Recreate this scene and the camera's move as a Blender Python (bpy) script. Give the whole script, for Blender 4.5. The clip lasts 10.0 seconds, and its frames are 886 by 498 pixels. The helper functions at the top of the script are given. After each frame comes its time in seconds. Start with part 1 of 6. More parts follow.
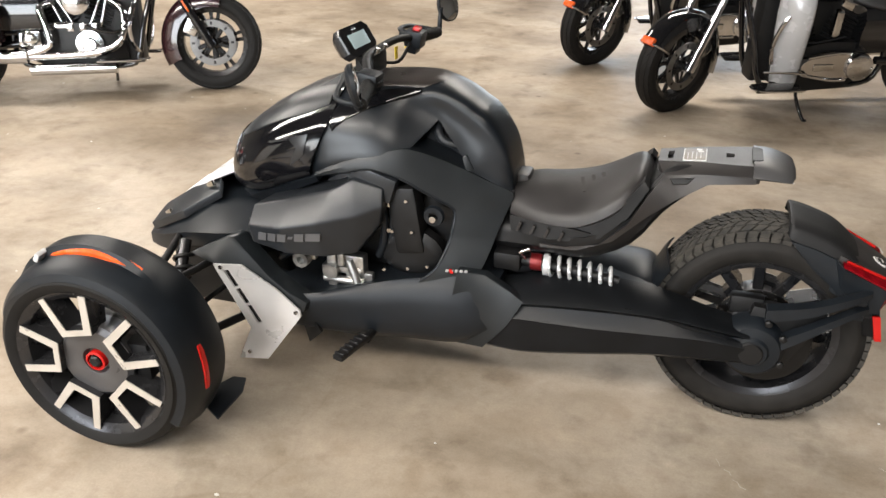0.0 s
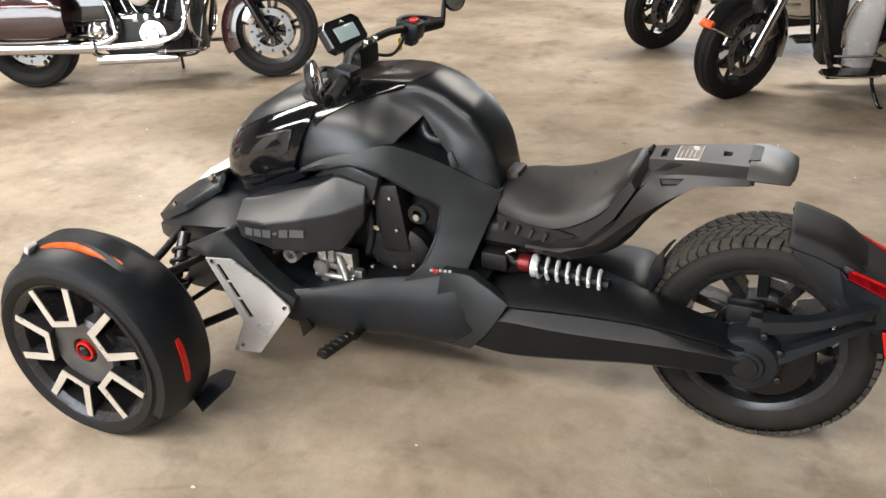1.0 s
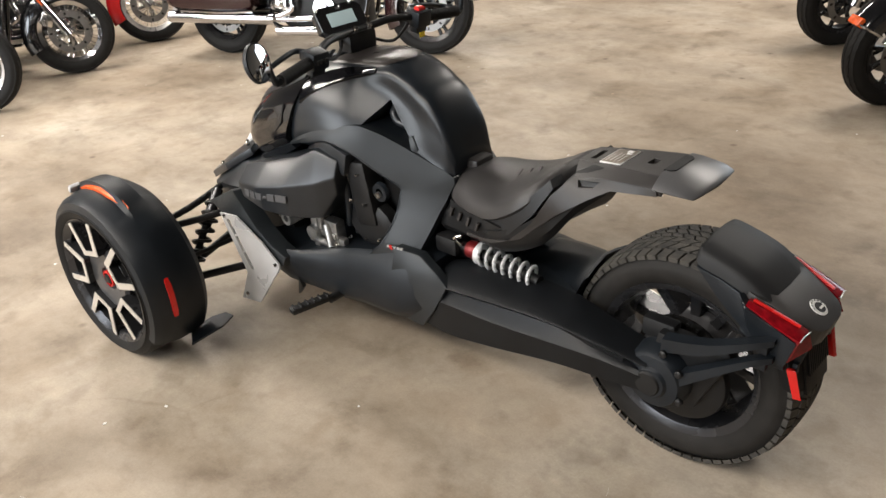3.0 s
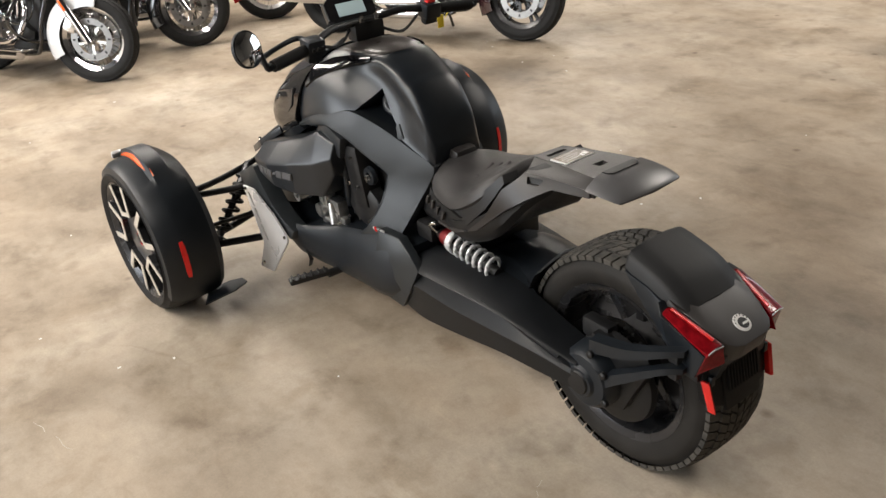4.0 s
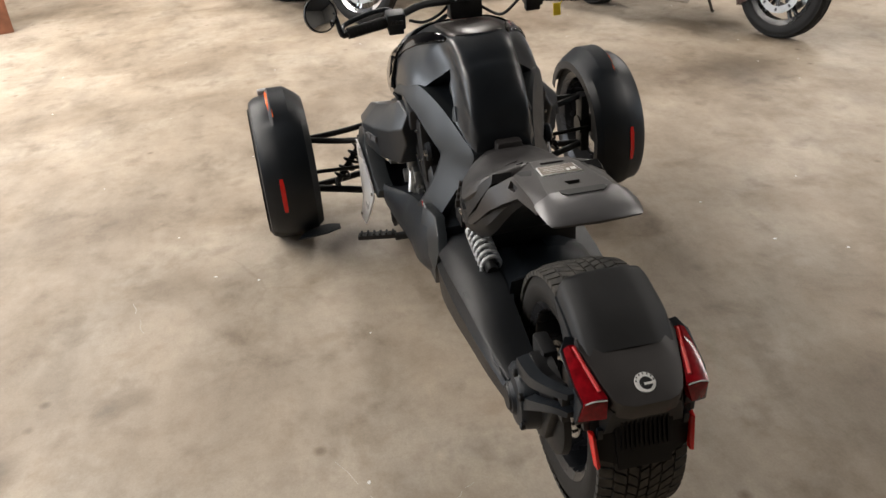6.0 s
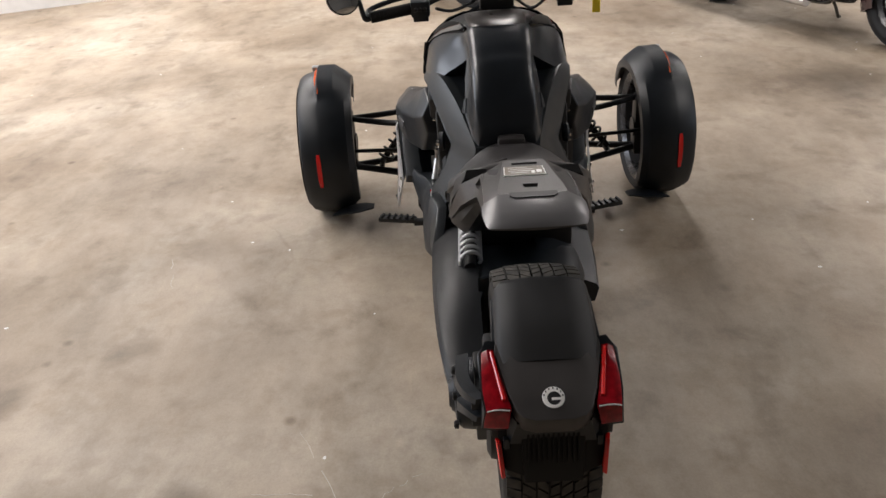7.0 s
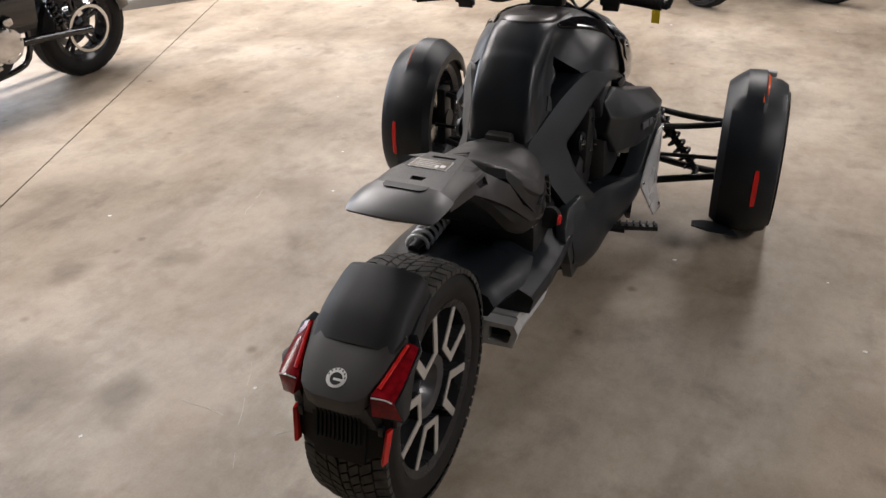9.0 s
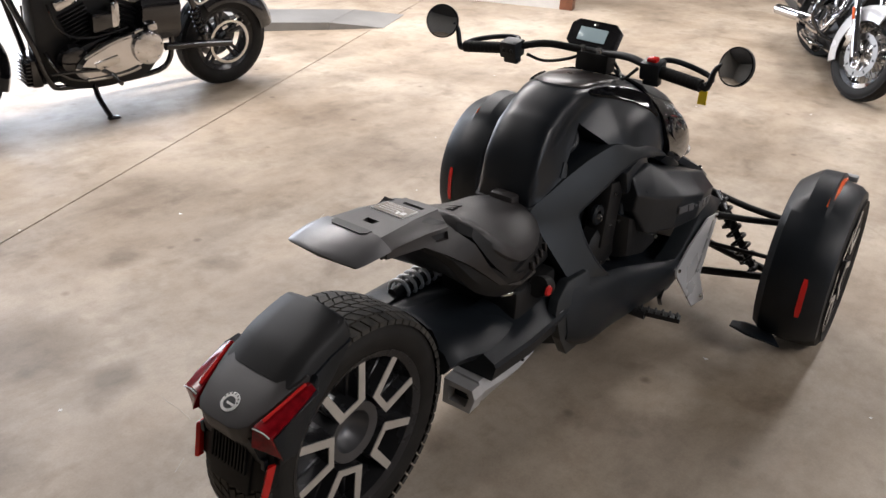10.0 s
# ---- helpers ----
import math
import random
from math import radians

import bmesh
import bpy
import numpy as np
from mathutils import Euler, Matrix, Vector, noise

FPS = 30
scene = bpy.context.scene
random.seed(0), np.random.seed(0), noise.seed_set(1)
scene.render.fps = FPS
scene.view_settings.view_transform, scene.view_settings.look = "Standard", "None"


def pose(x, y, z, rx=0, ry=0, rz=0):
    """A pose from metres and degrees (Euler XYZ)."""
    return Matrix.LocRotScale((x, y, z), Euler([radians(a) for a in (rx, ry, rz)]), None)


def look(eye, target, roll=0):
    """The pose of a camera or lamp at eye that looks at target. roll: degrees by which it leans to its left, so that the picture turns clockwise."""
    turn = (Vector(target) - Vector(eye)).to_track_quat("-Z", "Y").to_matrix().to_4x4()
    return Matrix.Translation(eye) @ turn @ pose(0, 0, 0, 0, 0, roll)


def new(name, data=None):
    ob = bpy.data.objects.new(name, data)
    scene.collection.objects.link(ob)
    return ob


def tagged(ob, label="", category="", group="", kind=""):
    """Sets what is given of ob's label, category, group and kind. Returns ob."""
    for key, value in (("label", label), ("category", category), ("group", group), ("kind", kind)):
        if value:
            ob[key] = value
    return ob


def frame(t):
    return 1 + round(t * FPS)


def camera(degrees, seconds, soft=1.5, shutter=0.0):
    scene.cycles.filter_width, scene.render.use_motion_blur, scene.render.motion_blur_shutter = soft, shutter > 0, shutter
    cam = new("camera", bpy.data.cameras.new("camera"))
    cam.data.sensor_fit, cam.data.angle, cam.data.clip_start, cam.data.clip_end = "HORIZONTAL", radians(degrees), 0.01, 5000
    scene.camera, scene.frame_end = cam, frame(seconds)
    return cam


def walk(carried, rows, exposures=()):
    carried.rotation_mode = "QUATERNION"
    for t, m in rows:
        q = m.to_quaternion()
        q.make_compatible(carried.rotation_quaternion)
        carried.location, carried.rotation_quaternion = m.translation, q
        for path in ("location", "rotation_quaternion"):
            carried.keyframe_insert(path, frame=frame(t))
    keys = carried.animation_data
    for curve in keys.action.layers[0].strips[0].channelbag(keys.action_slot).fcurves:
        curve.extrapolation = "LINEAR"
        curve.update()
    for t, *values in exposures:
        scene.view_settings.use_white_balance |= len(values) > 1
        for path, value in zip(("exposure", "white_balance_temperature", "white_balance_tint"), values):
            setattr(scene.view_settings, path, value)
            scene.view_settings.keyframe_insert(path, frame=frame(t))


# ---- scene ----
cam = camera(56.5, 10.0)
METRES, EYE, TILT, LEAN, TURN = 4.367, 1.552, 0.0, 0.0, 17.8
ROWS = [
    (0.0, 0.0, 0.0, 0.0, -0.05, -26.86, 0.1),
    (0.5, 0.0313, 0.0088, -0.0021, 3.69, -27.51, 2.13),
    (1.0, 0.0728, 0.0216, 0.0016, 6.58, -27.97, 2.38),
    (1.5, 0.124, 0.0192, 0.0038, 10.9, -27.45, 2.96),
    (2.0, 0.1746, 0.0161, 0.0045, 16.79, -27.98, 3.52),
    (2.5, 0.2117, 0.0346, 0.0022, 20.48, -28.28, 3.59),
    (4.0, 0.3646, 0.0931, 0.0063, 35.67, -28.68, 5.14),
    (4.5, 0.3954, 0.1303, 0.0043, 40.67, -29.42, 4.05),
    (5.0, 0.4247, 0.1645, 0.0068, 46.62, -29.5, 5.05),
    (5.5, 0.469, 0.1959, 0.0072, 54.02, -29.31, 4.5),
    (7.0, 0.5285, 0.3245, 0.0045, 71.7, -29.6, 3.44),
    (7.5, 0.5585, 0.3734, 0.0042, 78.12, -30.37, 2.24),
    (8.0, 0.5611, 0.4228, 0.0029, 82.4, -30.43, 3.05),
    (8.5, 0.5555, 0.4745, 0.0053, 85.27, -30.41, 1.87),
    (9.0, 0.5609, 0.5278, 0.0053, 95.01, -30.2, 1.36),
    (9.5, 0.5562, 0.578, 0.0032, 103.41, -29.34, 0.05),
    (10.0, 0.5273, 0.6329, 0.0036, 109.58, -27.09, -2.36),
]
EXPOSURE = [(0.0, 0.36, 6500, 10), (2.5, 0.21, 6500, 10), (4.5, 0.12, 6550, 10), (5.5, 0.01, 6500, 10), (7.5, -0.20, 6250, 14), (8.5, -0.21, 6250, 14), (10.0, -0.09, 6150, 14)]
walk(cam, [(t, pose(1.448, -2.217, EYE, TILT, LEAN, TURN) @ pose(METRES * x, METRES * y, METRES * z, 90 + pitch, roll, yaw)) for t, x, y, z, yaw, pitch, roll in ROWS], EXPOSURE)


# ---- world, lights ----
world = bpy.data.worlds.new("world")
scene.world = world
world.use_nodes = True
wn = world.node_tree.nodes
sky = wn.new("ShaderNodeTexSky")
sky.sky_type = "NISHITA"
sky.sun_disc = False
sky.sun_elevation, sky.sun_rotation = radians(40), radians(200)
world.node_tree.links.new(sky.outputs[0], wn["Background"].inputs[0])
wn["Background"].inputs[1].default_value = 0.12


def area(name, at, target, sx, sy, watts, colour):
    lamp = bpy.data.lights.new(name, "AREA")
    lamp.shape, lamp.size, lamp.size_y, lamp.energy, lamp.color = "RECTANGLE", sx, sy, watts, colour
    ob = new(name, lamp)
    ob.matrix_world = look(at, target)
    return ob


WARM, DAY = (1.0, 0.935, 0.855), (0.90, 0.95, 1.0)
TUBES = [(-4.8, -3.4, 290), (-4.8, 0.8, 220), (-4.8, 5.6, 250), (-1.4, -4.2, 300), (1.8, -4.4, 165), (1.5, 5.0, 205)]
for tx, ty, watts in TUBES:
    area("tube_light", (tx, ty, 4.28), (tx, ty, 0), 2.9, 0.75, watts, WARM)
area("door_daylight", (-1.7, -9.3, 2.2), (-0.6, 0, 0.3), 5.6, 3.4, 520, DAY)
area("window_daylight", (1.4, 9.7, 2.0), (1.4, 0, 0.6), 3.6, 2.2, 90, DAY)


# ---- materials ----
def mat(name, colour, rough=0.5, metal=0.0, vary=0.15, scale=14.0, grain=260.0, bump=0.05, coat=0.0, rough_vary=0.12, tint=None, spec=0.5):
    m = bpy.data.materials.new(name)
    m.use_nodes = True
    n, l = m.node_tree.nodes, m.node_tree.links
    b = n["Principled BSDF"]
    geo = n.new("ShaderNodeTexCoord")
    big, fine = n.new("ShaderNodeTexNoise"), n.new("ShaderNodeTexNoise")
    for tex, sc, det in ((big, scale, 5.0), (fine, grain, 3.0)):
        l.new(geo.outputs["Object"], tex.inputs["Vector"])
        tex.inputs["Scale"].default_value, tex.inputs["Detail"].default_value = sc, det
    ramp = n.new("ShaderNodeValToRGB")
    lo = tint or tuple(c * (1 - vary) for c in colour)
    hi = tuple(min(1, c * (1 + vary)) for c in colour)
    ramp.color_ramp.elements[0].color, ramp.color_ramp.elements[1].color = (*lo, 1), (*hi, 1)
    ramp.color_ramp.elements[0].position, ramp.color_ramp.elements[1].position = 0.3, 0.7
    l.new(big.outputs["Fac"], ramp.inputs["Fac"])
    l.new(ramp.outputs["Color"], b.inputs["Base Color"])
    rng = n.new("ShaderNodeMapRange")
    rng.inputs["To Min"].default_value, rng.inputs["To Max"].default_value = max(0.02, rough - rough_vary), min(1, rough + rough_vary)
    l.new(big.outputs["Fac"], rng.inputs["Value"])
    l.new(rng.outputs["Result"], b.inputs["Roughness"])
    b.inputs["Metallic"].default_value = metal
    b.inputs["Specular IOR Level"].default_value = spec
    b.inputs["Coat Weight"].default_value = coat
    b.inputs["Coat Roughness"].default_value = 0.04
    if bump:
        bp = n.new("ShaderNodeBump")
        bp.inputs["Strength"].default_value, bp.inputs["Distance"].default_value = bump, 0.002
        l.new(fine.outputs["Fac"], bp.inputs["Height"])
        l.new(bp.outputs["Normal"], b.inputs["Normal"])
    return m


MATTE = mat("matte_black_plastic", (0.0086, 0.0112, 0.0146), 0.42, vary=0.2, grain=900, bump=0.10, spec=0.34, rough_vary=0.06)
SHELL = mat("satin_black_shell", (0.0088, 0.0114, 0.0148), 0.34, vary=0.2, grain=900, bump=0.05, rough_vary=0.04)
GREY = mat("dark_grey_panel", (0.0120, 0.0150, 0.0175), 0.42, vary=0.12, grain=900, bump=0.10)
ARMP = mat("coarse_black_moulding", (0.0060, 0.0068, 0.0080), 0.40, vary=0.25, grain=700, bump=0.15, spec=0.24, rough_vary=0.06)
POD = mat("charcoal_pod_plastic", (0.0170, 0.0195, 0.0230), 0.34, vary=0.15, grain=900, bump=0.08)
GLOSS = mat("gloss_black_lacquer", (0.005, 0.005, 0.006), 0.09, vary=0.1, bump=0.0, coat=0.25, rough_vary=0.03, spec=0.42)
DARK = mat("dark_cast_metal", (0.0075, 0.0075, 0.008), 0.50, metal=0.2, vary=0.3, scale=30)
TAILP = mat("tail_moulding_plastic", (0.029, 0.026, 0.025), 0.46, vary=0.15, grain=800, bump=0.1)
SEATM = mat("seat_vinyl", (0.030, 0.0275, 0.027), 0.46, vary=0.2, grain=500, bump=0.22)
RUBBER = mat("tyre_rubber", (0.0105, 0.0102, 0.0100), 0.62, vary=0.25, scale=22, grain=300, bump=0.2, spec=0.22)
REAR_RUBBER = mat("dusty_rear_sidewall", (0.0180, 0.0166, 0.0152), 0.66, vary=0.3, scale=18, grain=300, bump=0.2, spec=0.22)
TREAD = mat("dusty_tread_rubber", (0.050, 0.045, 0.038), 0.85, vary=0.45, scale=35, grain=300, bump=0.25, tint=(0.022, 0.021, 0.019))
SILVER = mat("brushed_silver_plate", (0.78, 0.78, 0.79), 0.30, metal=0.45, vary=0.08, scale=8, grain=700, bump=0.03)
CAST = mat("cast_aluminium", (0.55, 0.54, 0.52), 0.33, metal=0.9, vary=0.25, scale=40, bump=0.12)
MACHINED = mat("machined_wheel_face", (0.70, 0.67, 0.62), 0.32, metal=0.55, vary=0.06, grain=700, bump=0.03)
RIMDARK = mat("dark_grey_wheel_paint", (0.045, 0.045, 0.048), 0.26, metal=0.6, vary=0.12, bump=0.02)
HUBM = mat("grey_hub_paint", (0.115, 0.115, 0.120), 0.32, metal=0.6, vary=0.15, bump=0.02)
CHROME = mat("chrome", (0.60, 0.60, 0.61), 0.10, metal=1.0, vary=0.05, bump=0.0, rough_vary=0.04)
STEEL = mat("polished_steel", (0.62, 0.61, 0.59), 0.22, metal=1.0, vary=0.1, bump=0.02)
SPRING = mat("white_spring_paint", (0.60, 0.61, 0.62), 0.30, metal=0.25, vary=0.1, bump=0.0)
RED = mat("red_plastic", (0.55, 0.012, 0.010), 0.28, vary=0.12, grain=120, bump=0.02)
REFL = mat("red_reflector", (0.62, 0.015, 0.012), 0.22, vary=0.1, grain=1500, bump=0.3)
LENS = mat("red_lamp_lens", (0.20, 0.003, 0.007), 0.17, vary=0.4, scale=60, bump=0.0, coat=0.0, spec=0.40, rough_vary=0.05)
GUARDP = mat("rough_black_plastic", (0.0125, 0.0125, 0.0130), 0.58, vary=0.2, grain=900, bump=0.12, spec=0.34, rough_vary=0.06)
# black plastic made darker still: the shade under the tail is in its colour
CARRIERP = mat("shaded_black_plastic", (0.0042, 0.0043, 0.0048), 0.55, vary=0.2, grain=600, bump=0.08, spec=0.22)
ORANGE = mat("orange_reflector", (0.72, 0.095, 0.010), 0.22, vary=0.25, scale=50, grain=1200, bump=0.3)
YELLOW = mat("yellow_tag", (0.85, 0.62, 0.02), 0.5, vary=0.05, bump=0.02)
WHITE = mat("white_print", (0.75, 0.74, 0.72), 0.45, vary=0.05, bump=0.0)
GREYPRINT = mat("grey_print", (0.12, 0.12, 0.125), 0.42, metal=0.3, vary=0.1, bump=0.0)
CLEAR = mat("clear_lamp_lens", (0.55, 0.55, 0.55), 0.12, vary=0.2, scale=60, bump=0.0)
MIRROR = mat("mirror_glass", (0.85, 0.86, 0.87), 0.02, metal=1.0, vary=0.02, bump=0.0, rough_vary=0.0)
SCREEN = mat("display_frame_plastic", (0.012, 0.012, 0.013), 0.15, vary=0.1, bump=0.0)
LCD = bpy.data.materials.new("lit_display")
LCD.use_nodes = True
LCD.node_tree.nodes["Principled BSDF"].inputs["Base Color"].default_value = (0.25, 0.32, 0.31, 1)
LCD.node_tree.nodes["Principled BSDF"].inputs["Roughness"].default_value = 0.12
LCD.node_tree.nodes["Principled BSDF"].inputs["Emission Color"].default_value = (0.78, 0.95, 0.98, 1)
LCD.node_tree.nodes["Principled BSDF"].inputs["Emission Strength"].default_value = 0.20


STAINS_AND_SHADE = [(-1.19, 2.00, 0.32, 0.52), (1.79, -1.255, 0.22, 0.62), (2.20, -0.83, 0.18, 0.64), (1.23, -1.58, 0.09, 0.60), (1.00, -1.27, 0.09, 0.66), (1.71, -0.91, 0.10, 0.60), (0.95, 0.75, 0.34, 0.76), (0.33, -1.14, 0.13, 0.72), (1.45, 1.10, 0.45, 0.80), (2.15, 0.95, 0.40, 0.82)]


def concrete():
    m = bpy.data.materials.new("sealed_concrete")
    m.use_nodes = True
    n, l = m.node_tree.nodes, m.node_tree.links
    b = n["Principled BSDF"]
    co = n.new("ShaderNodeTexCoord").outputs["Object"]

    def noise_tex(scale, detail, rough=0.55, dist=0.0, stretch=None):
        t = n.new("ShaderNodeTexNoise")
        src = co
        if stretch:
            mp = n.new("ShaderNodeMapping")
            mp.inputs["Scale"].default_value = stretch
            mp.inputs["Rotation"].default_value = (0, 0, 0.5)
            l.new(co, mp.inputs["Vector"])
            src = mp.outputs["Vector"]
        l.new(src, t.inputs["Vector"])
        t.inputs["Scale"].default_value, t.inputs["Detail"].default_value = scale, detail
        t.inputs["Roughness"].default_value, t.inputs["Distortion"].default_value = rough, dist
        return t.outputs["Fac"]

    def ramp(src, stops):
        r = n.new("ShaderNodeValToRGB")
        l.new(src, r.inputs["Fac"])
        for k, (p, c) in enumerate(stops):
            e = r.color_ramp.elements[k] if k < 2 else r.color_ramp.elements.new(p)
            e.position, e.color = p, (*c, 1)
        return r.outputs["Color"]

    def mix(kind, fac, a, c):
        x = n.new("ShaderNodeMix")
        x.data_type, x.blend_type = "RGBA", kind
        if isinstance(fac, float):
            x.inputs["Factor"].default_value = fac
        else:
            l.new(fac, x.inputs["Factor"])
        l.new(a, x.inputs["A"])
        l.new(c, x.inputs["B"])
        return x.outputs["Result"]

    base = ramp(noise_tex(0.9, 7, 0.58, 0.25), [(0.28, (0.200, 0.152, 0.106)), (0.5, (0.352, 0.290, 0.222)), (0.72, (0.490, 0.428, 0.350))])
    streak = ramp(noise_tex(2.0, 8, 0.66, 0.15, (0.6, 1.4, 1)), [(0.30, (0.66, 0.65, 0.64)), (0.52, (1.0, 1.0, 1.0)), (0.75, (1.12, 1.10, 1.08))])
    c = mix("MULTIPLY", 0.8, base, streak)
    blot = ramp(noise_tex(5.0, 5, 0.55, 0.2), [(0.28, (0.60, 0.57, 0.54)), (0.44, (1, 1, 1)), (0.9, (1.04, 1.03, 1.02))])
    c = mix("MULTIPLY", 0.75, c, blot)
    cloud = ramp(noise_tex(2.3, 9, 0.70, 0.35), [(0.33, (0.72, 0.68, 0.62)), (0.50, (1, 1, 1)), (0.68, (1.12, 1.12, 1.13))])
    c = mix("MULTIPLY", 0.75, c, cloud)
    mottle = ramp(noise_tex(13, 7, 0.78), [(0.30, (0.80, 0.78, 0.75)), (0.50, (1, 1, 1)), (0.72, (1.12, 1.12, 1.12))])
    c = mix("MULTIPLY", 0.65, c, mottle)
    grain = ramp(noise_tex(140, 3, 0.6), [(0.30, (0.84, 0.84, 0.83)), (0.7, (1.10, 1.10, 1.10))])
    c = mix("MULTIPLY", 0.45, c, grain)
    spot = n.new("ShaderNodeTexVoronoi")
    spot.inputs["Scale"].default_value = 3.1
    l.new(co, spot.inputs["Vector"])
    specks = ramp(spot.outputs["Distance"], [(0.022, (0.36, 0.30, 0.25)), (0.075, (1, 1, 1))])
    c = mix("MULTIPLY", 0.7, c, specks)
    pale = n.new("ShaderNodeTexVoronoi")
    pale.inputs["Scale"].default_value = 2.3
    sh = n.new("ShaderNodeMapping")
    sh.inputs["Location"].default_value = (3.7, 1.9, 0)
    l.new(co, sh.inputs["Vector"])
    l.new(sh.outputs["Vector"], pale.inputs["Vector"])
    flecks = ramp(pale.outputs["Distance"], [(0.012, (1.9, 1.9, 1.9)), (0.028, (1, 1, 1))])
    c = mix("MULTIPLY", 0.8, c, flecks)
    crack = n.new("ShaderNodeTexVoronoi")
    crack.feature = "DISTANCE_TO_EDGE"
    crack.inputs["Scale"].default_value = 0.42
    wob = n.new("ShaderNodeMix")
    wob.data_type, wob.blend_type = "RGBA", "LINEAR_LIGHT"
    wob.inputs["Factor"].default_value = 0.12
    nz = n.new("ShaderNodeTexNoise")
    nz.inputs["Scale"].default_value, nz.inputs["Detail"].default_value = 2.5, 6
    l.new(co, nz.inputs["Vector"])
    l.new(co, wob.inputs["A"])
    l.new(nz.outputs["Color"], wob.inputs["B"])
    l.new(wob.outputs["Result"], crack.inputs["Vector"])
    hair = ramp(crack.outputs["Distance"], [(0.0005, (0.84, 0.82, 0.80)), (0.0014, (1, 1, 1))])
    veil = n.new("ShaderNodeMapRange")
    veil.inputs["From Min"].default_value, veil.inputs["From Max"].default_value = 0.52, 0.68
    l.new(noise_tex(0.7, 3), veil.inputs["Value"])
    c = mix("MULTIPLY", veil.outputs["Result"], c, hair)
    spots = ramp(noise_tex(6.5, 4, 0.55, 0.4), [(0.57, (1, 1, 1)), (0.66, (0.86, 0.83, 0.80)), (0.74, (0.70, 0.66, 0.61))])
    c = mix("MULTIPLY", 0.55, c, spots)
    scuff = ramp(noise_tex(9.0, 6, 0.7, 0.2, (0.5, 2.4, 1)), [(0.60, (1, 1, 1)), (0.74, (1.16, 1.15, 1.13))])
    c = mix("MULTIPLY", 0.8, c, scuff)
    # old spills with soft, uneven edges; last two deepen shade right of the three-wheeler
    for sx, sy, rad, dark in STAINS_AND_SHADE:
        wav = n.new("ShaderNodeMix")
        wav.data_type, wav.blend_type = "RGBA", "LINEAR_LIGHT"
        wav.inputs["Factor"].default_value = 0.10
        nw = n.new("ShaderNodeTexNoise")
        nw.inputs["Scale"].default_value, nw.inputs["Detail"].default_value = 5.0, 5
        l.new(co, nw.inputs["Vector"])
        l.new(co, wav.inputs["A"])
        l.new(nw.outputs["Color"], wav.inputs["B"])
        dst = n.new("ShaderNodeVectorMath")
        dst.operation = "DISTANCE"
        flat = n.new("ShaderNodeVectorMath")
        flat.operation = "MULTIPLY"
        flat.inputs[1].default_value = (1, 1, 0)
        l.new(wav.outputs["Result"], flat.inputs[0])
        l.new(flat.outputs["Vector"], dst.inputs[0])
        dst.inputs[1].default_value = (sx, sy, 0)
        rm = ramp(dst.outputs["Value"], [(rad * 0.45, (dark, dark * 0.97, dark * 0.93)), (rad * 1.15, (1, 1, 1))])
        c = mix("MULTIPLY", 1.0, c, rm)
    l.new(c, b.inputs["Base Color"])
    rr = n.new("ShaderNodeMapRange")
    rr.inputs["To Min"].default_value, rr.inputs["To Max"].default_value = 0.38, 0.68
    l.new(noise_tex(3.2, 6, 0.6, 0.4), rr.inputs["Value"])
    l.new(rr.outputs["Result"], b.inputs["Roughness"])
    b.inputs["Specular IOR Level"].default_value = 0.42
    bp = n.new("ShaderNodeBump")
    bp.inputs["Strength"].default_value, bp.inputs["Distance"].default_value = 0.12, 0.003
    l.new(noise_tex(30, 8, 0.7), bp.inputs["Height"])
    l.new(bp.outputs["Normal"], b.inputs["Normal"])
    return m


CONCRETE = concrete()
JOINT = mat("joint_dirt", (0.07, 0.058, 0.045), 0.9, vary=0.4, scale=9)
WALLP = mat("painted_wall", (0.13, 0.122, 0.11), 0.6, vary=0.06, scale=1.5, grain=90, bump=0.08)
CEILP = mat("ceiling_paint", (0.045, 0.045, 0.046), 0.8, vary=0.06, scale=1.2, grain=60, bump=0.1)
WOOD = mat("stained_wood", (0.22, 0.085, 0.045), 0.45, vary=0.3, scale=9, grain=120, bump=0.1)
RAMPM = mat("galvanised_ramp_steel", (0.25, 0.245, 0.235), 0.48, metal=0.35, vary=0.14, scale=5, grain=300, bump=0.1)


# ---- mesh tools ----
def part(name, bm, material, parent=None, label="", angle=38, weld=True):
    if weld:
        bmesh.ops.remove_doubles(bm, verts=bm.verts, dist=1e-5)
    bmesh.ops.recalc_face_normals(bm, faces=bm.faces)
    me = bpy.data.meshes.new(name)
    bm.to_mesh(me)
    bm.free()
    me.materials.append(material)
    for p in me.polygons:
        p.use_smooth = True
    me.set_sharp_from_angle(angle=radians(angle))
    ob = new(name, me)
    if parent:
        ob.parent = parent
    if label:
        ob["label"] = label
    return ob


def crom(pts, n, closed=False):
    if n <= 1:
        return [Vector(p) for p in pts]
    pts = [Vector(p) for p in pts]
    k, out = len(pts), []
    for i in range(k if closed else k - 1):
        if closed:
            a, b, c, d = pts[i - 1], pts[i], pts[(i + 1) % k], pts[(i + 2) % k]
        else:
            a, b, c, d = pts[max(i - 1, 0)], pts[i], pts[i + 1], pts[min(i + 2, k - 1)]
        for j in range(n):
            t = j / n
            out.append(0.5 * (2 * b + (c - a) * t + (2 * a - 5 * b + 4 * c - d) * t * t + (3 * b - a - 3 * c + d) * t ** 3))
    if not closed:
        out.append(pts[-1])
    return out


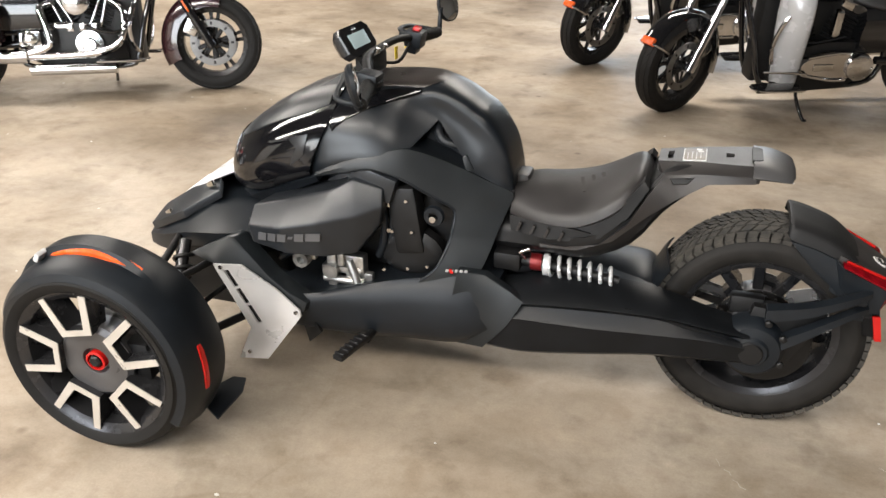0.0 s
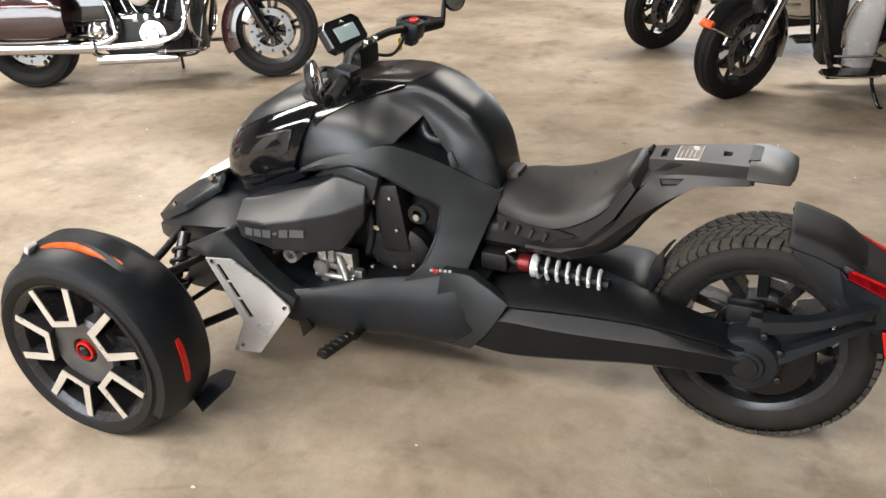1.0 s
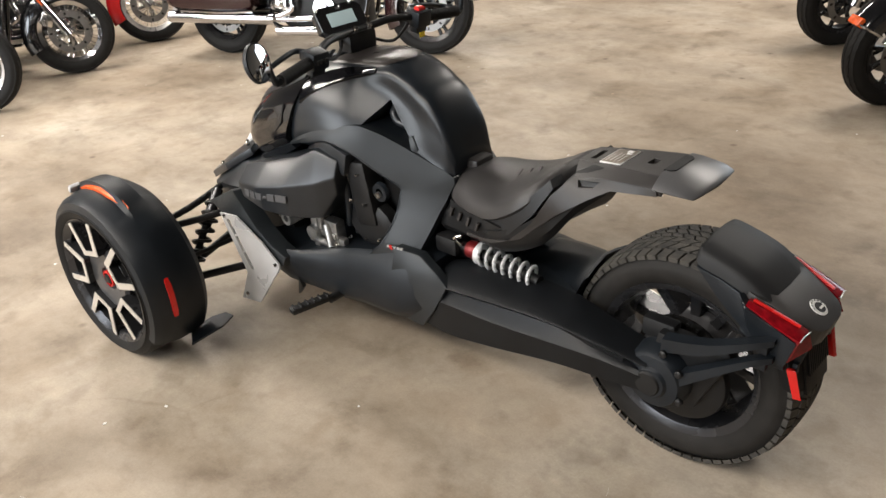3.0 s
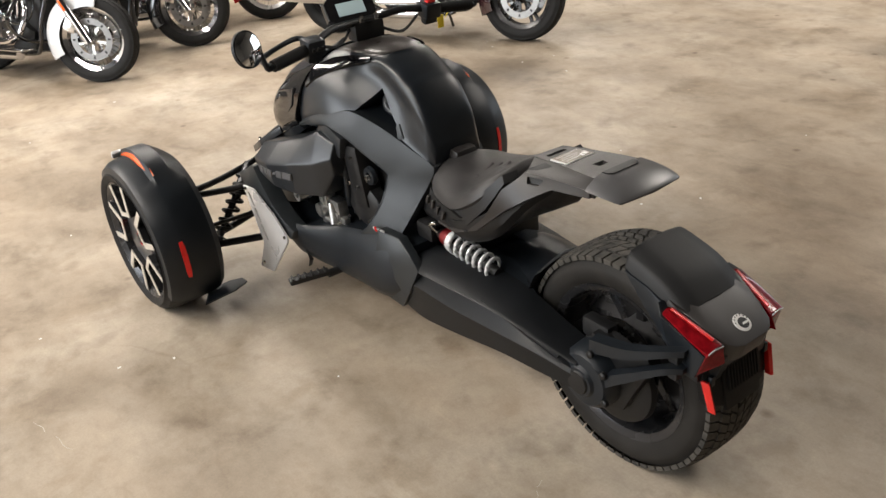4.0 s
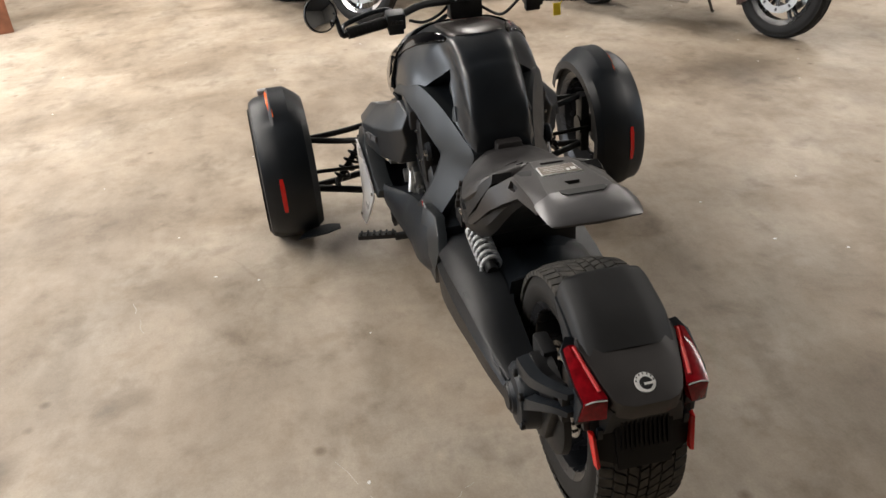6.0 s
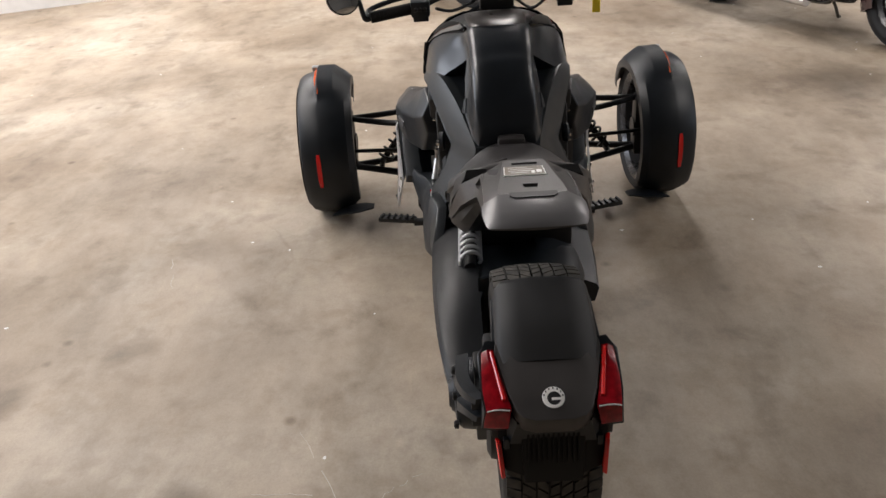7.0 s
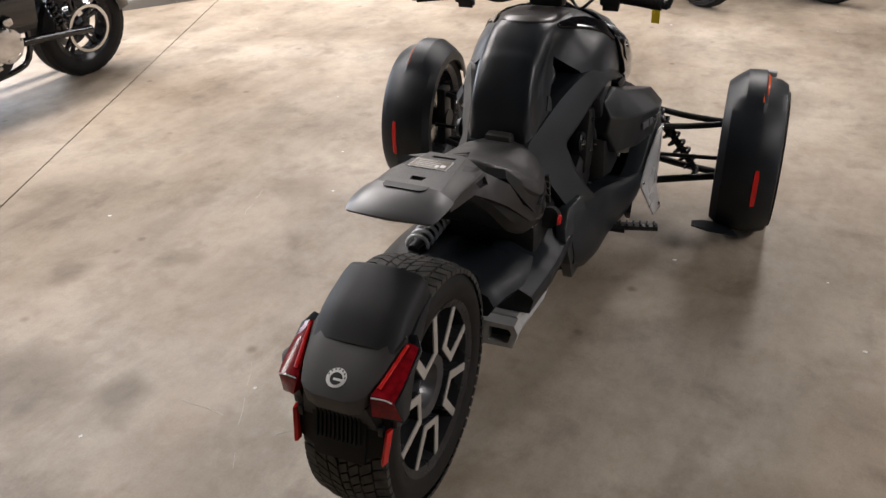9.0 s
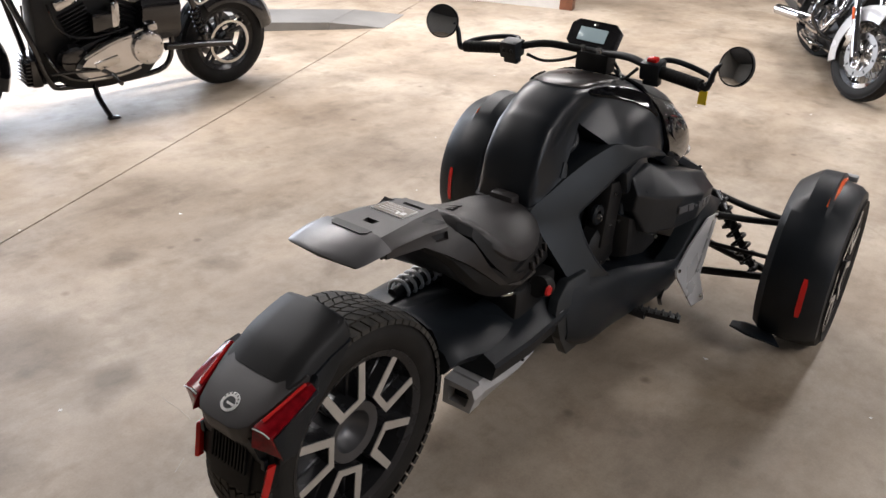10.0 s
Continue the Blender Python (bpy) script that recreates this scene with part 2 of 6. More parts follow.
def skin(sections, nu=3, nv=3, caps=True, bm=None):
    """A closed skin over rings of points."""
    bm = bm or bmesh.new()
    rings = [crom(s, nv, True) for s in sections]
    cols = [crom([r[j] for r in rings], nu) for j in range(len(rings[0]))]
    rows = [[bm.verts.new(c[i]) for c in cols] for i in range(len(cols[0]))]
    m = len(rows[0])
    for a, b in zip(rows, rows[1:]):
        for j in range(m):
            bm.faces.new((a[j], a[(j + 1) % m], b[(j + 1) % m], b[j]))
    if caps:
        bm.faces.new(rows[0])
        bm.faces.new(rows[-1])
    return bm


def sym(half):
    """A ring from its half: points (x, y, z) from the top middle to the bottom middle."""
    return [Vector(p) for p in half] + [Vector((x, -y, z)) for x, y, z in reversed(half[1:-1])]


def at_x(x, *half):
    return sym([(x, y, z) for y, z in half])


def tube(pts, r, n=4, seg=10, bm=None, r2=None):
    bm = bm or bmesh.new()
    path = crom(pts, n)
    up, rows = Vector((0.13, 0.21, 1)), []
    for i, p in enumerate(path):
        d = (path[min(i + 1, len(path) - 1)] - path[max(i - 1, 0)]).normalized()
        a = d.cross(up)
        a = (a if a.length > 1e-3 else d.cross(Vector((1, 0, 0)))).normalized()
        b = d.cross(a)
        rad = r if r2 is None else r + (r2 - r) * i / (len(path) - 1)
        rows.append([bm.verts.new(p + rad * (math.cos(2 * math.pi * k / seg) * a + math.sin(2 * math.pi * k / seg) * b)) for k in range(seg)])
    for a, b in zip(rows, rows[1:]):
        for k in range(seg):
            bm.faces.new((a[k], a[(k + 1) % seg], b[(k + 1) % seg], b[k]))
    bm.faces.new(rows[0])
    bm.faces.new(rows[-1])
    return bm


def lathe(profile, seg=48, bm=None, at=(0, 0, 0), close=True):
    """Turns (radius, y) points round the y axis."""
    bm = bm or bmesh.new()
    o = Vector(at)
    rows = []
    for k in range(seg):
        a = 2 * math.pi * k / seg
        rows.append([bm.verts.new(o + Vector((r * math.cos(a), y, r * math.sin(a)))) for r, y in profile])
    m = len(profile)
    for k in range(seg):
        a, b = rows[k], rows[(k + 1) % seg]
        for j in range(m if close else m - 1):
            q = (a[j], a[(j + 1) % m], b[(j + 1) % m], b[j])
            bm.faces.new(q)
    return bm


def block(x0, x1, y0, y1, z0, z1, bev=0.006, bm=None, m=None, seg=2):
    one = bmesh.new()
    bmesh.ops.create_cube(one, size=1)
    for v in one.verts:
        v.co = Vector(((x0 + x1) / 2 + v.co.x * (x1 - x0), (y0 + y1) / 2 + v.co.y * (y1 - y0), (z0 + z1) / 2 + v.co.z * (z1 - z0)))
    if bev:
        bmesh.ops.bevel(one, geom=one.edges[:], offset=bev, segments=seg, profile=0.6, affect="EDGES")
    if m:
        bmesh.ops.transform(one, matrix=m, verts=one.verts)
    return join(bm, one)


def join(bm, one):
    if bm is None:
        return one
    me = bpy.data.meshes.new("tmp")
    one.to_mesh(me)
    one.free()
    bm.from_mesh(me)
    bpy.data.meshes.remove(me)
    return bm


def rod(a, b, r, seg=14, bm=None, r2=None):
    return tube([a, b], r, 1, seg, bm, r2)


def prism(front, back, bev=0.0, bm=None, seg=2):
    one = bmesh.new()
    f = [one.verts.new(p) for p in front]
    b = [one.verts.new(p) for p in back]
    k = len(f)
    one.faces.new(f)
    one.faces.new(list(reversed(b)))
    for i in range(k):
        one.faces.new((f[i], b[i], b[(i + 1) % k], f[(i + 1) % k]))
    bmesh.ops.recalc_face_normals(one, faces=one.faces)
    if bev:
        bmesh.ops.bevel(one, geom=one.edges[:], offset=bev, segments=seg, profile=0.6, affect="EDGES")
    bmesh.ops.triangulate(one, faces=[q for q in one.faces if len(q.verts) > 4])
    return join(bm, one)


def plate(outer, holes, thick, bm=None):
    """A plate with holes: loops of (x, y, z) seen along y; thick is a vector."""
    one = bmesh.new()
    edges = []
    for loop in [outer, *holes]:
        vs = [one.verts.new(p) for p in loop]
        edges += [one.edges.new((vs[i], vs[(i + 1) % len(vs)])) for i in range(len(vs))]
    flat = {v: v.co.copy() for v in one.verts}
    for v in one.verts:
        v.co.y = 0
    bmesh.ops.triangle_fill(one, use_beauty=True, use_dissolve=False, edges=edges)
    for v, c in flat.items():
        v.co = c
    faces = one.faces[:]
    rim = [e for e in one.edges if len(e.link_faces) == 1]
    low = {v: one.verts.new(v.co + Vector(thick)) for v in list(flat)}
    for f in faces:
        one.faces.new([low[v] for v in reversed(f.verts)])
    for e in rim:
        a, b = e.verts
        one.faces.new((a, b, low[b], low[a]))
    return join(bm, one)


def coil(a, b, r, wire, turns, bm=None, seg=6, per=12):
    a, b = Vector(a), Vector(b)
    d = (b - a).normalized()
    u = d.cross(Vector((0.3, 1, 0.2))).normalized()
    w = d.cross(u)
    n = int(turns * per)
    pts = [a + (b - a) * i / n + r * (math.cos(2 * math.pi * i / per) * u + math.sin(2 * math.pi * i / per) * w) for i in range(n + 1)]
    return tube(pts, wire, 1, seg, bm)


def flip(pts, s):
    return [(x, s * y, z) for x, y, z in pts]


def moved(bm, m):
    bmesh.ops.transform(bm, matrix=m, verts=bm.verts)
    return bm


def empty(name, label, category, group="", at=Matrix()):
    ob = new(name)
    ob.empty_display_size = 0.1
    ob.matrix_basis = at
    return tagged(ob, label, category, group)


# ---- the room ----
def room():
    d = Vector((-0.929, -0.370, 0)).normalized()      # the sawn joint's direction
    p, w = Vector((1.483, -2.053, 0)), Vector((d.y, -d.x, 0))
    bm = bmesh.new()
    far = 24
    for s in (1, -1):
        a, b = p - d * far + w * s * 0.004, p + d * far + w * s * 0.004
        c, e = b + w * s * far, a + w * s * far
        top = [bm.verts.new(q) for q in (a, b, c, e)]
        low = [bm.verts.new(q + Vector((0, 0, -0.15))) for q in (a, b, c, e)]
        bm.faces.new(top)
        for i in range(4):
            bm.faces.new((top[i], low[i], low[(i + 1) % 4], top[(i + 1) % 4]))
    tagged(part("floor", bm, CONCRETE), "sealed tan concrete floor with stains and hairline cracks", "floor", kind="structure")
    a, b = p - d * far, p + d * far
    bm = bmesh.new()
    bm.faces.new([bm.verts.new(q + Vector((0, 0, -0.006))) for q in (a - w * 0.01, b - w * 0.01, b + w * 0.01, a + w * 0.01)])
    tagged(part("floor_joint", bm, JOINT), "dirt filled saw cut joint in the concrete", "floor joint", kind="structure")

    X0, X1, Y0, Y1, H, T = -9.5, 9.0, -8.7, 9.6, 4.5, 0.2

    def wall(name, runs):
        bm = bmesh.new()
        for r in runs:
            block(*r, 0, bm)
        tagged(part(name, bm, WALLP), "plain beige-grey painted wall of the showroom", "wall", kind="structure")
    wall("wall_west", [(X0 - T, X0, Y0 - T, Y1 + T, 0, H)])
    wall("wall_east", [(X1, X1 + T, Y0 - T, Y1 + T, 0, H)])
    wall("wall_south", [(X0, -4.7, Y0 - T, Y0, 0, H), (1.3, X1, Y0 - T, Y0, 0, H), (-4.7, 1.3, Y0 - T, Y0, 4.1, H)])
    wall("wall_north", [(X0, -0.5, Y1, Y1 + T, 0, H), (3.3, X1, Y1, Y1 + T, 0, H), (-0.5, 3.3, Y1, Y1 + T, 3.2, H), (-0.5, 3.3, Y1, Y1 + T, 0, 0.8)])
    tagged(part("ceiling", block(X0 - T, X1 + T, Y0 - T, Y1 + T, H, H + 0.15, 0), CEILP), "plain painted ceiling with rows of tube lights", "ceiling", kind="structure")
    # partition with a white face and a wooden corner post
    a, b = Vector((-4.64, -3.02, 0)), Vector((-4.05, -4.75, 0))
    t = (b - a).normalized()
    nrm = Vector((-t.y, t.x, 0))
    nrm = nrm if nrm.x < 0 else -nrm
    q = [a, b, b + nrm * 0.14, a + nrm * 0.14]
    bm = prism([v + Vector((0, 0, 2.4)) for v in q], q)
    tagged(part("wall_partition", bm, WHITE), "white painted partition wall with a wooden corner post", "wall", kind="structure")
    q = [a - t * 0.13 - nrm * 0.02, a - t * 0.002 - nrm * 0.02, a - t * 0.002 + nrm * 0.16, a - t * 0.13 + nrm * 0.16]
    tagged(part("corner_post", prism([v + Vector((0, 0, 2.4)) for v in q], q, 0.006), WOOD), "reddish stained wooden corner post", "post", kind="structure")
    for tx, ty, watts in TUBES:
        e = empty("ceiling_light", "long white fluorescent ceiling light", "ceiling light", "ceiling lights", pose(tx, ty, 4.5))
        bm = block(-1.52, 1.52, -0.42, 0.42, -0.15, 0, 0.01)
        part("housing", bm, WALLP, e)


room()


# ---- the three-wheeler ----
def u_spoke(a, r_in, r_out, y_face, depth, half_out, half_in, width, s=1):
    """A U-shaped spoke face: two arms and a foot. y_face: the outer plane."""
    def pol(r, ang):
        return Vector((r * math.cos(a + ang), 0, r * math.sin(a + ang)))
    o1, o2 = pol(r_out, -half_out), pol(r_out, half_out)
    i1, i2 = pol(r_in, -half_in), pol(r_in, half_in)
    mid = (o1 + o2 + i1 + i2) / 4

    def inset(p, q, w):
        d = (q - p).normalized()
        nrm = Vector((-d.z, 0, d.x))
        return nrm * (w if nrm.dot(mid - p) > 0 else -w)
    n1, n2, nb = inset(o1, i1, width), inset(o2, i2, width), inset(i1, i2, width * 0.85)
    ax = (i2 - i1).normalized()
    j1, j2 = i1 + nb + ax * width * 0.95, i2 + nb - ax * width * 0.95
    front = [o1, i1, i2, o2, o2 + n2, j2, j1, o1 + n1]
    y0, y1 = Vector((0, y_face, 0)), Vector((0, y_face - s * depth, 0))
    bm = bmesh.new()
    f, b = [bm.verts.new(p + y0) for p in front], [bm.verts.new(p + y1) for p in front]
    for q in ((0, 1, 6, 7), (1, 2, 5, 6), (2, 3, 4, 5)):
        bm.faces.new([f[k] for k in q])
        bm.faces.new([b[k] for k in reversed(q)])
    for k in range(8):
        bm.faces.new((f[k], b[k], b[(k + 1) % 8], f[(k + 1) % 8]))
    return bm


def tyre_profile(r, w, rim, crown=0.016):
    h = w / 2
    return [(rim, -h * 0.80), (rim + 0.012, -h * 0.93), ((rim + r) / 2, -h), (r - 0.035, -h * 0.97), (r - 0.014, -h * 0.84), (r - 0.004, -h * 0.55), (r, 0),
            (r - 0.004, h * 0.55), (r - 0.014, h * 0.84), (r - 0.035, h * 0.97), ((rim + r) / 2, h), (rim + 0.012, h * 0.93), (rim, h * 0.80), (rim - 0.012, h * 0.6), (rim - 0.012, -h * 0.6)]


def tread(r, w, count, rows, height):
    """Blocks round the tyre, in slanted rows."""
    vs, fs = [], []
    for row, (y0, y1, dx, off, drop) in enumerate(rows):
        step = 2 * math.pi / count
        for k in range(count):
            a = (k + off) * step
            g = step * 0.80
            base = len(vs)
            for rr in (r - drop - 0.006, r - drop + height):
                for ang, y in ((a, y0), (a + g, y0), (a + g + dx * step, y1), (a + dx * step, y1)):
                    lower = rr - (abs(y) / (w / 2)) ** 3 * 0.012
                    vs.append((lower * math.cos(ang), y, lower * math.sin(ang)))
            b = base
            fs += [(b + 4, b + 5, b + 6, b + 7), (b, b + 1, b + 5, b + 4), (b + 1, b + 2, b + 6, b + 5), (b + 2, b + 3, b + 7, b + 6), (b + 3, b, b + 4, b + 7)]
    me = bpy.data.meshes.new("tread")
    me.from_pydata(vs, [], fs)
    bm = bmesh.new()
    bm.from_mesh(me)
    bpy.data.meshes.remove(me)
    return bm


def text_bars(x0, z0, y, widths, h, gap, slant=0.0, s=-1, rise=0.0):
    """A row of plain blocks in place of lettering."""
    bm = bmesh.new()
    x = x0
    for w, hh in widths:
        zz = z0 + rise * (x - x0)
        lo = zz + (h - hh) / 2
        f = [(x, s * y, lo), (x + w, s * y, lo), (x + w + slant, s * y, lo + hh), (x + slant, s * y, lo + hh)]
        prism(f, [(a, b - s * 0.004, c) for a, b, c in f], 0, bm)
        x += w + gap
    return bm


AX, RX = 0.283, 1.682           # front hub height, rear axle's x
trike = empty("three_wheel_motorcycle", "matte black three-wheel motorcycle with silver side plates on concrete", "motorcycle")
LEAN_BODY = pose(0, 0, 0, 0.9, 0, 0)


def body(name, bm, material, label="", parent=None, angle=38):
    return part(name, moved(bm, LEAN_BODY), material, parent or trike, label, angle)


def front_wheel(s):
    """s = -1: the rider's left wheel."""
    yc = -0.690 if s < 0 else 0.664
    hub = pose(-0.008, yc, AX, 0, 0, 3.0)
    bm = lathe([(0.200, -0.055), (0.214, -0.064), (0.223, -0.068), (0.223, -0.060), (0.203, -0.045), (0.193, 0.0), (0.203, 0.045), (0.223, 0.060), (0.223, 0.068), (0.214, 0.064), (0.200, 0.055), (0.184, 0.0)], 64)
    for v in bm.verts:
        v.co.y *= 1.22
    rim = part("front_wheel", moved(bm, hub), RIMDARK, trike, "dark grey cast wheel with machined spoke faces")
    part("tyre", moved(lathe(tyre_profile(AX, 0.186, 0.217), 72), hub), RUBBER, rim, "black road tyre")
    rows = [(s * 0.076, s * 0.056, 0.35, 0.0, 0.011), (-s * 0.076, -s * 0.056, 0.35, 0.5, 0.011)]
    tagged(part("tread", moved(tread(AX, 0.170, 60, rows, 0.0015), hub), RUBBER, rim), kind="stuff")
    for k in range(5):
        a = 2 * math.pi * k / 5 + (1.78 if s < 0 else 1.2)
        part("spoke_face", moved(u_spoke(a, 0.104, 0.2165, s * 0.0830, 0.003, 0.350, 0.47, 0.0200, s), hub), MACHINED, rim, "bright machined u-shaped spoke face")
        part("spoke_body", moved(u_spoke(a, 0.1035, 0.2180, s * 0.0802, 0.034, 0.353, 0.475, 0.0208, s), hub), RIMDARK, rim)
    for k in range(10):
        a = 2 * math.pi * k / 10 + (1.78 if s < 0 else 1.2) + 0.314
        part("spoke", moved(block(0.05, 0.204, s * 0.016, s * 0.048, -0.012, 0.012, 0.003, None, Matrix.Rotation(-a, 4, "Y"), 1), hub), RIMDARK, rim)
    cone = lathe([(0.0, s * 0.040), (0.034, s * 0.040), (0.040, s * 0.056), (0.046, s * 0.058), (0.070, s * 0.060), (0.098, s * 0.062), (0.112, s * 0.052), (0.100, -s * 0.02), (0.0, -s * 0.03)], 40)
    part("hub", moved(cone, hub), HUBM, rim)
    ring = lathe([(0.021, s * 0.042), (0.029, s * 0.042), (0.029, s * 0.060), (0.023, s * 0.062)], 24)
    part("hub_ring", moved(ring, hub), RED, rim, "red anodised ring round the hub nut")
    part("hub_nut", moved(lathe([(0.0, s * 0.040), (0.018, s * 0.040), (0.018, s * 0.062), (0.013, s * 0.066), (0.0, s * 0.064)], 6), hub), DARK, rim)
    part("brake_disc", moved(lathe([(0.075, -s * 0.02), (0.135, -s * 0.02), (0.135, -s * 0.026), (0.075, -s * 0.026)], 40), hub), STEEL, rim, "drilled steel brake disc")
    part("caliper", moved(block(0.07, 0.15, -0.045 - 0.005, 0.0, -0.05, 0.06, 0.008, None, pose(0, -s * 0.012, 0)), hub), DARK, rim)

    # mudguard: a curved channel over the tyre, open at the wheel side
    rows_, R = [], 0.290
    prof = [(-0.124, -0.045), (-0.122, -0.018), (-0.098, 0.004), (-0.058, 0.012), (0.004, 0.013), (0.016, 0.010), (0.060, 0.001), (0.082, -0.014), (0.087, -0.034)]
    a0, a1, n = radians(156), radians(-34), 44
    bm = bmesh.new()
    for i in range(n + 1):
        f = i / n
        a = a0 + (a1 - a0) * f
        ridge = max(0.0, 1 - abs((math.degrees(a) - 95) / 42) ** 3)
        low = max(0.0, (f - 0.72) / 0.28)
        outer, inner = [], []
        for j, (y, dr) in enumerate(prof):
            lift = 0.020 * ridge if j in (3, 4) else 0.0
            edge = -0.035 * low if j == 8 else 0.0
            grow = 0.007 * max(0.0, (f - 0.5) * 2) ** 1.5
            rad = R + dr + lift + edge + grow
            taper = 1.0 - 0.12 * max(0, 0.18 - f) / 0.18
            yy = s * (y * taper)
            outer.append(Vector((rad * math.cos(a), yy, rad * math.sin(a))))
            inner.append(Vector(((rad - 0.005) * math.cos(a), yy * 0.975, (rad - 0.005) * math.sin(a))))
        rows_.append([bm.verts.new(p) for p in outer + inner[::-1]])
    m = len(rows_[0])
    for a, b in zip(rows_, rows_[1:]):
        for j in range(m):
            bm.faces.new((a[j], a[(j + 1) % m], b[(j + 1) % m], b[j]))
    bm.faces.new(rows_[0])
    bm.faces.new(rows_[-1])
    guard = part("front_mudguard", moved(bm, hub), MATTE, trike, "matte black front mudguard", 24)

    def on_guard(ang, y, out):
        a = radians(ang)
        return Vector(((R + out) * math.cos(a), s * y, (R + out) * math.sin(a)))
    bm, ring_ = bmesh.new(), []
    for i in range(13):
        ang = 112 - 52 * i / 12
        w = 0.0055 * math.sin(math.pi * min(1, (i + 1.2) / 6)) if i < 3 else 0.0055 * (1 - 0.7 * max(0, i - 8) / 4)
        e = 0.0305 - 0.006 * abs(i - 6) / 6
        ring_.append([on_guard(ang, 0.000, e + 0.001), on_guard(ang, 0.006 + 2.0 * w, e - 0.011), on_guard(ang, 0.006 + 2.0 * w, e - 0.022), on_guard(ang, -0.004, e - 0.012)])
    part("orange_strip", moved(skin(ring_, 1, 1), hub), ORANGE, guard, "orange side reflector strip")
    bm = block(-0.013, 0.013, -0.020, 0.020, -0.008, 0.008, 0.006)
    part("marker_lamp", moved(bm, hub @ pose(-0.130, s * 0.020, 0.284, 0, -62, 0)), CLEAR, guard, "clear front marker lamp")
    ring_ = []
    for i in range(7):
        ang = 14 - 25.5 * i / 6
        w = 0.0085 if 0 < i < 6 else 0.006
        ring_.append([on_guard(ang, 0.016 - w, 0.0165 + 0.0006 * i), on_guard(ang, 0.016 + w, 0.0140 + 0.0006 * i), on_guard(ang, 0.016 + w, -0.004), on_guard(ang, 0.016 - w, 0.0)])
    part("red_strip", moved(skin(ring_, 1, 1), hub), REFL, guard, "red rear side reflector")
    f = [(0.225, -s * 0.060, -0.185), (0.235, -s * 0.140, -0.178), (0.262, -s * 0.178, -0.172), (0.305, -s * 0.176, -0.168), (0.322, -s * 0.120, -0.172), (0.300, -s * 0.01, -0.190)]
    part("mud_flap", moved(prism(f, [(x, y, z + 0.006) for x, y, z in f]), hub), MATTE, guard, "thin black mud flap")

    # suspension
    def o(x, y, z):
        return (x, s * y, z)
    bm = tube([o(-0.07, 0.20, 0.42), o(-0.02, 0.40, 0.405), o(0.0, 0.585, 0.40)], 0.012, 4)
    tube([o(0.13, 0.22, 0.40), o(0.07, 0.42, 0.395), o(0.0, 0.585, 0.40)], 0.012, 4, 10, bm)
    body("upper_arm", bm, DARK)
    bm = tube([o(-0.12, 0.18, 0.20), o(-0.05, 0.40, 0.19), o(0.0, 0.60, 0.19)], 0.014, 4)
    tube([o(0.20, 0.24, 0.20), o(0.10, 0.42, 0.195), o(0.0, 0.60, 0.19)], 0.014, 4, 10, bm)
    rod(o(0.06, 0.47, 0.195), o(-0.03, 0.47, 0.19), 0.012, 10, bm)
    body("lower_arm", bm, DARK)
    body("tie_rod", rod(o(0.11, 0.24, 0.285), o(0.07, 0.60, 0.285), 0.008, 10), DARK)
    body("spring", coil(o(0.03, 0.46, 0.22), o(0.0, 0.30, 0.41), 0.028, 0.006, 7), DARK, "black front suspension spring")
    bm = rod(o(0.03, 0.47, 0.21), o(0.01, 0.37, 0.33), 0.013)
    rod(o(0.01, 0.37, 0.33), o(-0.005, 0.28, 0.435), 0.019, 14, bm)
    body("damper", bm, RIMDARK, "dark grey front damper tube")
    bm = block(-0.035, 0.035, s * 0.595 - 0.02, s * 0.595 + 0.02, 0.17, 0.42, 0.012)
    rod(o(0, 0.57, AX), o(0, 0.66, AX), 0.04, 16, bm)
    part("knuckle", bm, DARK, trike)


front_wheel(-1)
front_wheel(1)


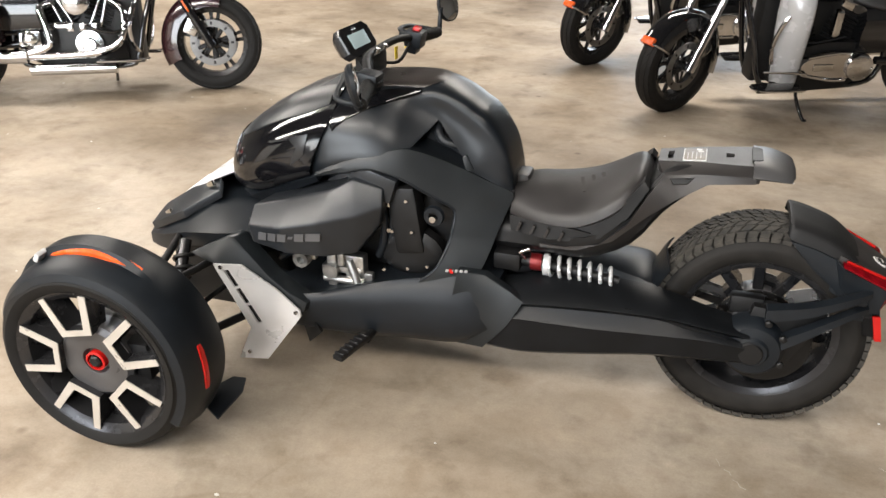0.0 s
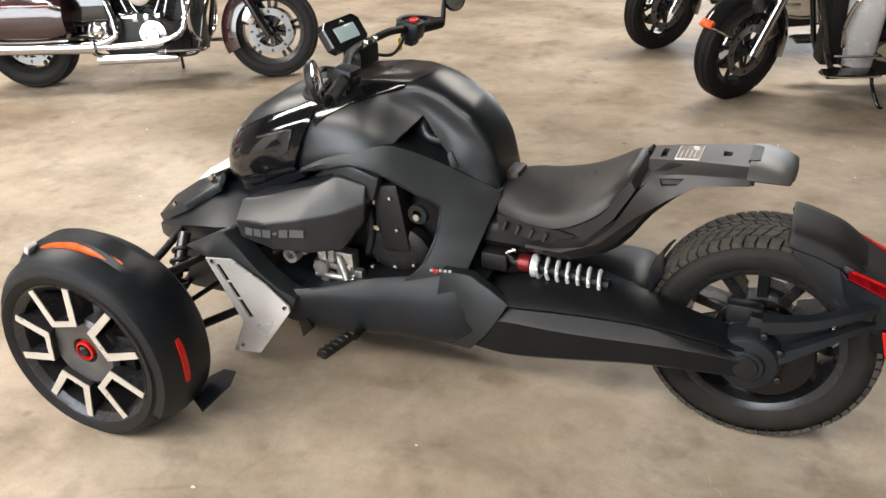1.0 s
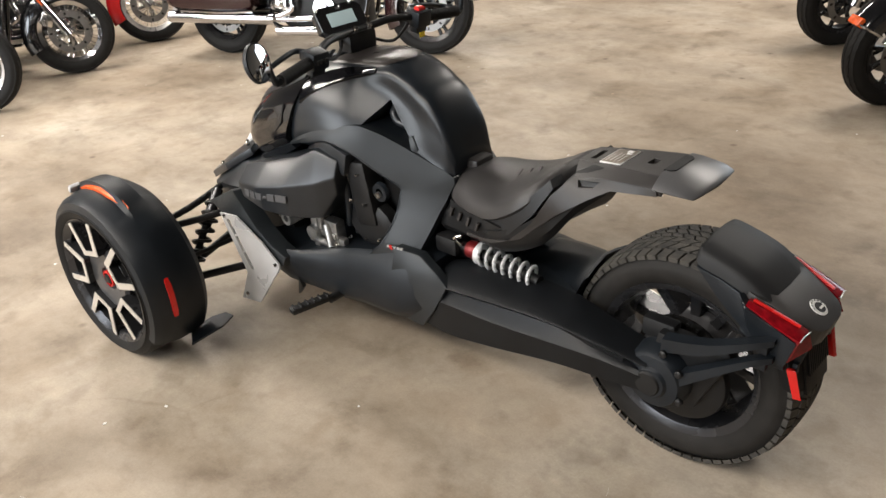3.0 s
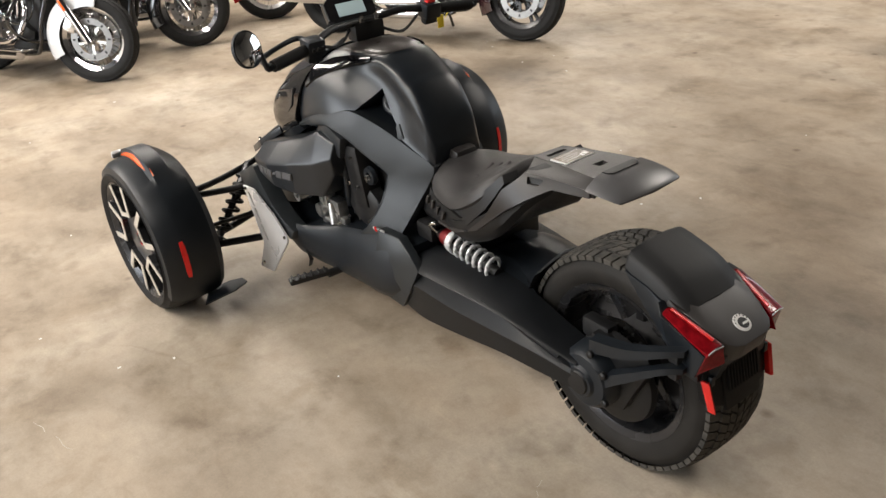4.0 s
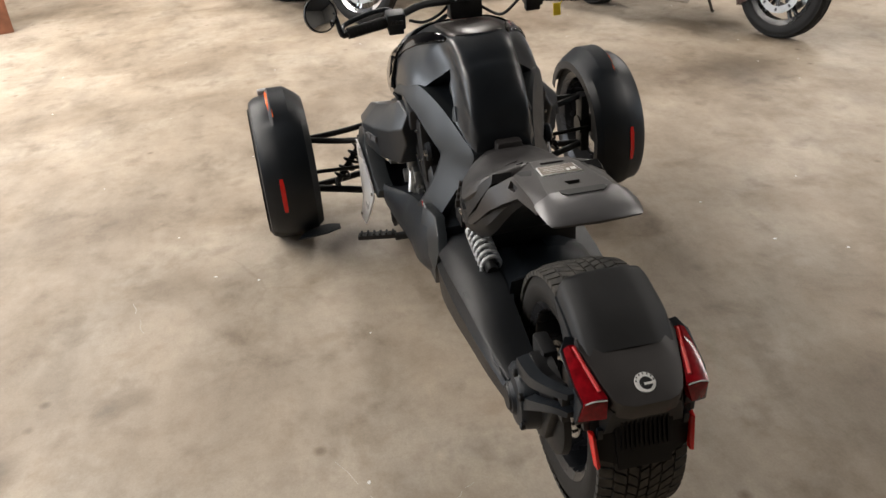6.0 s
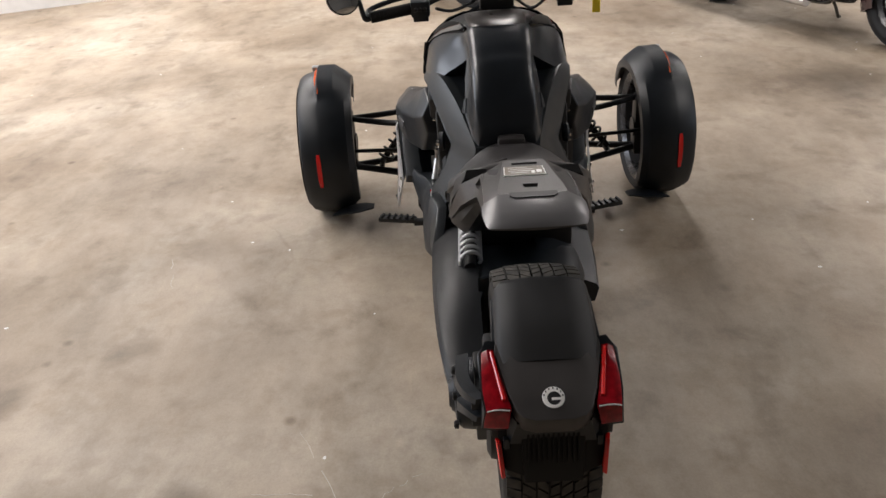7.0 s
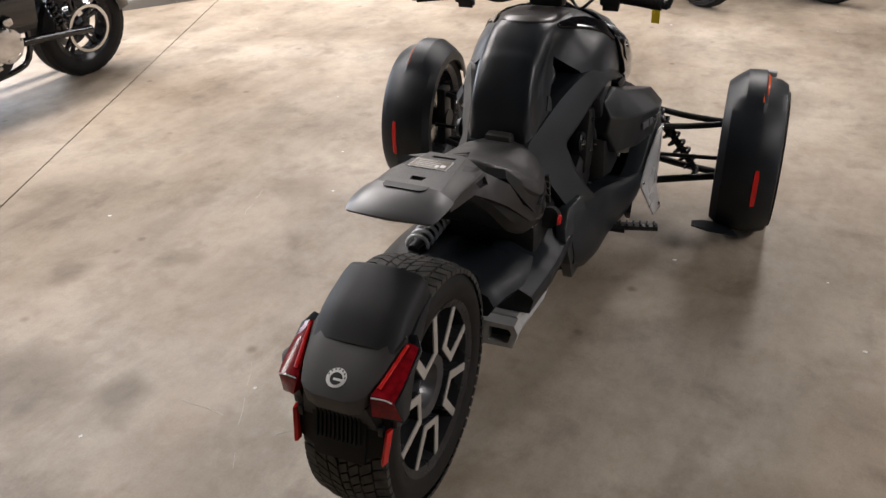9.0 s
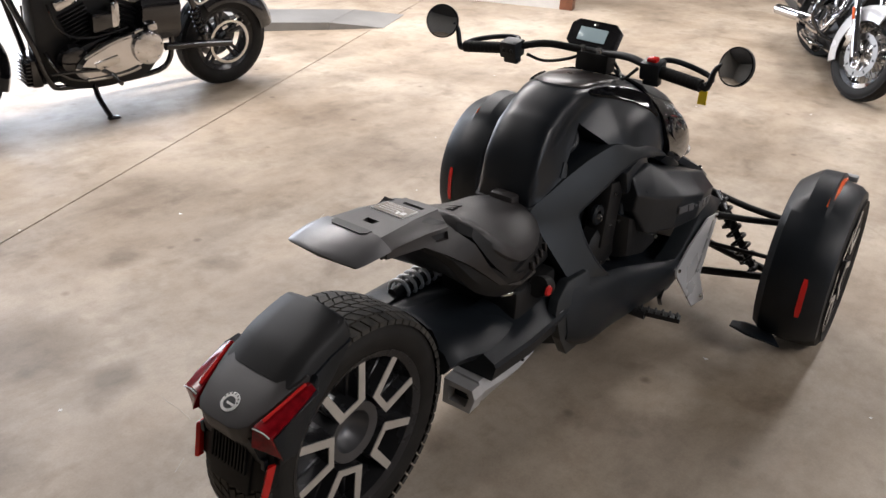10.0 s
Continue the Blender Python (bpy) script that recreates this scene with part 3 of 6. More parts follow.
def rear_wheel():
    hub = pose(RX, 0.003, 0.302)
    bm = lathe([(0.196, -0.085), (0.209, -0.092), (0.216, -0.094), (0.214, -0.082), (0.196, -0.07), (0.185, 0.0), (0.196, 0.07), (0.214, 0.082), (0.216, 0.094), (0.209, 0.092), (0.196, 0.085), (0.177, 0.0)], 64)
    rim = part("rear_wheel", moved(bm, hub), RIMDARK, trike, "dark cast rear wheel with machined spoke faces")
    part("tyre", moved(lathe(tyre_profile(0.298, 0.208, 0.208), 96), hub), REAR_RUBBER, rim, "black block tread rear tyre")
    rows = []
    for s in (1, -1):
        rows += [(s * 0.014, s * 0.036, 0.55, 0.0 if s > 0 else 0.5, 0.0), (s * 0.040, s * 0.066, 0.55, 0.4 if s > 0 else 0.9, 0.0), (s * 0.070, s * 0.099, 0.2, 0.2 if s > 0 else 0.7, 0.002)]
    rows.append((-0.009, 0.009, 0.3, 0.1, 0.0))
    tagged(part("tread", moved(tread(0.298, 0.208, 62, rows, 0.006), hub), TREAD, rim, "dusty angled tread blocks"), kind="stuff")
    for k in range(5):
        a = 2 * math.pi * k / 5 + 1.31
        part("spoke_face", moved(u_spoke(a, 0.094, 0.2065, 0.0860, 0.003, 0.36, 0.47, 0.0195, 1), hub), MACHINED, rim, "bright machined u-shaped spoke face")
        part("spoke_body", moved(u_spoke(a, 0.0935, 0.2080, 0.0832, 0.050, 0.363, 0.475, 0.0204, 1), hub), RIMDARK, rim)
    for k in range(10):
        a = 2 * math.pi * k / 10 + 1.31 + 0.314
        part("spoke", moved(block(0.05, 0.19, 0.0, 0.055, -0.015, 0.015, 0.004, None, Matrix.Rotation(-a, 4, "Y"), 1), hub), RIMDARK, rim)
    cone = lathe([(0.0, 0.02), (0.02, 0.018), (0.040, 0.03), (0.055, 0.066), (0.078, 0.072), (0.088, 0.050), (0.085, 0.0), (0.06, -0.06), (0.0, -0.06)], 40)
    part("hub", moved(cone, hub), HUBM, rim)
    bm = lathe([(0.07, -0.066), (0.118, -0.066), (0.118, -0.072), (0.07, -0.072)], 48)
    part("brake_disc", moved(bm, hub), STEEL, rim, "steel rear brake disc")
    bm = bmesh.new()
    for k in range(24):
        a = 2 * math.pi * k / 24
        for r in (0.085, 0.103):
            lathe([(0.0, -0.0725), (0.004, -0.0725), (0.004, -0.0745), (0.0, -0.0745)], 8, bm, (r * math.cos(a + r * 9), 0, r * math.sin(a + r * 9)))
    tagged(part("disc_holes", moved(bm, hub), DARK, rim), kind="stuff")


rear_wheel()


# upper body
SMOKE = mat("smoked_side_panel", (0.014, 0.0145, 0.016), 0.16, vary=0.1, bump=0.0, coat=0.0)
DASHC = mat("satin_instrument_cover", (0.034, 0.029, 0.027), 0.32, vary=0.15, grain=700, bump=0.05)
def carve(ob, cutters):
    """Takes the cutters' volumes out of a mesh."""
    for bm in cutters:
        bmesh.ops.recalc_face_normals(bm, faces=bm.faces)
        me = bpy.data.meshes.new("cutter")
        bm.to_mesh(me)
        bm.free()
        tool = bpy.data.objects.new("cutter", me)
        scene.collection.objects.link(tool)
        mod = ob.modifiers.new("carve", "BOOLEAN")
        mod.operation, mod.object, mod.solver = "DIFFERENCE", tool, "EXACT"
        bpy.context.view_layer.update()
        done = bpy.data.meshes.new_from_object(ob.evaluated_get(bpy.context.evaluated_depsgraph_get()))
        ob.modifiers.clear()
        old, ob.data = ob.data, done
        bpy.data.meshes.remove(old)
        bpy.data.objects.remove(tool)
        bpy.data.meshes.remove(me)


shell = body("body_shell", skin([
    at_x(0.40, (0, 0.870), (0.09, 0.865), (0.178, 0.82), (0.212, 0.74), (0.195, 0.66), (0, 0.62)),
    at_x(0.46, (0, 0.905), (0.10, 0.900), (0.192, 0.85), (0.226, 0.770), (0.214, 0.68), (0, 0.62)),
    at_x(0.56, (0, 0.922), (0.10, 0.914), (0.178, 0.862), (0.219, 0.785), (0.210, 0.70), (0, 0.62)),
    at_x(0.64, (0, 0.932), (0.096, 0.920), (0.148, 0.865), (0.203, 0.780), (0.198, 0.70), (0, 0.60)),
    at_x(0.70, (0, 0.936), (0.092, 0.918), (0.116, 0.860), (0.176, 0.770), (0.180, 0.69), (0, 0.59)),
    at_x(0.757, (0, 0.934), (0.088, 0.914), (0.097, 0.848), (0.150, 0.752), (0.165, 0.68), (0, 0.58)),
    at_x(0.82, (0, 0.905), (0.084, 0.890), (0.092, 0.815), (0.122, 0.735), (0.148, 0.66), (0, 0.56)),
    at_x(0.86, (0, 0.880), (0.083, 0.864), (0.093, 0.790), (0.114, 0.710), (0.130, 0.65), (0, 0.55)),
    at_x(0.90, (0, 0.852), (0.080, 0.838), (0.094, 0.770), (0.105, 0.695), (0.112, 0.63), (0, 0.54)),
    at_x(0.950, (0, 0.775), (0.076, 0.765), (0.090, 0.72), (0.096, 0.67), (0.100, 0.61), (0, 0.54)),
    at_x(0.974, (0, 0.690), (0.062, 0.685), (0.078, 0.665), (0.084, 0.64), (0.088, 0.60), (0, 0.55))], 5, 5), SHELL, "satin black tank shell", angle=60)
carve(shell, [moved(prism([(0.757, q * 0.30, 0.842), (0.694, q * 0.30, 0.770), (0.760, q * 0.30, 0.744), (0.852, q * 0.30, 0.704), (0.840, q * 0.30, 0.738)],
                          [(0.762, q * 0.062, 0.836), (0.704, q * 0.062, 0.772), (0.764, q * 0.062, 0.748), (0.846, q * 0.062, 0.710), (0.836, q * 0.062, 0.738)]), LEAN_BODY) for q in (-1, 1)])
shell.data.set_sharp_from_angle(angle=radians(40))
body("nose_cowl", skin([
    sym([(0.085, 0, 0.690), (0.090, 0.06, 0.688), (0.105, 0.115, 0.66), (0.112, 0.125, 0.60), (0.13, 0.09, 0.565), (0.12, 0, 0.56)]),
    sym([(0.110, 0, 0.735), (0.118, 0.085, 0.730), (0.135, 0.165, 0.69), (0.140, 0.185, 0.62), (0.165, 0.14, 0.57), (0.16, 0, 0.55)]),
    sym([(0.200, 0, 0.797), (0.205, 0.105, 0.788), (0.210, 0.206, 0.735), (0.212, 0.230, 0.650), (0.235, 0.19, 0.590), (0.24, 0, 0.55)]),
    sym([(0.320, 0, 0.858), (0.320, 0.115, 0.850), (0.318, 0.218, 0.790), (0.310, 0.244, 0.700), (0.32, 0.215, 0.628), (0.32, 0, 0.59)]),
    sym([(0.490, 0, 0.914), (0.485, 0.112, 0.908), (0.480, 0.208, 0.850), (0.440, 0.238, 0.760), (0.415, 0.228, 0.675), (0.41, 0, 0.63)])], 5, 3), GLOSS, "gloss black headlamp cowl", angle=60)
rows_ = []
for x, w, z, ze in ((0.100, 0.075, 0.708, 0.690), (0.135, 0.115, 0.750, 0.722), (0.205, 0.162, 0.808, 0.766), (0.315, 0.182, 0.868, 0.818), (0.400, 0.182, 0.896, 0.846), (0.462, 0.168, 0.914, 0.874)):
    rows_.append(sym([(x, 0, z), (x, w * 0.58, z - 0.005), (x, w * 0.88, (z + ze * 2) / 3 + 0.006), (x, w, ze + 0.003), (x + 0.01, w * 0.9, ze - 0.03), (x + 0.02, 0, z - 0.05)]))
hood_ = body("hood_cover", skin(rows_, 4, 1), POD, "satin charcoal hood over the gloss cowl", angle=22)
for s in (-1, 1):
    f = flip([(0.352, 0.062, 0.872), (0.392, 0.105, 0.880), (0.470, 0.105, 0.900), (0.455, 0.040, 0.930)], s)
    body("hood_fin", prism(f, [(x + 0.004, y - s * 0.014, z - 0.004) for x, y, z in f], 0.003), MATTE, "black fin beside the display", hood_)
    f = flip([(0.470, 0.204, 0.846), (0.500, 0.176, 0.880), (0.560, 0.140, 0.904), (0.630, 0.116, 0.917), (0.712, 0.098, 0.920), (0.712, 0.104, 0.908), (0.640, 0.138, 0.892), (0.575, 0.172, 0.870), (0.520, 0.202, 0.842), (0.485, 0.222, 0.816)], s)
    body("gloss_band", prism([(x, y, z + 0.004) for x, y, z in f], [(x, y - s * 0.02, z - 0.02) for x, y, z in f], 0.003), GLOSS, "gloss black strip beside the instrument cover")
rows_ = []
for xc, back, w, z, zr in ((0.400, 0.0, 0.070, 0.884, 0.872), (0.500, 0.004, 0.094, 0.9165, 0.905), (0.620, 0.010, 0.094, 0.9335, 0.919), (0.700, 0.028, 0.090, 0.9395, 0.919), (0.740, 0.040, 0.088, 0.9395, 0.917), (0.766, 0.056, 0.086, 0.9345, 0.915)):
    rows_.append(sym([(xc, 0, z), (xc - back * 0.12, w * 0.45, z - 0.001), (xc - back * 0.5, w * 0.82, (z * 2 + zr) / 3), (xc - back, w * 1.01, zr), (xc - back, w * 0.9, zr - 0.03), (xc, 0, z - 0.03)]))
body("dash_cover", skin(rows_, 4, 2), DASHC, "satin black instrument cover", angle=40)
for s in (-1, 1):
    f = flip([(0.10, 0.02, 0.555), (0.13, 0.13, 0.562), (0.20, 0.205, 0.580), (0.36, 0.240, 0.655), (0.44, 0.246, 0.685), (0.44, 0.23, 0.665), (0.34, 0.22, 0.615), (0.24, 0.19, 0.555), (0.12, 0.11, 0.530), (0.07, 0.02, 0.525)], s)
    body("chin_strip", prism(f, [(x + 0.01, y * 0.82, z + 0.012) for x, y, z in f]), MATTE)
    # headlamp glass on the cowl's front
    f = flip([(0.098, 0.055, 0.675), (0.105, 0.110, 0.662), (0.114, 0.120, 0.60), (0.112, 0.06, 0.585)], s)
    body("headlamp", prism([(x - 0.006, y * 1.03, z) for x, y, z in f], [(x + 0.02, y, z) for x, y, z in f], 0.003), CLEAR, "clear headlamp lens")

    f = flip([(0.165, 0.190, 0.705), (0.235, 0.216, 0.745), (0.300, 0.228, 0.772), (0.420, 0.236, 0.806), (0.405, 0.246, 0.745), (0.350, 0.247, 0.695), (0.250, 0.236, 0.655), (0.170, 0.204, 0.640)], s)
    f = [(x, y - s * 0.001, z) for x, y, z in f]
    body("cowl_side_glass", prism(f, [(x, y - s * 0.03, z) for x, y, z in f], 0.003), SMOKE, "smoked grey cowl side panel")
    # boomerang side panel under the three-cornered window: a bent strip from the nose over the knee and down
    outer = [(0.430, 0.238, 0.690), (0.500, 0.234, 0.728), (0.570, 0.227, 0.750), (0.640, 0.208, 0.766), (0.698, 0.188, 0.774), (0.770, 0.158, 0.747), (0.835, 0.134, 0.714), (0.910, 0.112, 0.674), (0.978, 0.094, 0.637), (0.968, 0.106, 0.592), (0.950, 0.134, 0.540), (0.935, 0.166, 0.488), (0.915, 0.198, 0.432), (0.902, 0.212, 0.405)]
    inner = [(0.440, 0.240, 0.683), (0.510, 0.243, 0.704), (0.590, 0.236, 0.722), (0.645, 0.226, 0.712), (0.695, 0.212, 0.689), (0.745, 0.196, 0.655), (0.790, 0.182, 0.628), (0.820, 0.170, 0.606), (0.829, 0.167, 0.590), (0.829, 0.176, 0.565), (0.825, 0.192, 0.525), (0.812, 0.214, 0.478), (0.788, 0.238, 0.430), (0.742, 0.248, 0.388)]
    secs = [flip([o_, ((o_[0] + i_[0]) / 2, (o_[1] + i_[1]) / 2 + 0.005, (o_[2] + i_[2]) / 2), i_, (i_[0], i_[1] - 0.028, i_[2]), (o_[0], o_[1] - 0.028, o_[2])], s) for o_, i_ in zip(outer, inner)]
    body("side_panel", skin(secs, 3, 1), GREY, "dark grey side frame panel", angle=35)
    lip = flip([(x, y - 0.006, z) for x, y, z in inner[1:]], s)
    body("panel_lip", tube(lip, 0.0065, 3, 8), MATTE)
    body("intake_pipe", tube(flip([(0.752, 0.060, 0.822), (0.756, 0.088, 0.798), (0.772, 0.098, 0.778), (0.796, 0.096, 0.768), (0.826, 0.088, 0.762)], s), 0.012, 5), POD, "dark grey pipe inside the window", shell)
    f = flip([(0.834, 0.1175, 0.738), (0.846, 0.113, 0.746), (0.868, 0.116, 0.706), (0.852, 0.1275, 0.700)], s)
    body("window_tab", prism(f, [(x, y - s * 0.02, z) for x, y, z in f], 0.002), GREY, "", shell)
    x0, zz = (0.822, 0.437)
    if s < 0:
      body("model_mark", text_bars(x0, zz, 0.2420, [(0.009, 0.007), (0.009, 0.007), (0.009, 0.007), (0.009, 0.007), (0.009, 0.007)], 0.007, 0.005, 0.002, s, 0.12), mat("pale_grey_print", (0.38, 0.38, 0.38), 0.5, vary=0.05, bump=0.0), "small white lettering strip")
    if s < 0:
      body("model_mark_accent", text_bars(x0 + 0.015, zz - 0.002, 0.2435, [(0.010, 0.012)], 0.012, 0.0, -0.004, s), RED, "red accent of the lettering")

    # lower rear corner panel and lower sill trim
    f = flip([(0.858, 0.244, 0.448), (0.935, 0.220, 0.434), (1.000, 0.230, 0.402), (1.052, 0.240, 0.374), (1.002, 0.250, 0.285), (0.935, 0.240, 0.198), (0.838, 0.246, 0.206), (0.842, 0.268, 0.330)], s)
    if s > 0:
        f = [(min(x, 1.0 + (x - 1.0) * 0.5) if x > 1.0 else x, y - 0.012, z) for x, y, z in f]
    body("corner_panel", prism(f, [(x, y - s * 0.03, z) for x, y, z in f], 0.004), GREY, "dark grey lower corner panel")
    # grey forearm and silver plate, which sit a little to the left of the middle line
    def side_(pts):
        return [(x, s * y - 0.014, z) for x, y, z in pts]
    f = side_([(0.060, 0.342, 0.440), (0.120, 0.352, 0.424), (0.160, 0.357, 0.420), (0.262, 0.355, 0.390), (0.330, 0.345, 0.330), (0.415, 0.336, 0.285), (0.425, 0.325, 0.318), (0.372, 0.336, 0.352), (0.320, 0.340, 0.395), (0.262, 0.342, 0.462), (0.214, 0.338, 0.510), (0.190, 0.330, 0.506), (0.10, 0.325, 0.458)])
    body("forearm_panel", prism(f, [(x + 0.012, y - s * 0.06, z - 0.004) for x, y, z in f], 0.005), GREY, "dark grey panel behind the silver plate")
    out = side_([(0.150, 0.366, 0.426), (0.244, 0.366, 0.438), (0.345, 0.354, 0.366), (0.412, 0.348, 0.300), (0.414, 0.350, 0.282), (0.308, 0.383, 0.134), (0.216, 0.392, 0.126), (0.258, 0.376, 0.232)])
    holes = []
    for a, b in ((0.0, 0.31), (0.345, 0.63), (0.665, 1.0)):
        p, q = Vector((0.184, 0.3665, 0.410)), Vector((0.279, 0.3705, 0.248))
        u, v = p + (q - p) * a, p + (q - p) * b
        holes.append(side_([tuple(u), tuple(u + Vector((0.0165, 0, 0.006))), tuple(v + Vector((0.0165, 0, 0.006))), tuple(v)]))
    side = body("silver_plate", plate(out, holes, (0, -s * 0.006, 0)), SILVER, "brushed silver slotted side plate", angle=20)
    f = [(0.176, 0.355, 0.424), (0.214, 0.354, 0.424), (0.308, 0.356, 0.248), (0.272, 0.360, 0.238)]
    body("slot_backing", prism(side_(f), side_([(x, y - 0.01, z) for x, y, z in f])), DARK, "", side)
    for bx, by, bz in ((0.176, 0.3665, 0.421), (0.400, 0.3505, 0.296), (0.252, 0.3880, 0.154)):
        body("bolt", lathe([(0, s * 0.0), (0.007, s * 0.0), (0.006, s * 0.005), (0, s * 0.006)], 10, None, (bx, s * by - 0.014, bz)), STEEL, "", side)

    # pod with the maker's mark
    lo = [(0.276, 0.352, 0.505), (0.380, 0.352, 0.482), (0.480, 0.320, 0.470), (0.562, 0.266, 0.468), (0.630, 0.245, 0.560)]
    mi = [(0.268, 0.356, 0.560), (0.370, 0.362, 0.566), (0.470, 0.334, 0.580), (0.575, 0.290, 0.596), (0.645, 0.256, 0.622)]
    up = [(0.270, 0.312, 0.606), (0.380, 0.300, 0.632), (0.490, 0.268, 0.660), (0.555, 0.246, 0.692), (0.640, 0.232, 0.668)]
    ins = [(0.29, 0.180, 0.600), (0.38, 0.180, 0.63), (0.485, 0.180, 0.665), (0.555, 0.180, 0.692), (0.630, 0.18, 0.670)]
    inl = [(0.29, 0.180, 0.490), (0.38, 0.180, 0.475), (0.480, 0.180, 0.468), (0.562, 0.180, 0.468), (0.625, 0.18, 0.55)]
    bm = bmesh.new()
    strips = [[bm.verts.new((x, s * y, z)) for x, y, z in row] for row in (lo, mi, up, ins, inl)]
    for a, b in zip(strips, strips[1:] + strips[:1]):
        for j in range(4):
            bm.faces.new((a[j], a[j + 1], b[j + 1], b[j]))
    bm.faces.new([r[0] for r in strips])
    bm.faces.new([r[-1] for r in strips])
    bmesh.ops.remove_doubles(bm, verts=bm.verts, dist=1e-4)
    bmesh.ops.recalc_face_normals(bm, faces=bm.faces)
    bmesh.ops.bevel(bm, geom=bm.edges[:], offset=0.007, segments=3, profile=0.6, affect="EDGES", clamp_overlap=True)
    pod = body("intake_pod", bm, POD, "charcoal plastic side pod with grey lettering", angle=50)
    bars = [(0.025, 0.023), (0.025, 0.023), (0.025, 0.023), (0.013, 0.007), (0.025, 0.023), (0.040, 0.023)]
    bm = text_bars(0.300, 0.520, 0.37, bars, 0.023, 0.0055, 0.003, s, 0.05)
    for v in bm.verts:
        base = 0.3580 + 0.004 * (v.co.x - 0.28) / 0.1 if v.co.x < 0.375 else 0.3618 - 0.27 * (v.co.x - 0.375)
        v.co.y = s * base + (v.co.y - s * 0.37)
    body("makers_mark", bm, GREYPRINT, "grey raised lettering strip", pod)
    # cover over the pod's inner side
    f = flip([(0.440, 0.200, 0.620), (0.455, 0.200, 0.662), (0.500, 0.202, 0.690), (0.575, 0.206, 0.700), (0.640, 0.200, 0.660), (0.650, 0.200, 0.600), (0.56, 0.200, 0.56)], s)
    duct = body("air_duct", prism(f, [(x, y - s * 0.06, z) for x, y, z in f], 0.010), POD, "dark grey air duct behind the pod")
    body("duct_clip", block(0.596, 0.606, s * 0.215 - 0.014, s * 0.215 + 0.014, 0.60, 0.64, 0.003), STEEL, "", duct)
    # foot peg
    bm = rod((0.605, s * 0.25, 0.215), (0.600, s * 0.32, 0.213), 0.014, 12)
    m = pose(0.580, s * 0.368 - 0.012, 0.220, 0, 0, 90 + s * 14)
    block(-0.068, 0.068, -0.017, 0.017, -0.008, 0.008, 0.004, bm, m)
    for k in range(6):
        block(-0.004, 0.004, -0.016, 0.016, 0.006, 0.015, 0.002, bm, m @ pose(-0.056 + 0.0224 * k, 0, 0), 1)
    body("foot_peg", bm, DARK, "black serrated foot peg")
    f = flip([(0.36, 0.26, 0.20), (0.43, 0.31, 0.235), (0.45, 0.31, 0.20), (0.40, 0.30, 0.15)], s)
    body("pedal", prism(f, [(x, y - s * 0.015, z) for x, y, z in f], 0.003), DARK)

body("belly_pan", skin([
    at_x(0.27, (0, 0.34), (0.24, 0.345), (0.308, 0.395), (0.318, 0.31), (0.27, 0.22), (0, 0.16)),
    at_x(0.36, (0, 0.30), (0.255, 0.305), (0.318, 0.340), (0.324, 0.275), (0.265, 0.185), (0, 0.15)),
    at_x(0.42, (0, 0.31), (0.248, 0.315), (0.312, 0.335), (0.322, 0.280), (0.262, 0.180), (0, 0.15)),
    at_x(0.52, (0, 0.335), (0.235, 0.340), (0.280, 0.352), (0.302, 0.290), (0.256, 0.178), (0, 0.15)),
    at_x(0.61, (0, 0.355), (0.228, 0.360), (0.256, 0.370), (0.286, 0.305), (0.252, 0.184), (0, 0.15)),
    at_x(0.70, (0, 0.38), (0.225, 0.385), (0.245, 0.392), (0.278, 0.325), (0.25, 0.195), (0, 0.16)),
    at_x(0.86, (0, 0.41), (0.205, 0.412), (0.228, 0.415), (0.268, 0.335), (0.25, 0.210), (0, 0.17)),
    at_x(0.97, (0, 0.41), (0.18, 0.41), (0.205, 0.405), (0.235, 0.335), (0.22, 0.25), (0, 0.20))], 4, 3), MATTE, "matte black lower body sill", angle=50)
body("front_cowl", skin([
    at_x(-0.235, (0, 0.40), (0.10, 0.39), (0.150, 0.365), (0.150, 0.33), (0, 0.31)),
    at_x(-0.15, (0, 0.455), (0.13, 0.440), (0.200, 0.395), (0.195, 0.34), (0, 0.31)),
    at_x(-0.03, (0, 0.510), (0.155, 0.495), (0.245, 0.440), (0.240, 0.39), (0, 0.32)),
    at_x(0.12, (0, 0.535), (0.19, 0.525), (0.290, 0.480), (0.280, 0.43), (0, 0.32)),
    at_x(0.26, (0, 0.535), (0.18, 0.525), (0.270, 0.490), (0.260, 0.42), (0, 0.32))], 2, 1), MATTE, "matte black front cowl over the suspension", angle=24)
for s in (-1, 1):
    f = flip([(-0.205, 0.175, 0.405), (-0.19, 0.10, 0.445), (-0.04, 0.075, 0.540), (0.02, 0.085, 0.560), (0.055, 0.155, 0.545), (-0.06, 0.20, 0.478)], s)
    hood = body("hood_plate", prism([(x, y, z + 0.012) for x, y, z in f], [(x + 0.01, y, z - 0.012) for x, y, z in f], 0.004), POD, "dark grey hood plate")
    for cx, cy, cz in ((-0.135, 0.165, 0.458), (0.015, 0.135, 0.563)):
        body("clip", block(-0.018, 0.018, -0.006, 0.006, -0.008, 0.010, 0.003, None, pose(cx, s * cy, cz, 0, -32, s * 25)), STEEL, "", hood)
f = [(-0.135, -0.070, 0.480), (-0.135, 0.075, 0.480), (-0.04, 0.150, 0.556), (0.095, 0.180, 0.622), (0.110, -0.130, 0.628), (-0.010, -0.105, 0.574)]
body("nose_plate", prism([(x, y, z + 0.010) for x, y, z in f], [(x, y, z - 0.012) for x, y, z in f], 0.004), mat("pale_nose_plate", (0.80, 0.80, 0.81), 0.30, vary=0.04, bump=0.02), "pale silver plate on the nose")
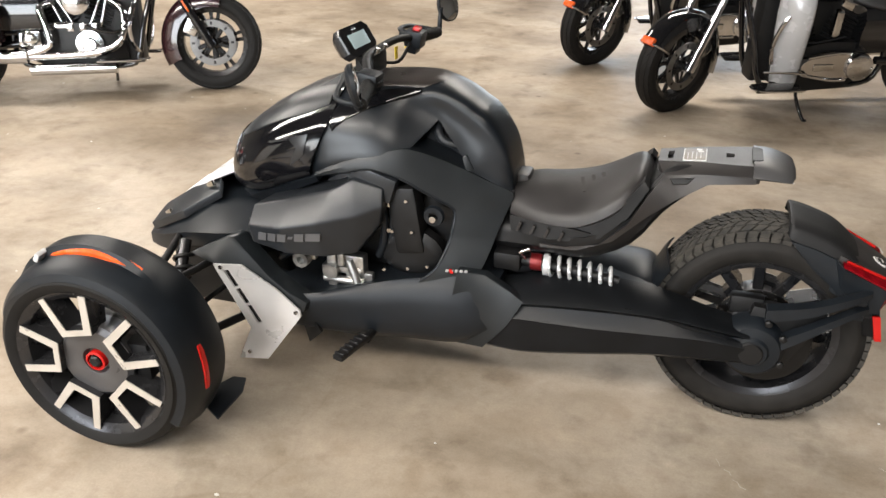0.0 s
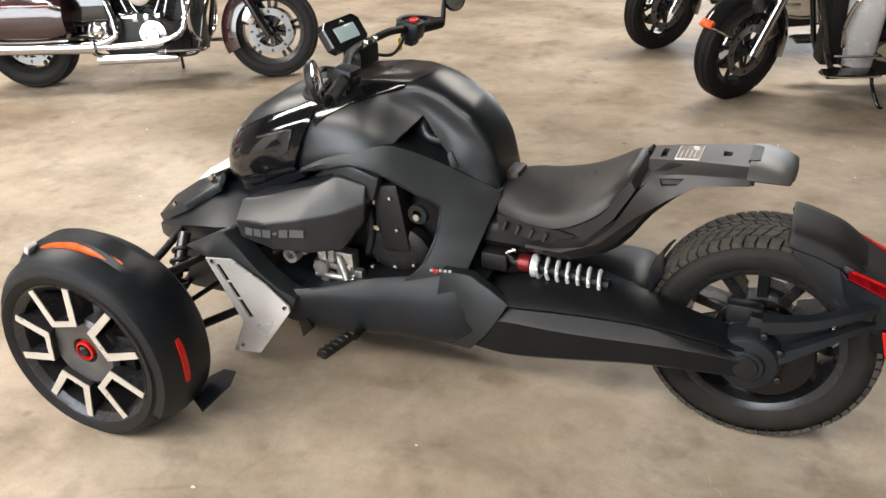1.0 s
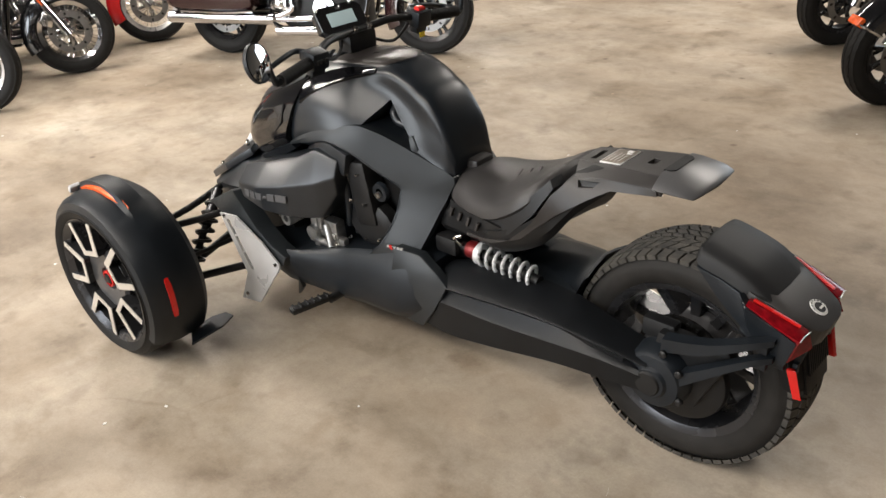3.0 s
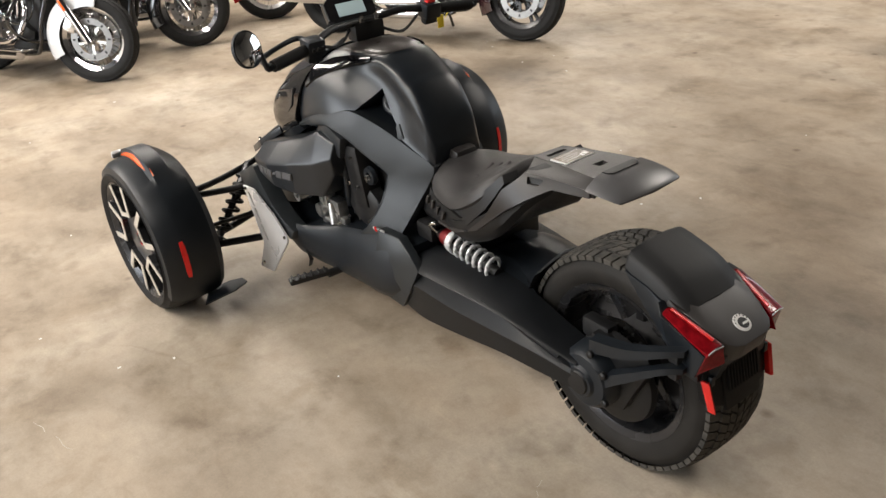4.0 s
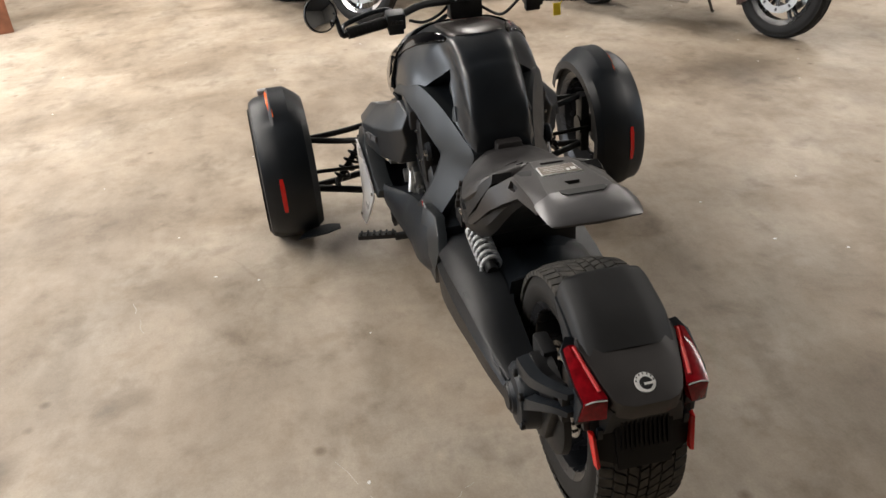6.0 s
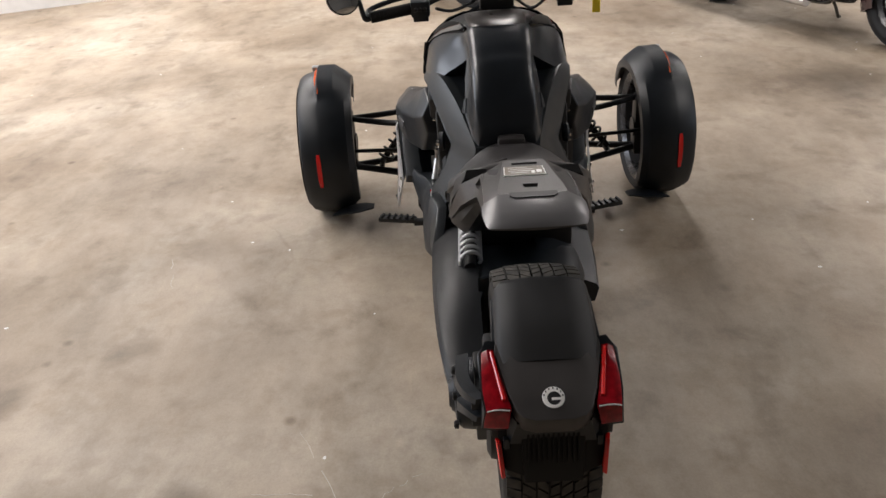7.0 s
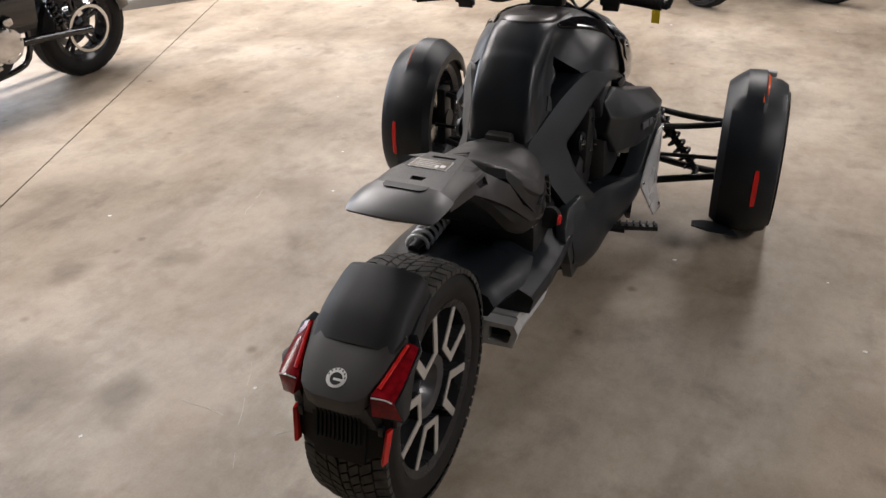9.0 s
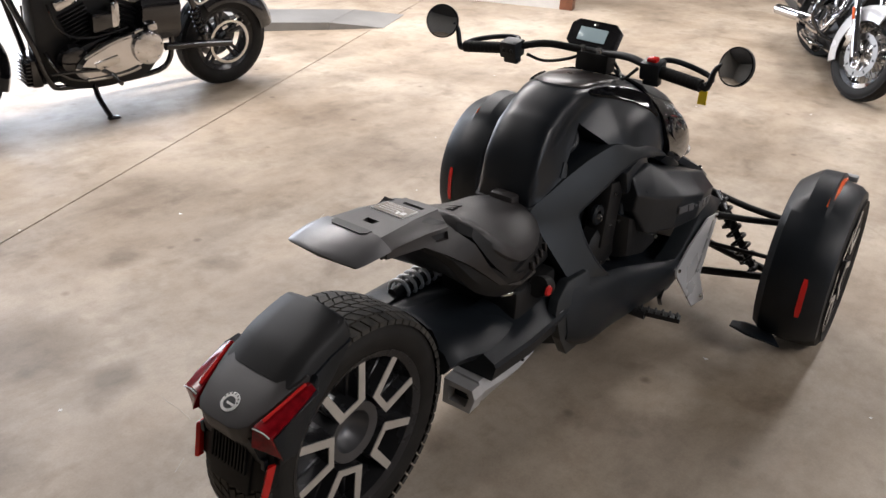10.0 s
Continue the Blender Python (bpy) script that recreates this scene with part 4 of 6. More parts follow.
body("front_frame", block(-0.12, 0.30, -0.20, 0.20, 0.17, 0.40, 0.02), DARK)

# engine
eng = body("engine", block(0.36, 0.84, -0.13, 0.13, 0.36, 0.66, 0.03), DARK, "dark engine with cast aluminium fittings")
for s in (-1, 1):
    body("cylinder_cover", block(-0.045, 0.045, -0.035, 0.035, -0.11, 0.10, 0.018, None, pose(0.690, s * 0.175, 0.565, 0, -8, 0)), DARK, "", eng)
    body("clutch_cover", skin([[(0.70 + 0.10 * math.cos(a) * q, s * y, 0.455 + 0.075 * math.sin(a) * q) for a in [k * math.pi / 4 + 0.3 for k in range(8)]] for q, y in ((1.0, 0.15), (1.0, 0.188), (0.8, 0.200))], 1, 2), DARK, "", eng)
    bm = rod((0.635, s * 0.19, 0.41), (0.655, s * 0.19, 0.66), 0.010)
    tube(flip([(0.60, 0.19, 0.62), (0.625, 0.20, 0.56), (0.62, 0.20, 0.48), (0.60, 0.19, 0.43)], s), 0.012, 4, 10, bm)
    body("hose", bm, MATTE, "", eng)
    if s < 0:
        bm = block(0.425, 0.555, s * 0.185 - 0.02, s * 0.185 + 0.02, 0.395, 0.415, 0.004)
        block(0.445, 0.475, s * 0.19 - 0.02, s * 0.19 + 0.015, 0.35, 0.46, 0.005, bm)
        block(0.50, 0.56, s * 0.18 - 0.02, s * 0.18 + 0.02, 0.36, 0.455, 0.006, bm)
        rod((0.43, s * 0.20, 0.37), (0.56, s * 0.20, 0.37), 0.012, 10, bm)
        block(0.48, 0.50, s * 0.19 - 0.02, s * 0.19 + 0.02, 0.42, 0.47, 0.004, bm)
        rod((0.515, s * 0.20, 0.44), (0.545, s * 0.215, 0.375), 0.013, 12, bm)
        block(0.555, 0.585, s * 0.185 - 0.012, s * 0.185 + 0.012, 0.372, 0.40, 0.006, bm)
        rod((0.46, s * 0.20, 0.405), (0.46, s * 0.225, 0.405), 0.024, 18, bm)
        moved(bm, pose(0.0, -0.02, -0.026))
        body("bracket", bm, CAST, "cast aluminium engine bracket", eng)
        bm = lathe([(0.012, -0.02), (0.024, -0.02), (0.026, 0.0), (0.024, 0.02), (0.012, 0.02)], 20, None, (0.385, s * 0.262, 0.425))
        block(0.34, 0.42, s * 0.240 - 0.012, s * 0.240 + 0.012, 0.415, 0.455, 0.006, bm)
        body("fitting", bm, CAST, "", eng)
        body("cable", tube(flip([(0.30, 0.24, 0.40), (0.34, 0.25, 0.43), (0.37, 0.24, 0.44), (0.42, 0.20, 0.42)], s), 0.010, 4), MATTE, "", eng)
    else:
        cover = [[(x, y, z) for x, z in ((0.36, 0.50), (0.52, 0.50), (0.66, 0.55), (0.64, 0.40), (0.50, 0.36), (0.40, 0.37))] for y in (0.12, 0.21, 0.24)]
        body("air_box", skin([[(0.5 + (x - 0.5) * q, y, 0.45 + (z - 0.45) * q) for x, y, z in ring] for ring, q in zip(cover, (1, 1, 0.88))], 1, 1), DARK, "black air box", eng)
        body("mount_bolt", lathe([(0, 0.0), (0.008, 0.0), (0.006, 0.008), (0, 0.008)], 12, None, (0.42, 0.244, 0.40)), STEEL, "", eng)
    bm = lathe([(0.014, -0.008), (0.028, -0.008), (0.031, 0.004), (0.027, 0.010), (0.014, 0.008)], 24, None, (0.775, s * 0.195, 0.585))
    body("mount_ring", bm, MATTE, "", eng)
    body("mount_bolt", lathe([(0, 0.0), (0.012, 0.0), (0.010, s * 0.012), (0, s * 0.012)], 12, None, (0.775, s * 0.200, 0.580)), STEEL, "", eng)
    bm = bmesh.new()
    for bx, bz in ((0.655, 0.645), (0.700, 0.63), (0.655, 0.53), (0.715, 0.535), (0.70, 0.415), (0.625, 0.40), (0.76, 0.43)):
        lathe([(0, 0.0), (0.006, 0.0), (0.005, s * 0.008), (0, s * 0.008)], 8, bm, (bx, s * 0.212, bz))
    tagged(body("bolt_heads", bm, STEEL, "", eng), kind="stuff")
    body("hose_band", join(rod((0.632, s * 0.192, 0.52), (0.634, s * 0.192, 0.532), 0.016, 14), rod((0.638, s * 0.192, 0.60), (0.640, s * 0.192, 0.612), 0.016, 14)), STEEL, "", eng)
    body("fin_cover", block(-0.07, 0.07, -0.03, 0.03, -0.04, 0.04, 0.012, None, pose(0.60, s * 0.20, 0.675, 0, 18, 0)), POD, "", eng)

# seat and tail
seat = part("seat", skin([
    sym([(0.975, 0, 0.648), (0.975, 0.045, 0.646), (0.975, 0.085, 0.628), (0.975, 0.114, 0.592), (0.975, 0.098, 0.558), (0.975, 0, 0.55)]),
    sym([(1.030, 0, 0.660), (1.030, 0.064, 0.655), (1.030, 0.112, 0.631), (1.030, 0.147, 0.592), (1.030, 0.126, 0.555), (1.030, 0, 0.54)]),
    sym([(1.100, 0, 0.668), (1.100, 0.070, 0.660), (1.100, 0.127, 0.634), (1.100, 0.170, 0.600), (1.100, 0.150, 0.562), (1.100, 0, 0.55)]),
    sym([(1.180, 0, 0.680), (1.180, 0.075, 0.674), (1.180, 0.138, 0.651), (1.180, 0.184, 0.620), (1.185, 0.166, 0.580), (1.180, 0, 0.56)]),
    sym([(1.245, 0, 0.698), (1.245, 0.075, 0.697), (1.248, 0.140, 0.684), (1.252, 0.183, 0.664), (1.262, 0.168, 0.618), (1.250, 0, 0.60)]),
    sym([(1.288, 0, 0.719), (1.288, 0.070, 0.720), (1.292, 0.120, 0.714), (1.300, 0.158, 0.702), (1.318, 0.146, 0.664), (1.315, 0, 0.66)]),
    sym([(1.320, 0, 0.737), (1.320, 0.048, 0.737), (1.322, 0.086, 0.731), (1.328, 0.116, 0.718), (1.345, 0.110, 0.690), (1.345, 0, 0.69)]),
    sym([(1.338, 0, 0.731), (1.338, 0.040, 0.730), (1.339, 0.068, 0.724), (1.342, 0.092, 0.712), (1.352, 0.086, 0.694), (1.352, 0, 0.69)])], 5, 2), SEATM, trike, "dark brown-black vinyl saddle", 50)
for xa, ya, xb, yb, z in ((1.160, -0.026, 1.178, -0.100, 0.6685), (1.189, -0.018, 1.207, -0.092, 0.6755), (1.216, -0.010, 1.236, -0.084, 0.6835)):
    f = [(xa - 0.005, ya, z + 0.010), (xa + 0.005, ya, z + 0.012), (xb + 0.005, yb, z), (xb - 0.005, yb, z - 0.002)]
    part("seat_rib", prism(f, [(x, y, q - 0.012) for x, y, q in f]), TAILP, seat)
bm = block(0.958, 1.01, -0.040, 0.040, 0.615, 0.672, 0.014)
part("seat_latch", bm, TAILP, trike, "grey hinge block between tank and seat")
part("under_seat", skin([
    sym([(0.94, 0, 0.56), (0.94, 0.10, 0.555), (0.94, 0.125, 0.52), (0.94, 0.12, 0.475), (0.94, 0, 0.46)]),
    sym([(1.08, 0, 0.56), (1.08, 0.14, 0.560), (1.08, 0.160, 0.535), (1.08, 0.14, 0.488), (1.08, 0, 0.47)]),
    sym([(1.20, 0, 0.57), (1.20, 0.165, 0.575), (1.20, 0.190, 0.555), (1.20, 0.16, 0.495), (1.20, 0, 0.49)]),
    sym([(1.31, 0, 0.65), (1.31, 0.140, 0.650), (1.315, 0.165, 0.605), (1.32, 0.145, 0.548), (1.30, 0, 0.56)]),
    sym([(1.385, 0, 0.745), (1.385, 0.085, 0.748), (1.39, 0.120, 0.690), (1.395, 0.110, 0.640), (1.36, 0, 0.66)]),
    sym([(1.46, 0, 0.774), (1.46, 0.070, 0.764), (1.465, 0.098, 0.735), (1.47, 0.090, 0.705), (1.44, 0, 0.735)])], 3, 2), DARK, trike, "matte black under-seat moulding", 40)
for s in (-1, 1):
    f = flip([(0.975, 0.122, 0.578), (1.08, 0.170, 0.584), (1.17, 0.190, 0.590), (1.215, 0.194, 0.584), (1.10, 0.184, 0.546), (0.985, 0.140, 0.540)], s)
    recess = part("side_grip", prism(f, [(x, y - s * 0.03, z) for x, y, z in f]), DARK, trike)
    for k in range(4):
        x = 1.01 + 0.042 * k
        y = 0.146 + (x - 0.98) * 0.30
        part("grip_rib", block(-0.004, 0.004, -0.006, 0.006, -0.014, 0.014, 0.001, None, pose(x, s * y, 0.562 + 0.03 * (x - 1), 0, 20, 0), 1), TAILP, recess)
    # strut panel from the seat's flank up to the tail plate, with an opening near the top
    out = flip([(1.075, 0.170, 0.536), (1.15, 0.186, 0.545), (1.238, 0.191, 0.566), (1.308, 0.182, 0.632), (1.352, 0.156, 0.712), (1.385, 0.100, 0.752), (1.47, 0.106, 0.766), (1.612, 0.108, 0.774), (1.614, 0.108, 0.756), (1.498, 0.120, 0.746), (1.426, 0.136, 0.702), (1.359, 0.158, 0.655), (1.273, 0.184, 0.578), (1.177, 0.190, 0.540), (1.075, 0.172, 0.528)], s)
    # dark sheet standing in for the shade between the seat edge and the strut
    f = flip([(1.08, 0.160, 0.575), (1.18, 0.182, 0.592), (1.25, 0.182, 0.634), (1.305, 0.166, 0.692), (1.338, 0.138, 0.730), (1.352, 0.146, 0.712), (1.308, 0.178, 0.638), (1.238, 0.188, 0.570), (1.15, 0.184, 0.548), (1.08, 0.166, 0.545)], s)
    part("seat_edge_shade", prism(f, [(x, y - s * 0.05, z) for x, y, z in f]), DARK, trike, "dark sheet for the shade under the seat edge")
    hole = flip([(1.400, 0.108, 0.748), (1.462, 0.108, 0.756), (1.446, 0.114, 0.738), (1.410, 0.120, 0.734)], s)
    f = flip([(1.363, 0.049, 0.773), (1.47, 0.061, 0.785), (1.555, 0.073, 0.791), (1.622, 0.079, 0.795), (1.622, 0.106, 0.774), (1.555, 0.107, 0.772), (1.47, 0.105, 0.766), (1.384, 0.098, 0.751)], s)
    part("tail_shoulder", prism(f, [(x, y * 0.93, z - 0.020) for x, y, z in f], 0.002), TAILP, trike, "sloping grey-black tail shoulder", 30)
    part("tail_strut", plate(out, [hole], (0, -s * 0.022, -0.002)), TAILP, trike, "grey-black tail strut", 40)
out = [(1.362, -0.050, 0.773), (1.362, 0.050, 0.773), (1.47, 0.062, 0.785), (1.555, 0.074, 0.791), (1.625, 0.080, 0.795), (1.625, -0.080, 0.795), (1.555, -0.074, 0.791), (1.47, -0.062, 0.785)]


def flat_plate(outer, holes, dz):
    """A plate with holes seen from above."""
    swap = lambda q: [(x, z, y) for x, y, z in q]
    bm = plate(swap(outer), [swap(h) for h in holes], (0, dz, 0))
    for v in bm.verts:
        v.co = Vector((v.co.x, v.co.z, v.co.y))
    return bm


h1 = [(1.385, -0.030, 0.775), (1.385, 0.030, 0.775), (1.400, 0.030, 0.777), (1.400, -0.030, 0.777)]
h2 = [(1.535, -0.018, 0.790), (1.535, 0.018, 0.790), (1.556, 0.014, 0.791), (1.556, -0.014, 0.791)]
tail = part("tail_plate", flat_plate(out, [h1, h2], -0.026), TAILP, trike, "grey-black tail plate with slots", 25)
part("plate_backing", block(1.37, 1.60, -0.055, 0.055, 0.742, 0.752, 0.002), DARK, tail)
bm = prism([(1.425, -0.052, 0.7835), (1.425, 0.040, 0.7835), (1.485, 0.043, 0.7880), (1.485, -0.055, 0.7880)], [(1.425, -0.052, 0.780), (1.425, 0.040, 0.780), (1.485, 0.043, 0.785), (1.485, -0.055, 0.785)])
stick = part("warning_label", bm, WHITE, tail, "white framed warning label")
part("label_field", prism([(1.4275, -0.0495, 0.7845), (1.4275, 0.0375, 0.7845), (1.4825, 0.0405, 0.7890), (1.4825, -0.0525, 0.7890)], [(1.429, -0.048, 0.785), (1.429, 0.036, 0.785), (1.481, 0.038, 0.789), (1.481, -0.050, 0.789)]), mat("label_tan", (0.15, 0.12, 0.09), 0.4, vary=0.2), stick)
bm = bmesh.new()
for k in range(4):
    block(1.436 + 0.011 * k, 1.4375 + 0.011 * k, -0.044 + 0.004 * (k % 2), 0.004 + 0.006 * ((k * 2) % 3), 0.7845 + 0.0009 * k, 0.7857 + 0.0009 * k, 0, bm)
block(1.462, 1.476, 0.010, 0.018, 0.7868, 0.7888, 0, bm)
block(1.458, 1.472, 0.022, 0.034, 0.7866, 0.7886, 0, bm)
part("label_lines", bm, WHITE, stick)
part("tail_grip", skin([
    sym([(1.604, 0, 0.801), (1.604, 0.074, 0.800), (1.604, 0.106, 0.782), (1.604, 0.113, 0.774), (1.604, 0.106, 0.768), (1.604, 0, 0.772)]),
    sym([(1.640, 0, 0.798), (1.640, 0.076, 0.797), (1.640, 0.106, 0.781), (1.640, 0.114, 0.774), (1.640, 0.106, 0.768), (1.640, 0, 0.768)]),
    sym([(1.676, 0, 0.790), (1.676, 0.076, 0.789), (1.676, 0.103, 0.777), (1.676, 0.110, 0.771), (1.676, 0.102, 0.766), (1.676, 0, 0.765)]),
    sym([(1.702, 0, 0.780), (1.700, 0.074, 0.779), (1.694, 0.099, 0.771), (1.694, 0.105, 0.768), (1.696, 0.097, 0.764), (1.702, 0, 0.764)]),
    sym([(1.712, 0, 0.772), (1.709, 0.073, 0.771), (1.700, 0.097, 0.768), (1.700, 0.102, 0.767), (1.702, 0.095, 0.765), (1.711, 0, 0.765)])], 3, 1), mat("satin_grey_tail_end", (0.140, 0.138, 0.140), 0.38, metal=0.55, vary=0.06, rough_vary=0.02), trike, "satin grey tail end piece", 35)
f = [(1.600, -0.052, 0.8015), (1.600, 0.052, 0.8015), (1.616, 0.052, 0.8020), (1.626, 0.042, 0.8020), (1.626, -0.042, 0.8020), (1.616, -0.052, 0.8020)]
part("tail_tongue", prism(f, [(x, y, z - 0.012) for x, y, z in f]), DARK, tail)
for ob in trike.children:
    if ob.name.split(".")[0] in ("tail_plate", "tail_grip", "tail_strut", "tail_shoulder"):
        ob.location.z -= 0.013

# swing arm, drive housing, shock
def arm_ring(x, top, ridge, crease, low, y0, y1, y2):
    """A faceted section: top edge, upper ridge, crease and foot of the arm."""
    return [(x, -0.12, top), (x, y0, top - 0.002), (x, y1 + 0.007, ridge + 0.006), (x, y1, ridge), (x, y1 + 0.018, ridge - 0.018), (x, y2 + 0.008, crease + 0.005), (x, y2, crease - 0.005), (x, y2 + 0.006, low + 0.02), (x, y2 + 0.03, low), (x, -0.12, low)]


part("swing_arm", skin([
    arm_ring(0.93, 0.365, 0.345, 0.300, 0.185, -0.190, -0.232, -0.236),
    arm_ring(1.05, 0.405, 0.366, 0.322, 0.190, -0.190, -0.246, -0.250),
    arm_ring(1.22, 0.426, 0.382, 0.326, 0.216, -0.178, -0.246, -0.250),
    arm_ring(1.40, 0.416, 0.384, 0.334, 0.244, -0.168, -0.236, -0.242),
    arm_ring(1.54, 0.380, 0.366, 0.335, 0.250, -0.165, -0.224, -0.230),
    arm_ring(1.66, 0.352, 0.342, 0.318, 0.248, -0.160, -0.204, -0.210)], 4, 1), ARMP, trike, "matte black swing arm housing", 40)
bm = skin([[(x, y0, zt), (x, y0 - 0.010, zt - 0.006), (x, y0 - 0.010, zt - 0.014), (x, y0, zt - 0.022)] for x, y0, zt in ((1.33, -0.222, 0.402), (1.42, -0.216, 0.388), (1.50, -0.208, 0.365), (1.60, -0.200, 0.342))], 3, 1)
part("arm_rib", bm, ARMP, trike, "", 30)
part("arm_top_plate", skin([[(x, y0, z), (x, y1, z + 0.004), (x, y1, z - 0.05), (x, y0, z - 0.05)] for x, y0, y1, z in ((1.05, -0.185, -0.02, 0.385), (1.18, -0.185, 0.05, 0.405), (1.28, -0.178, 0.03, 0.414), (1.35, -0.174, -0.085, 0.413), (1.42, -0.170, -0.116, 0.408), (1.48, -0.168, -0.128, 0.392))], 3, 1), MATTE, trike, "", 35)
part("tyre_hugger", skin([[(x, y0, z - 0.015), (x, (y0 * 2 + y1) / 3, z), (x, (y0 + 2 * y1) / 3, z), (x, y1, z - 0.02), (x, y1, z - 0.08), (x, y0, z - 0.08)] for x, y0, y1, z in ((1.08, -0.09, 0.16, 0.390), (1.18, -0.09, 0.16, 0.410), (1.29, -0.10, 0.15, 0.420), (1.36, -0.11, 0.13, 0.424), (1.395, -0.112, 0.115, 0.408))], 3, 2), MATTE, trike, "matte black tyre hugger", 45)
hub = part("drive_hub", lathe([(0, -0.206), (0.038, -0.206), (0.044, -0.198), (0.070, -0.194), (0.082, -0.180), (0.088, -0.13), (0.0, -0.12)], 32, None, (1.672, 0, 0.300)), MATTE, trike, "black final drive hub")
part("hub_cap", lathe([(0, -0.211), (0.030, -0.211), (0.035, -0.204), (0.0, -0.20)], 24, None, (1.668, 0, 0.298)), DARK, hub)
for bx, bz in ((1.742, 0.352), (1.748, 0.272), (1.700, 0.392)):
    part("bolt", lathe([(0, -0.190), (0.010, -0.190), (0.010, -0.199), (0.006, -0.202), (0, -0.202)], 8, None, (bx, 0, bz)), DARK, hub)
for za, zb, zc, xa in ((0.412, 0.444, 0.484, 1.690), (0.332, 0.376, 0.438, 1.740)):
    bm = skin([[(x, y0, z + h), (x, y0 - 0.028, z + h * 0.7), (x, y0 - 0.03, z - h), (x, y0, z - h)] for x, y0, z, h in ((xa, -0.160, za, 0.021), (1.80, -0.162, zb, 0.016), (1.895, -0.146, zc, 0.010), (1.935, -0.122, zc + 0.010, 0.008))], 3, 1)
    part("fender_arm", bm, MATTE, trike, "matte black rear mudguard arm", 30)
part("hub_carrier", prism([(1.66, -0.150, 0.415), (1.75, -0.150, 0.405), (1.83, -0.150, 0.44), (1.85, -0.150, 0.40), (1.80, -0.150, 0.31), (1.765, -0.150, 0.235), (1.69, -0.150, 0.205), (1.62, -0.150, 0.23)], [(x, -0.112, z) for x, z in ((1.66, 0.415), (1.75, 0.405), (1.83, 0.44), (1.85, 0.40), (1.80, 0.31), (1.765, 0.235), (1.69, 0.205), (1.62, 0.23))], 0.006), DARK, trike, "black hub carrier casting")
part("hub_guard", lathe([(0, -0.128), (0.105, -0.128), (0.122, -0.120), (0.126, -0.104), (0, -0.098)], 40, None, (1.705, 0, 0.288)), DARK, trike, "black round casting beside the rear wheel")
part("caliper", block(1.60, 1.69, -0.125, -0.085, 0.37, 0.425, 0.012), DARK, trike)
shock = part("rear_shock", rod((0.985, -0.130, 0.448), (1.30, -0.140, 0.425), 0.016, 16), DARK, trike, "rear shock absorber with white coil spring")
part("spring", coil((1.098, -0.134, 0.442), (1.290, -0.139, 0.429), 0.0290, 0.0056, 6.6, None, 8, 16), SPRING, shock, "white painted coil spring")
part("preload_ring", moved(lathe([(0.014, -0.016), (0.024, -0.016), (0.026, 0.0), (0.024, 0.016), (0.014, 0.016)], 24), pose(1.062, -0.132, 0.445, 0, 0, 92)), mat("dark_red_anodised", (0.16, 0.012, 0.014), 0.3, metal=0.4), shock, "dark red preload adjuster")
part("spring_seat", moved(lathe([(0.014, -0.008), (0.032, -0.008), (0.032, 0.006), (0.014, 0.006)], 24), pose(1.090, -0.134, 0.4425, 0, 0, 92)), SPRING, shock)
part("shock_mount", block(0.94, 1.02, -0.165, -0.095, 0.42, 0.475, 0.012), DARK, shock)
part("shock_hose", tube([(1.03, -0.15, 0.46), (1.02, -0.165, 0.485), (1.045, -0.16, 0.497)], 0.006, 4), STEEL, shock)

SILENCER = mat("silencer_silver", (0.50, 0.50, 0.50), 0.38, metal=0.35, vary=0.12, scale=20, bump=0.04)
# right side: splash cover, exhaust, reservoir
part("splash_cover", skin([[(x, y, z) for y, z in ((0.05, zt + 0.004), (0.10, zt), (yo - 0.006, zo + 0.012), (yo, zo), (yo - 0.010, zo - 0.042), (0.05, zo - 0.045))] for x, zt, yo, zo in ((0.96, 0.425, 0.228, 0.362), (1.14, 0.414, 0.225, 0.346), (1.300, 0.400, 0.210, 0.338))], 1, 1), MATTE, trike, "matte black cover over the exhaust", 30)
part("inner_mudguard", skin([[(RX + r * math.cos(a), y, 0.302 + r * math.sin(a)) for r, y in ((0.306, -0.11), (0.326, 0.0), (0.310, 0.085), (0.304, 0.085), (0.320, 0.0), (0.300, -0.11))] for a in [radians(q) for q in (190, 182, 172, 162, 150, 146)]], 2, 2), MATTE, trike)
ex = part("exhaust_box", skin([
    [(1.07, y, z) for y, z in ((0.115, 0.305), (0.205, 0.300), (0.220, 0.285), (0.19, 0.268), (0.115, 0.268))],
    [(1.18, y, z) for y, z in ((0.110, 0.306), (0.212, 0.300), (0.228, 0.272), (0.20, 0.240), (0.115, 0.238))],
    [(1.28, y, z) for y, z in ((0.106, 0.300), (0.198, 0.296), (0.212, 0.262), (0.192, 0.214), (0.110, 0.212))],
    [(1.315, y, z) for y, z in ((0.108, 0.290), (0.192, 0.288), (0.204, 0.258), (0.188, 0.216), (0.112, 0.214))]], 2, 1), SILENCER, trike, "silver exhaust silencer", 30)
bm = plate([(0.104, 1.305, 0.206), (0.192, 1.305, 0.208), (0.206, 1.305, 0.256), (0.196, 1.305, 0.282), (0.106, 1.305, 0.284)], [[(0.122, 1.305, 0.222), (0.178, 1.305, 0.222), (0.188, 1.305, 0.256), (0.180, 1.305, 0.268), (0.124, 1.305, 0.268)]], (0, 0.044, -0.004))
for v in bm.verts:
    v.co = Vector((v.co.y, v.co.x, v.co.z))
part("exhaust_tip", bm, SILENCER, ex, "", 30)
part("tip_bolt", lathe([(0, 0.0), (0.005, 0.0), (0.004, 0.005), (0, 0.005)], 8, None, (1.15, 0.222, 0.285)), DARK, ex)
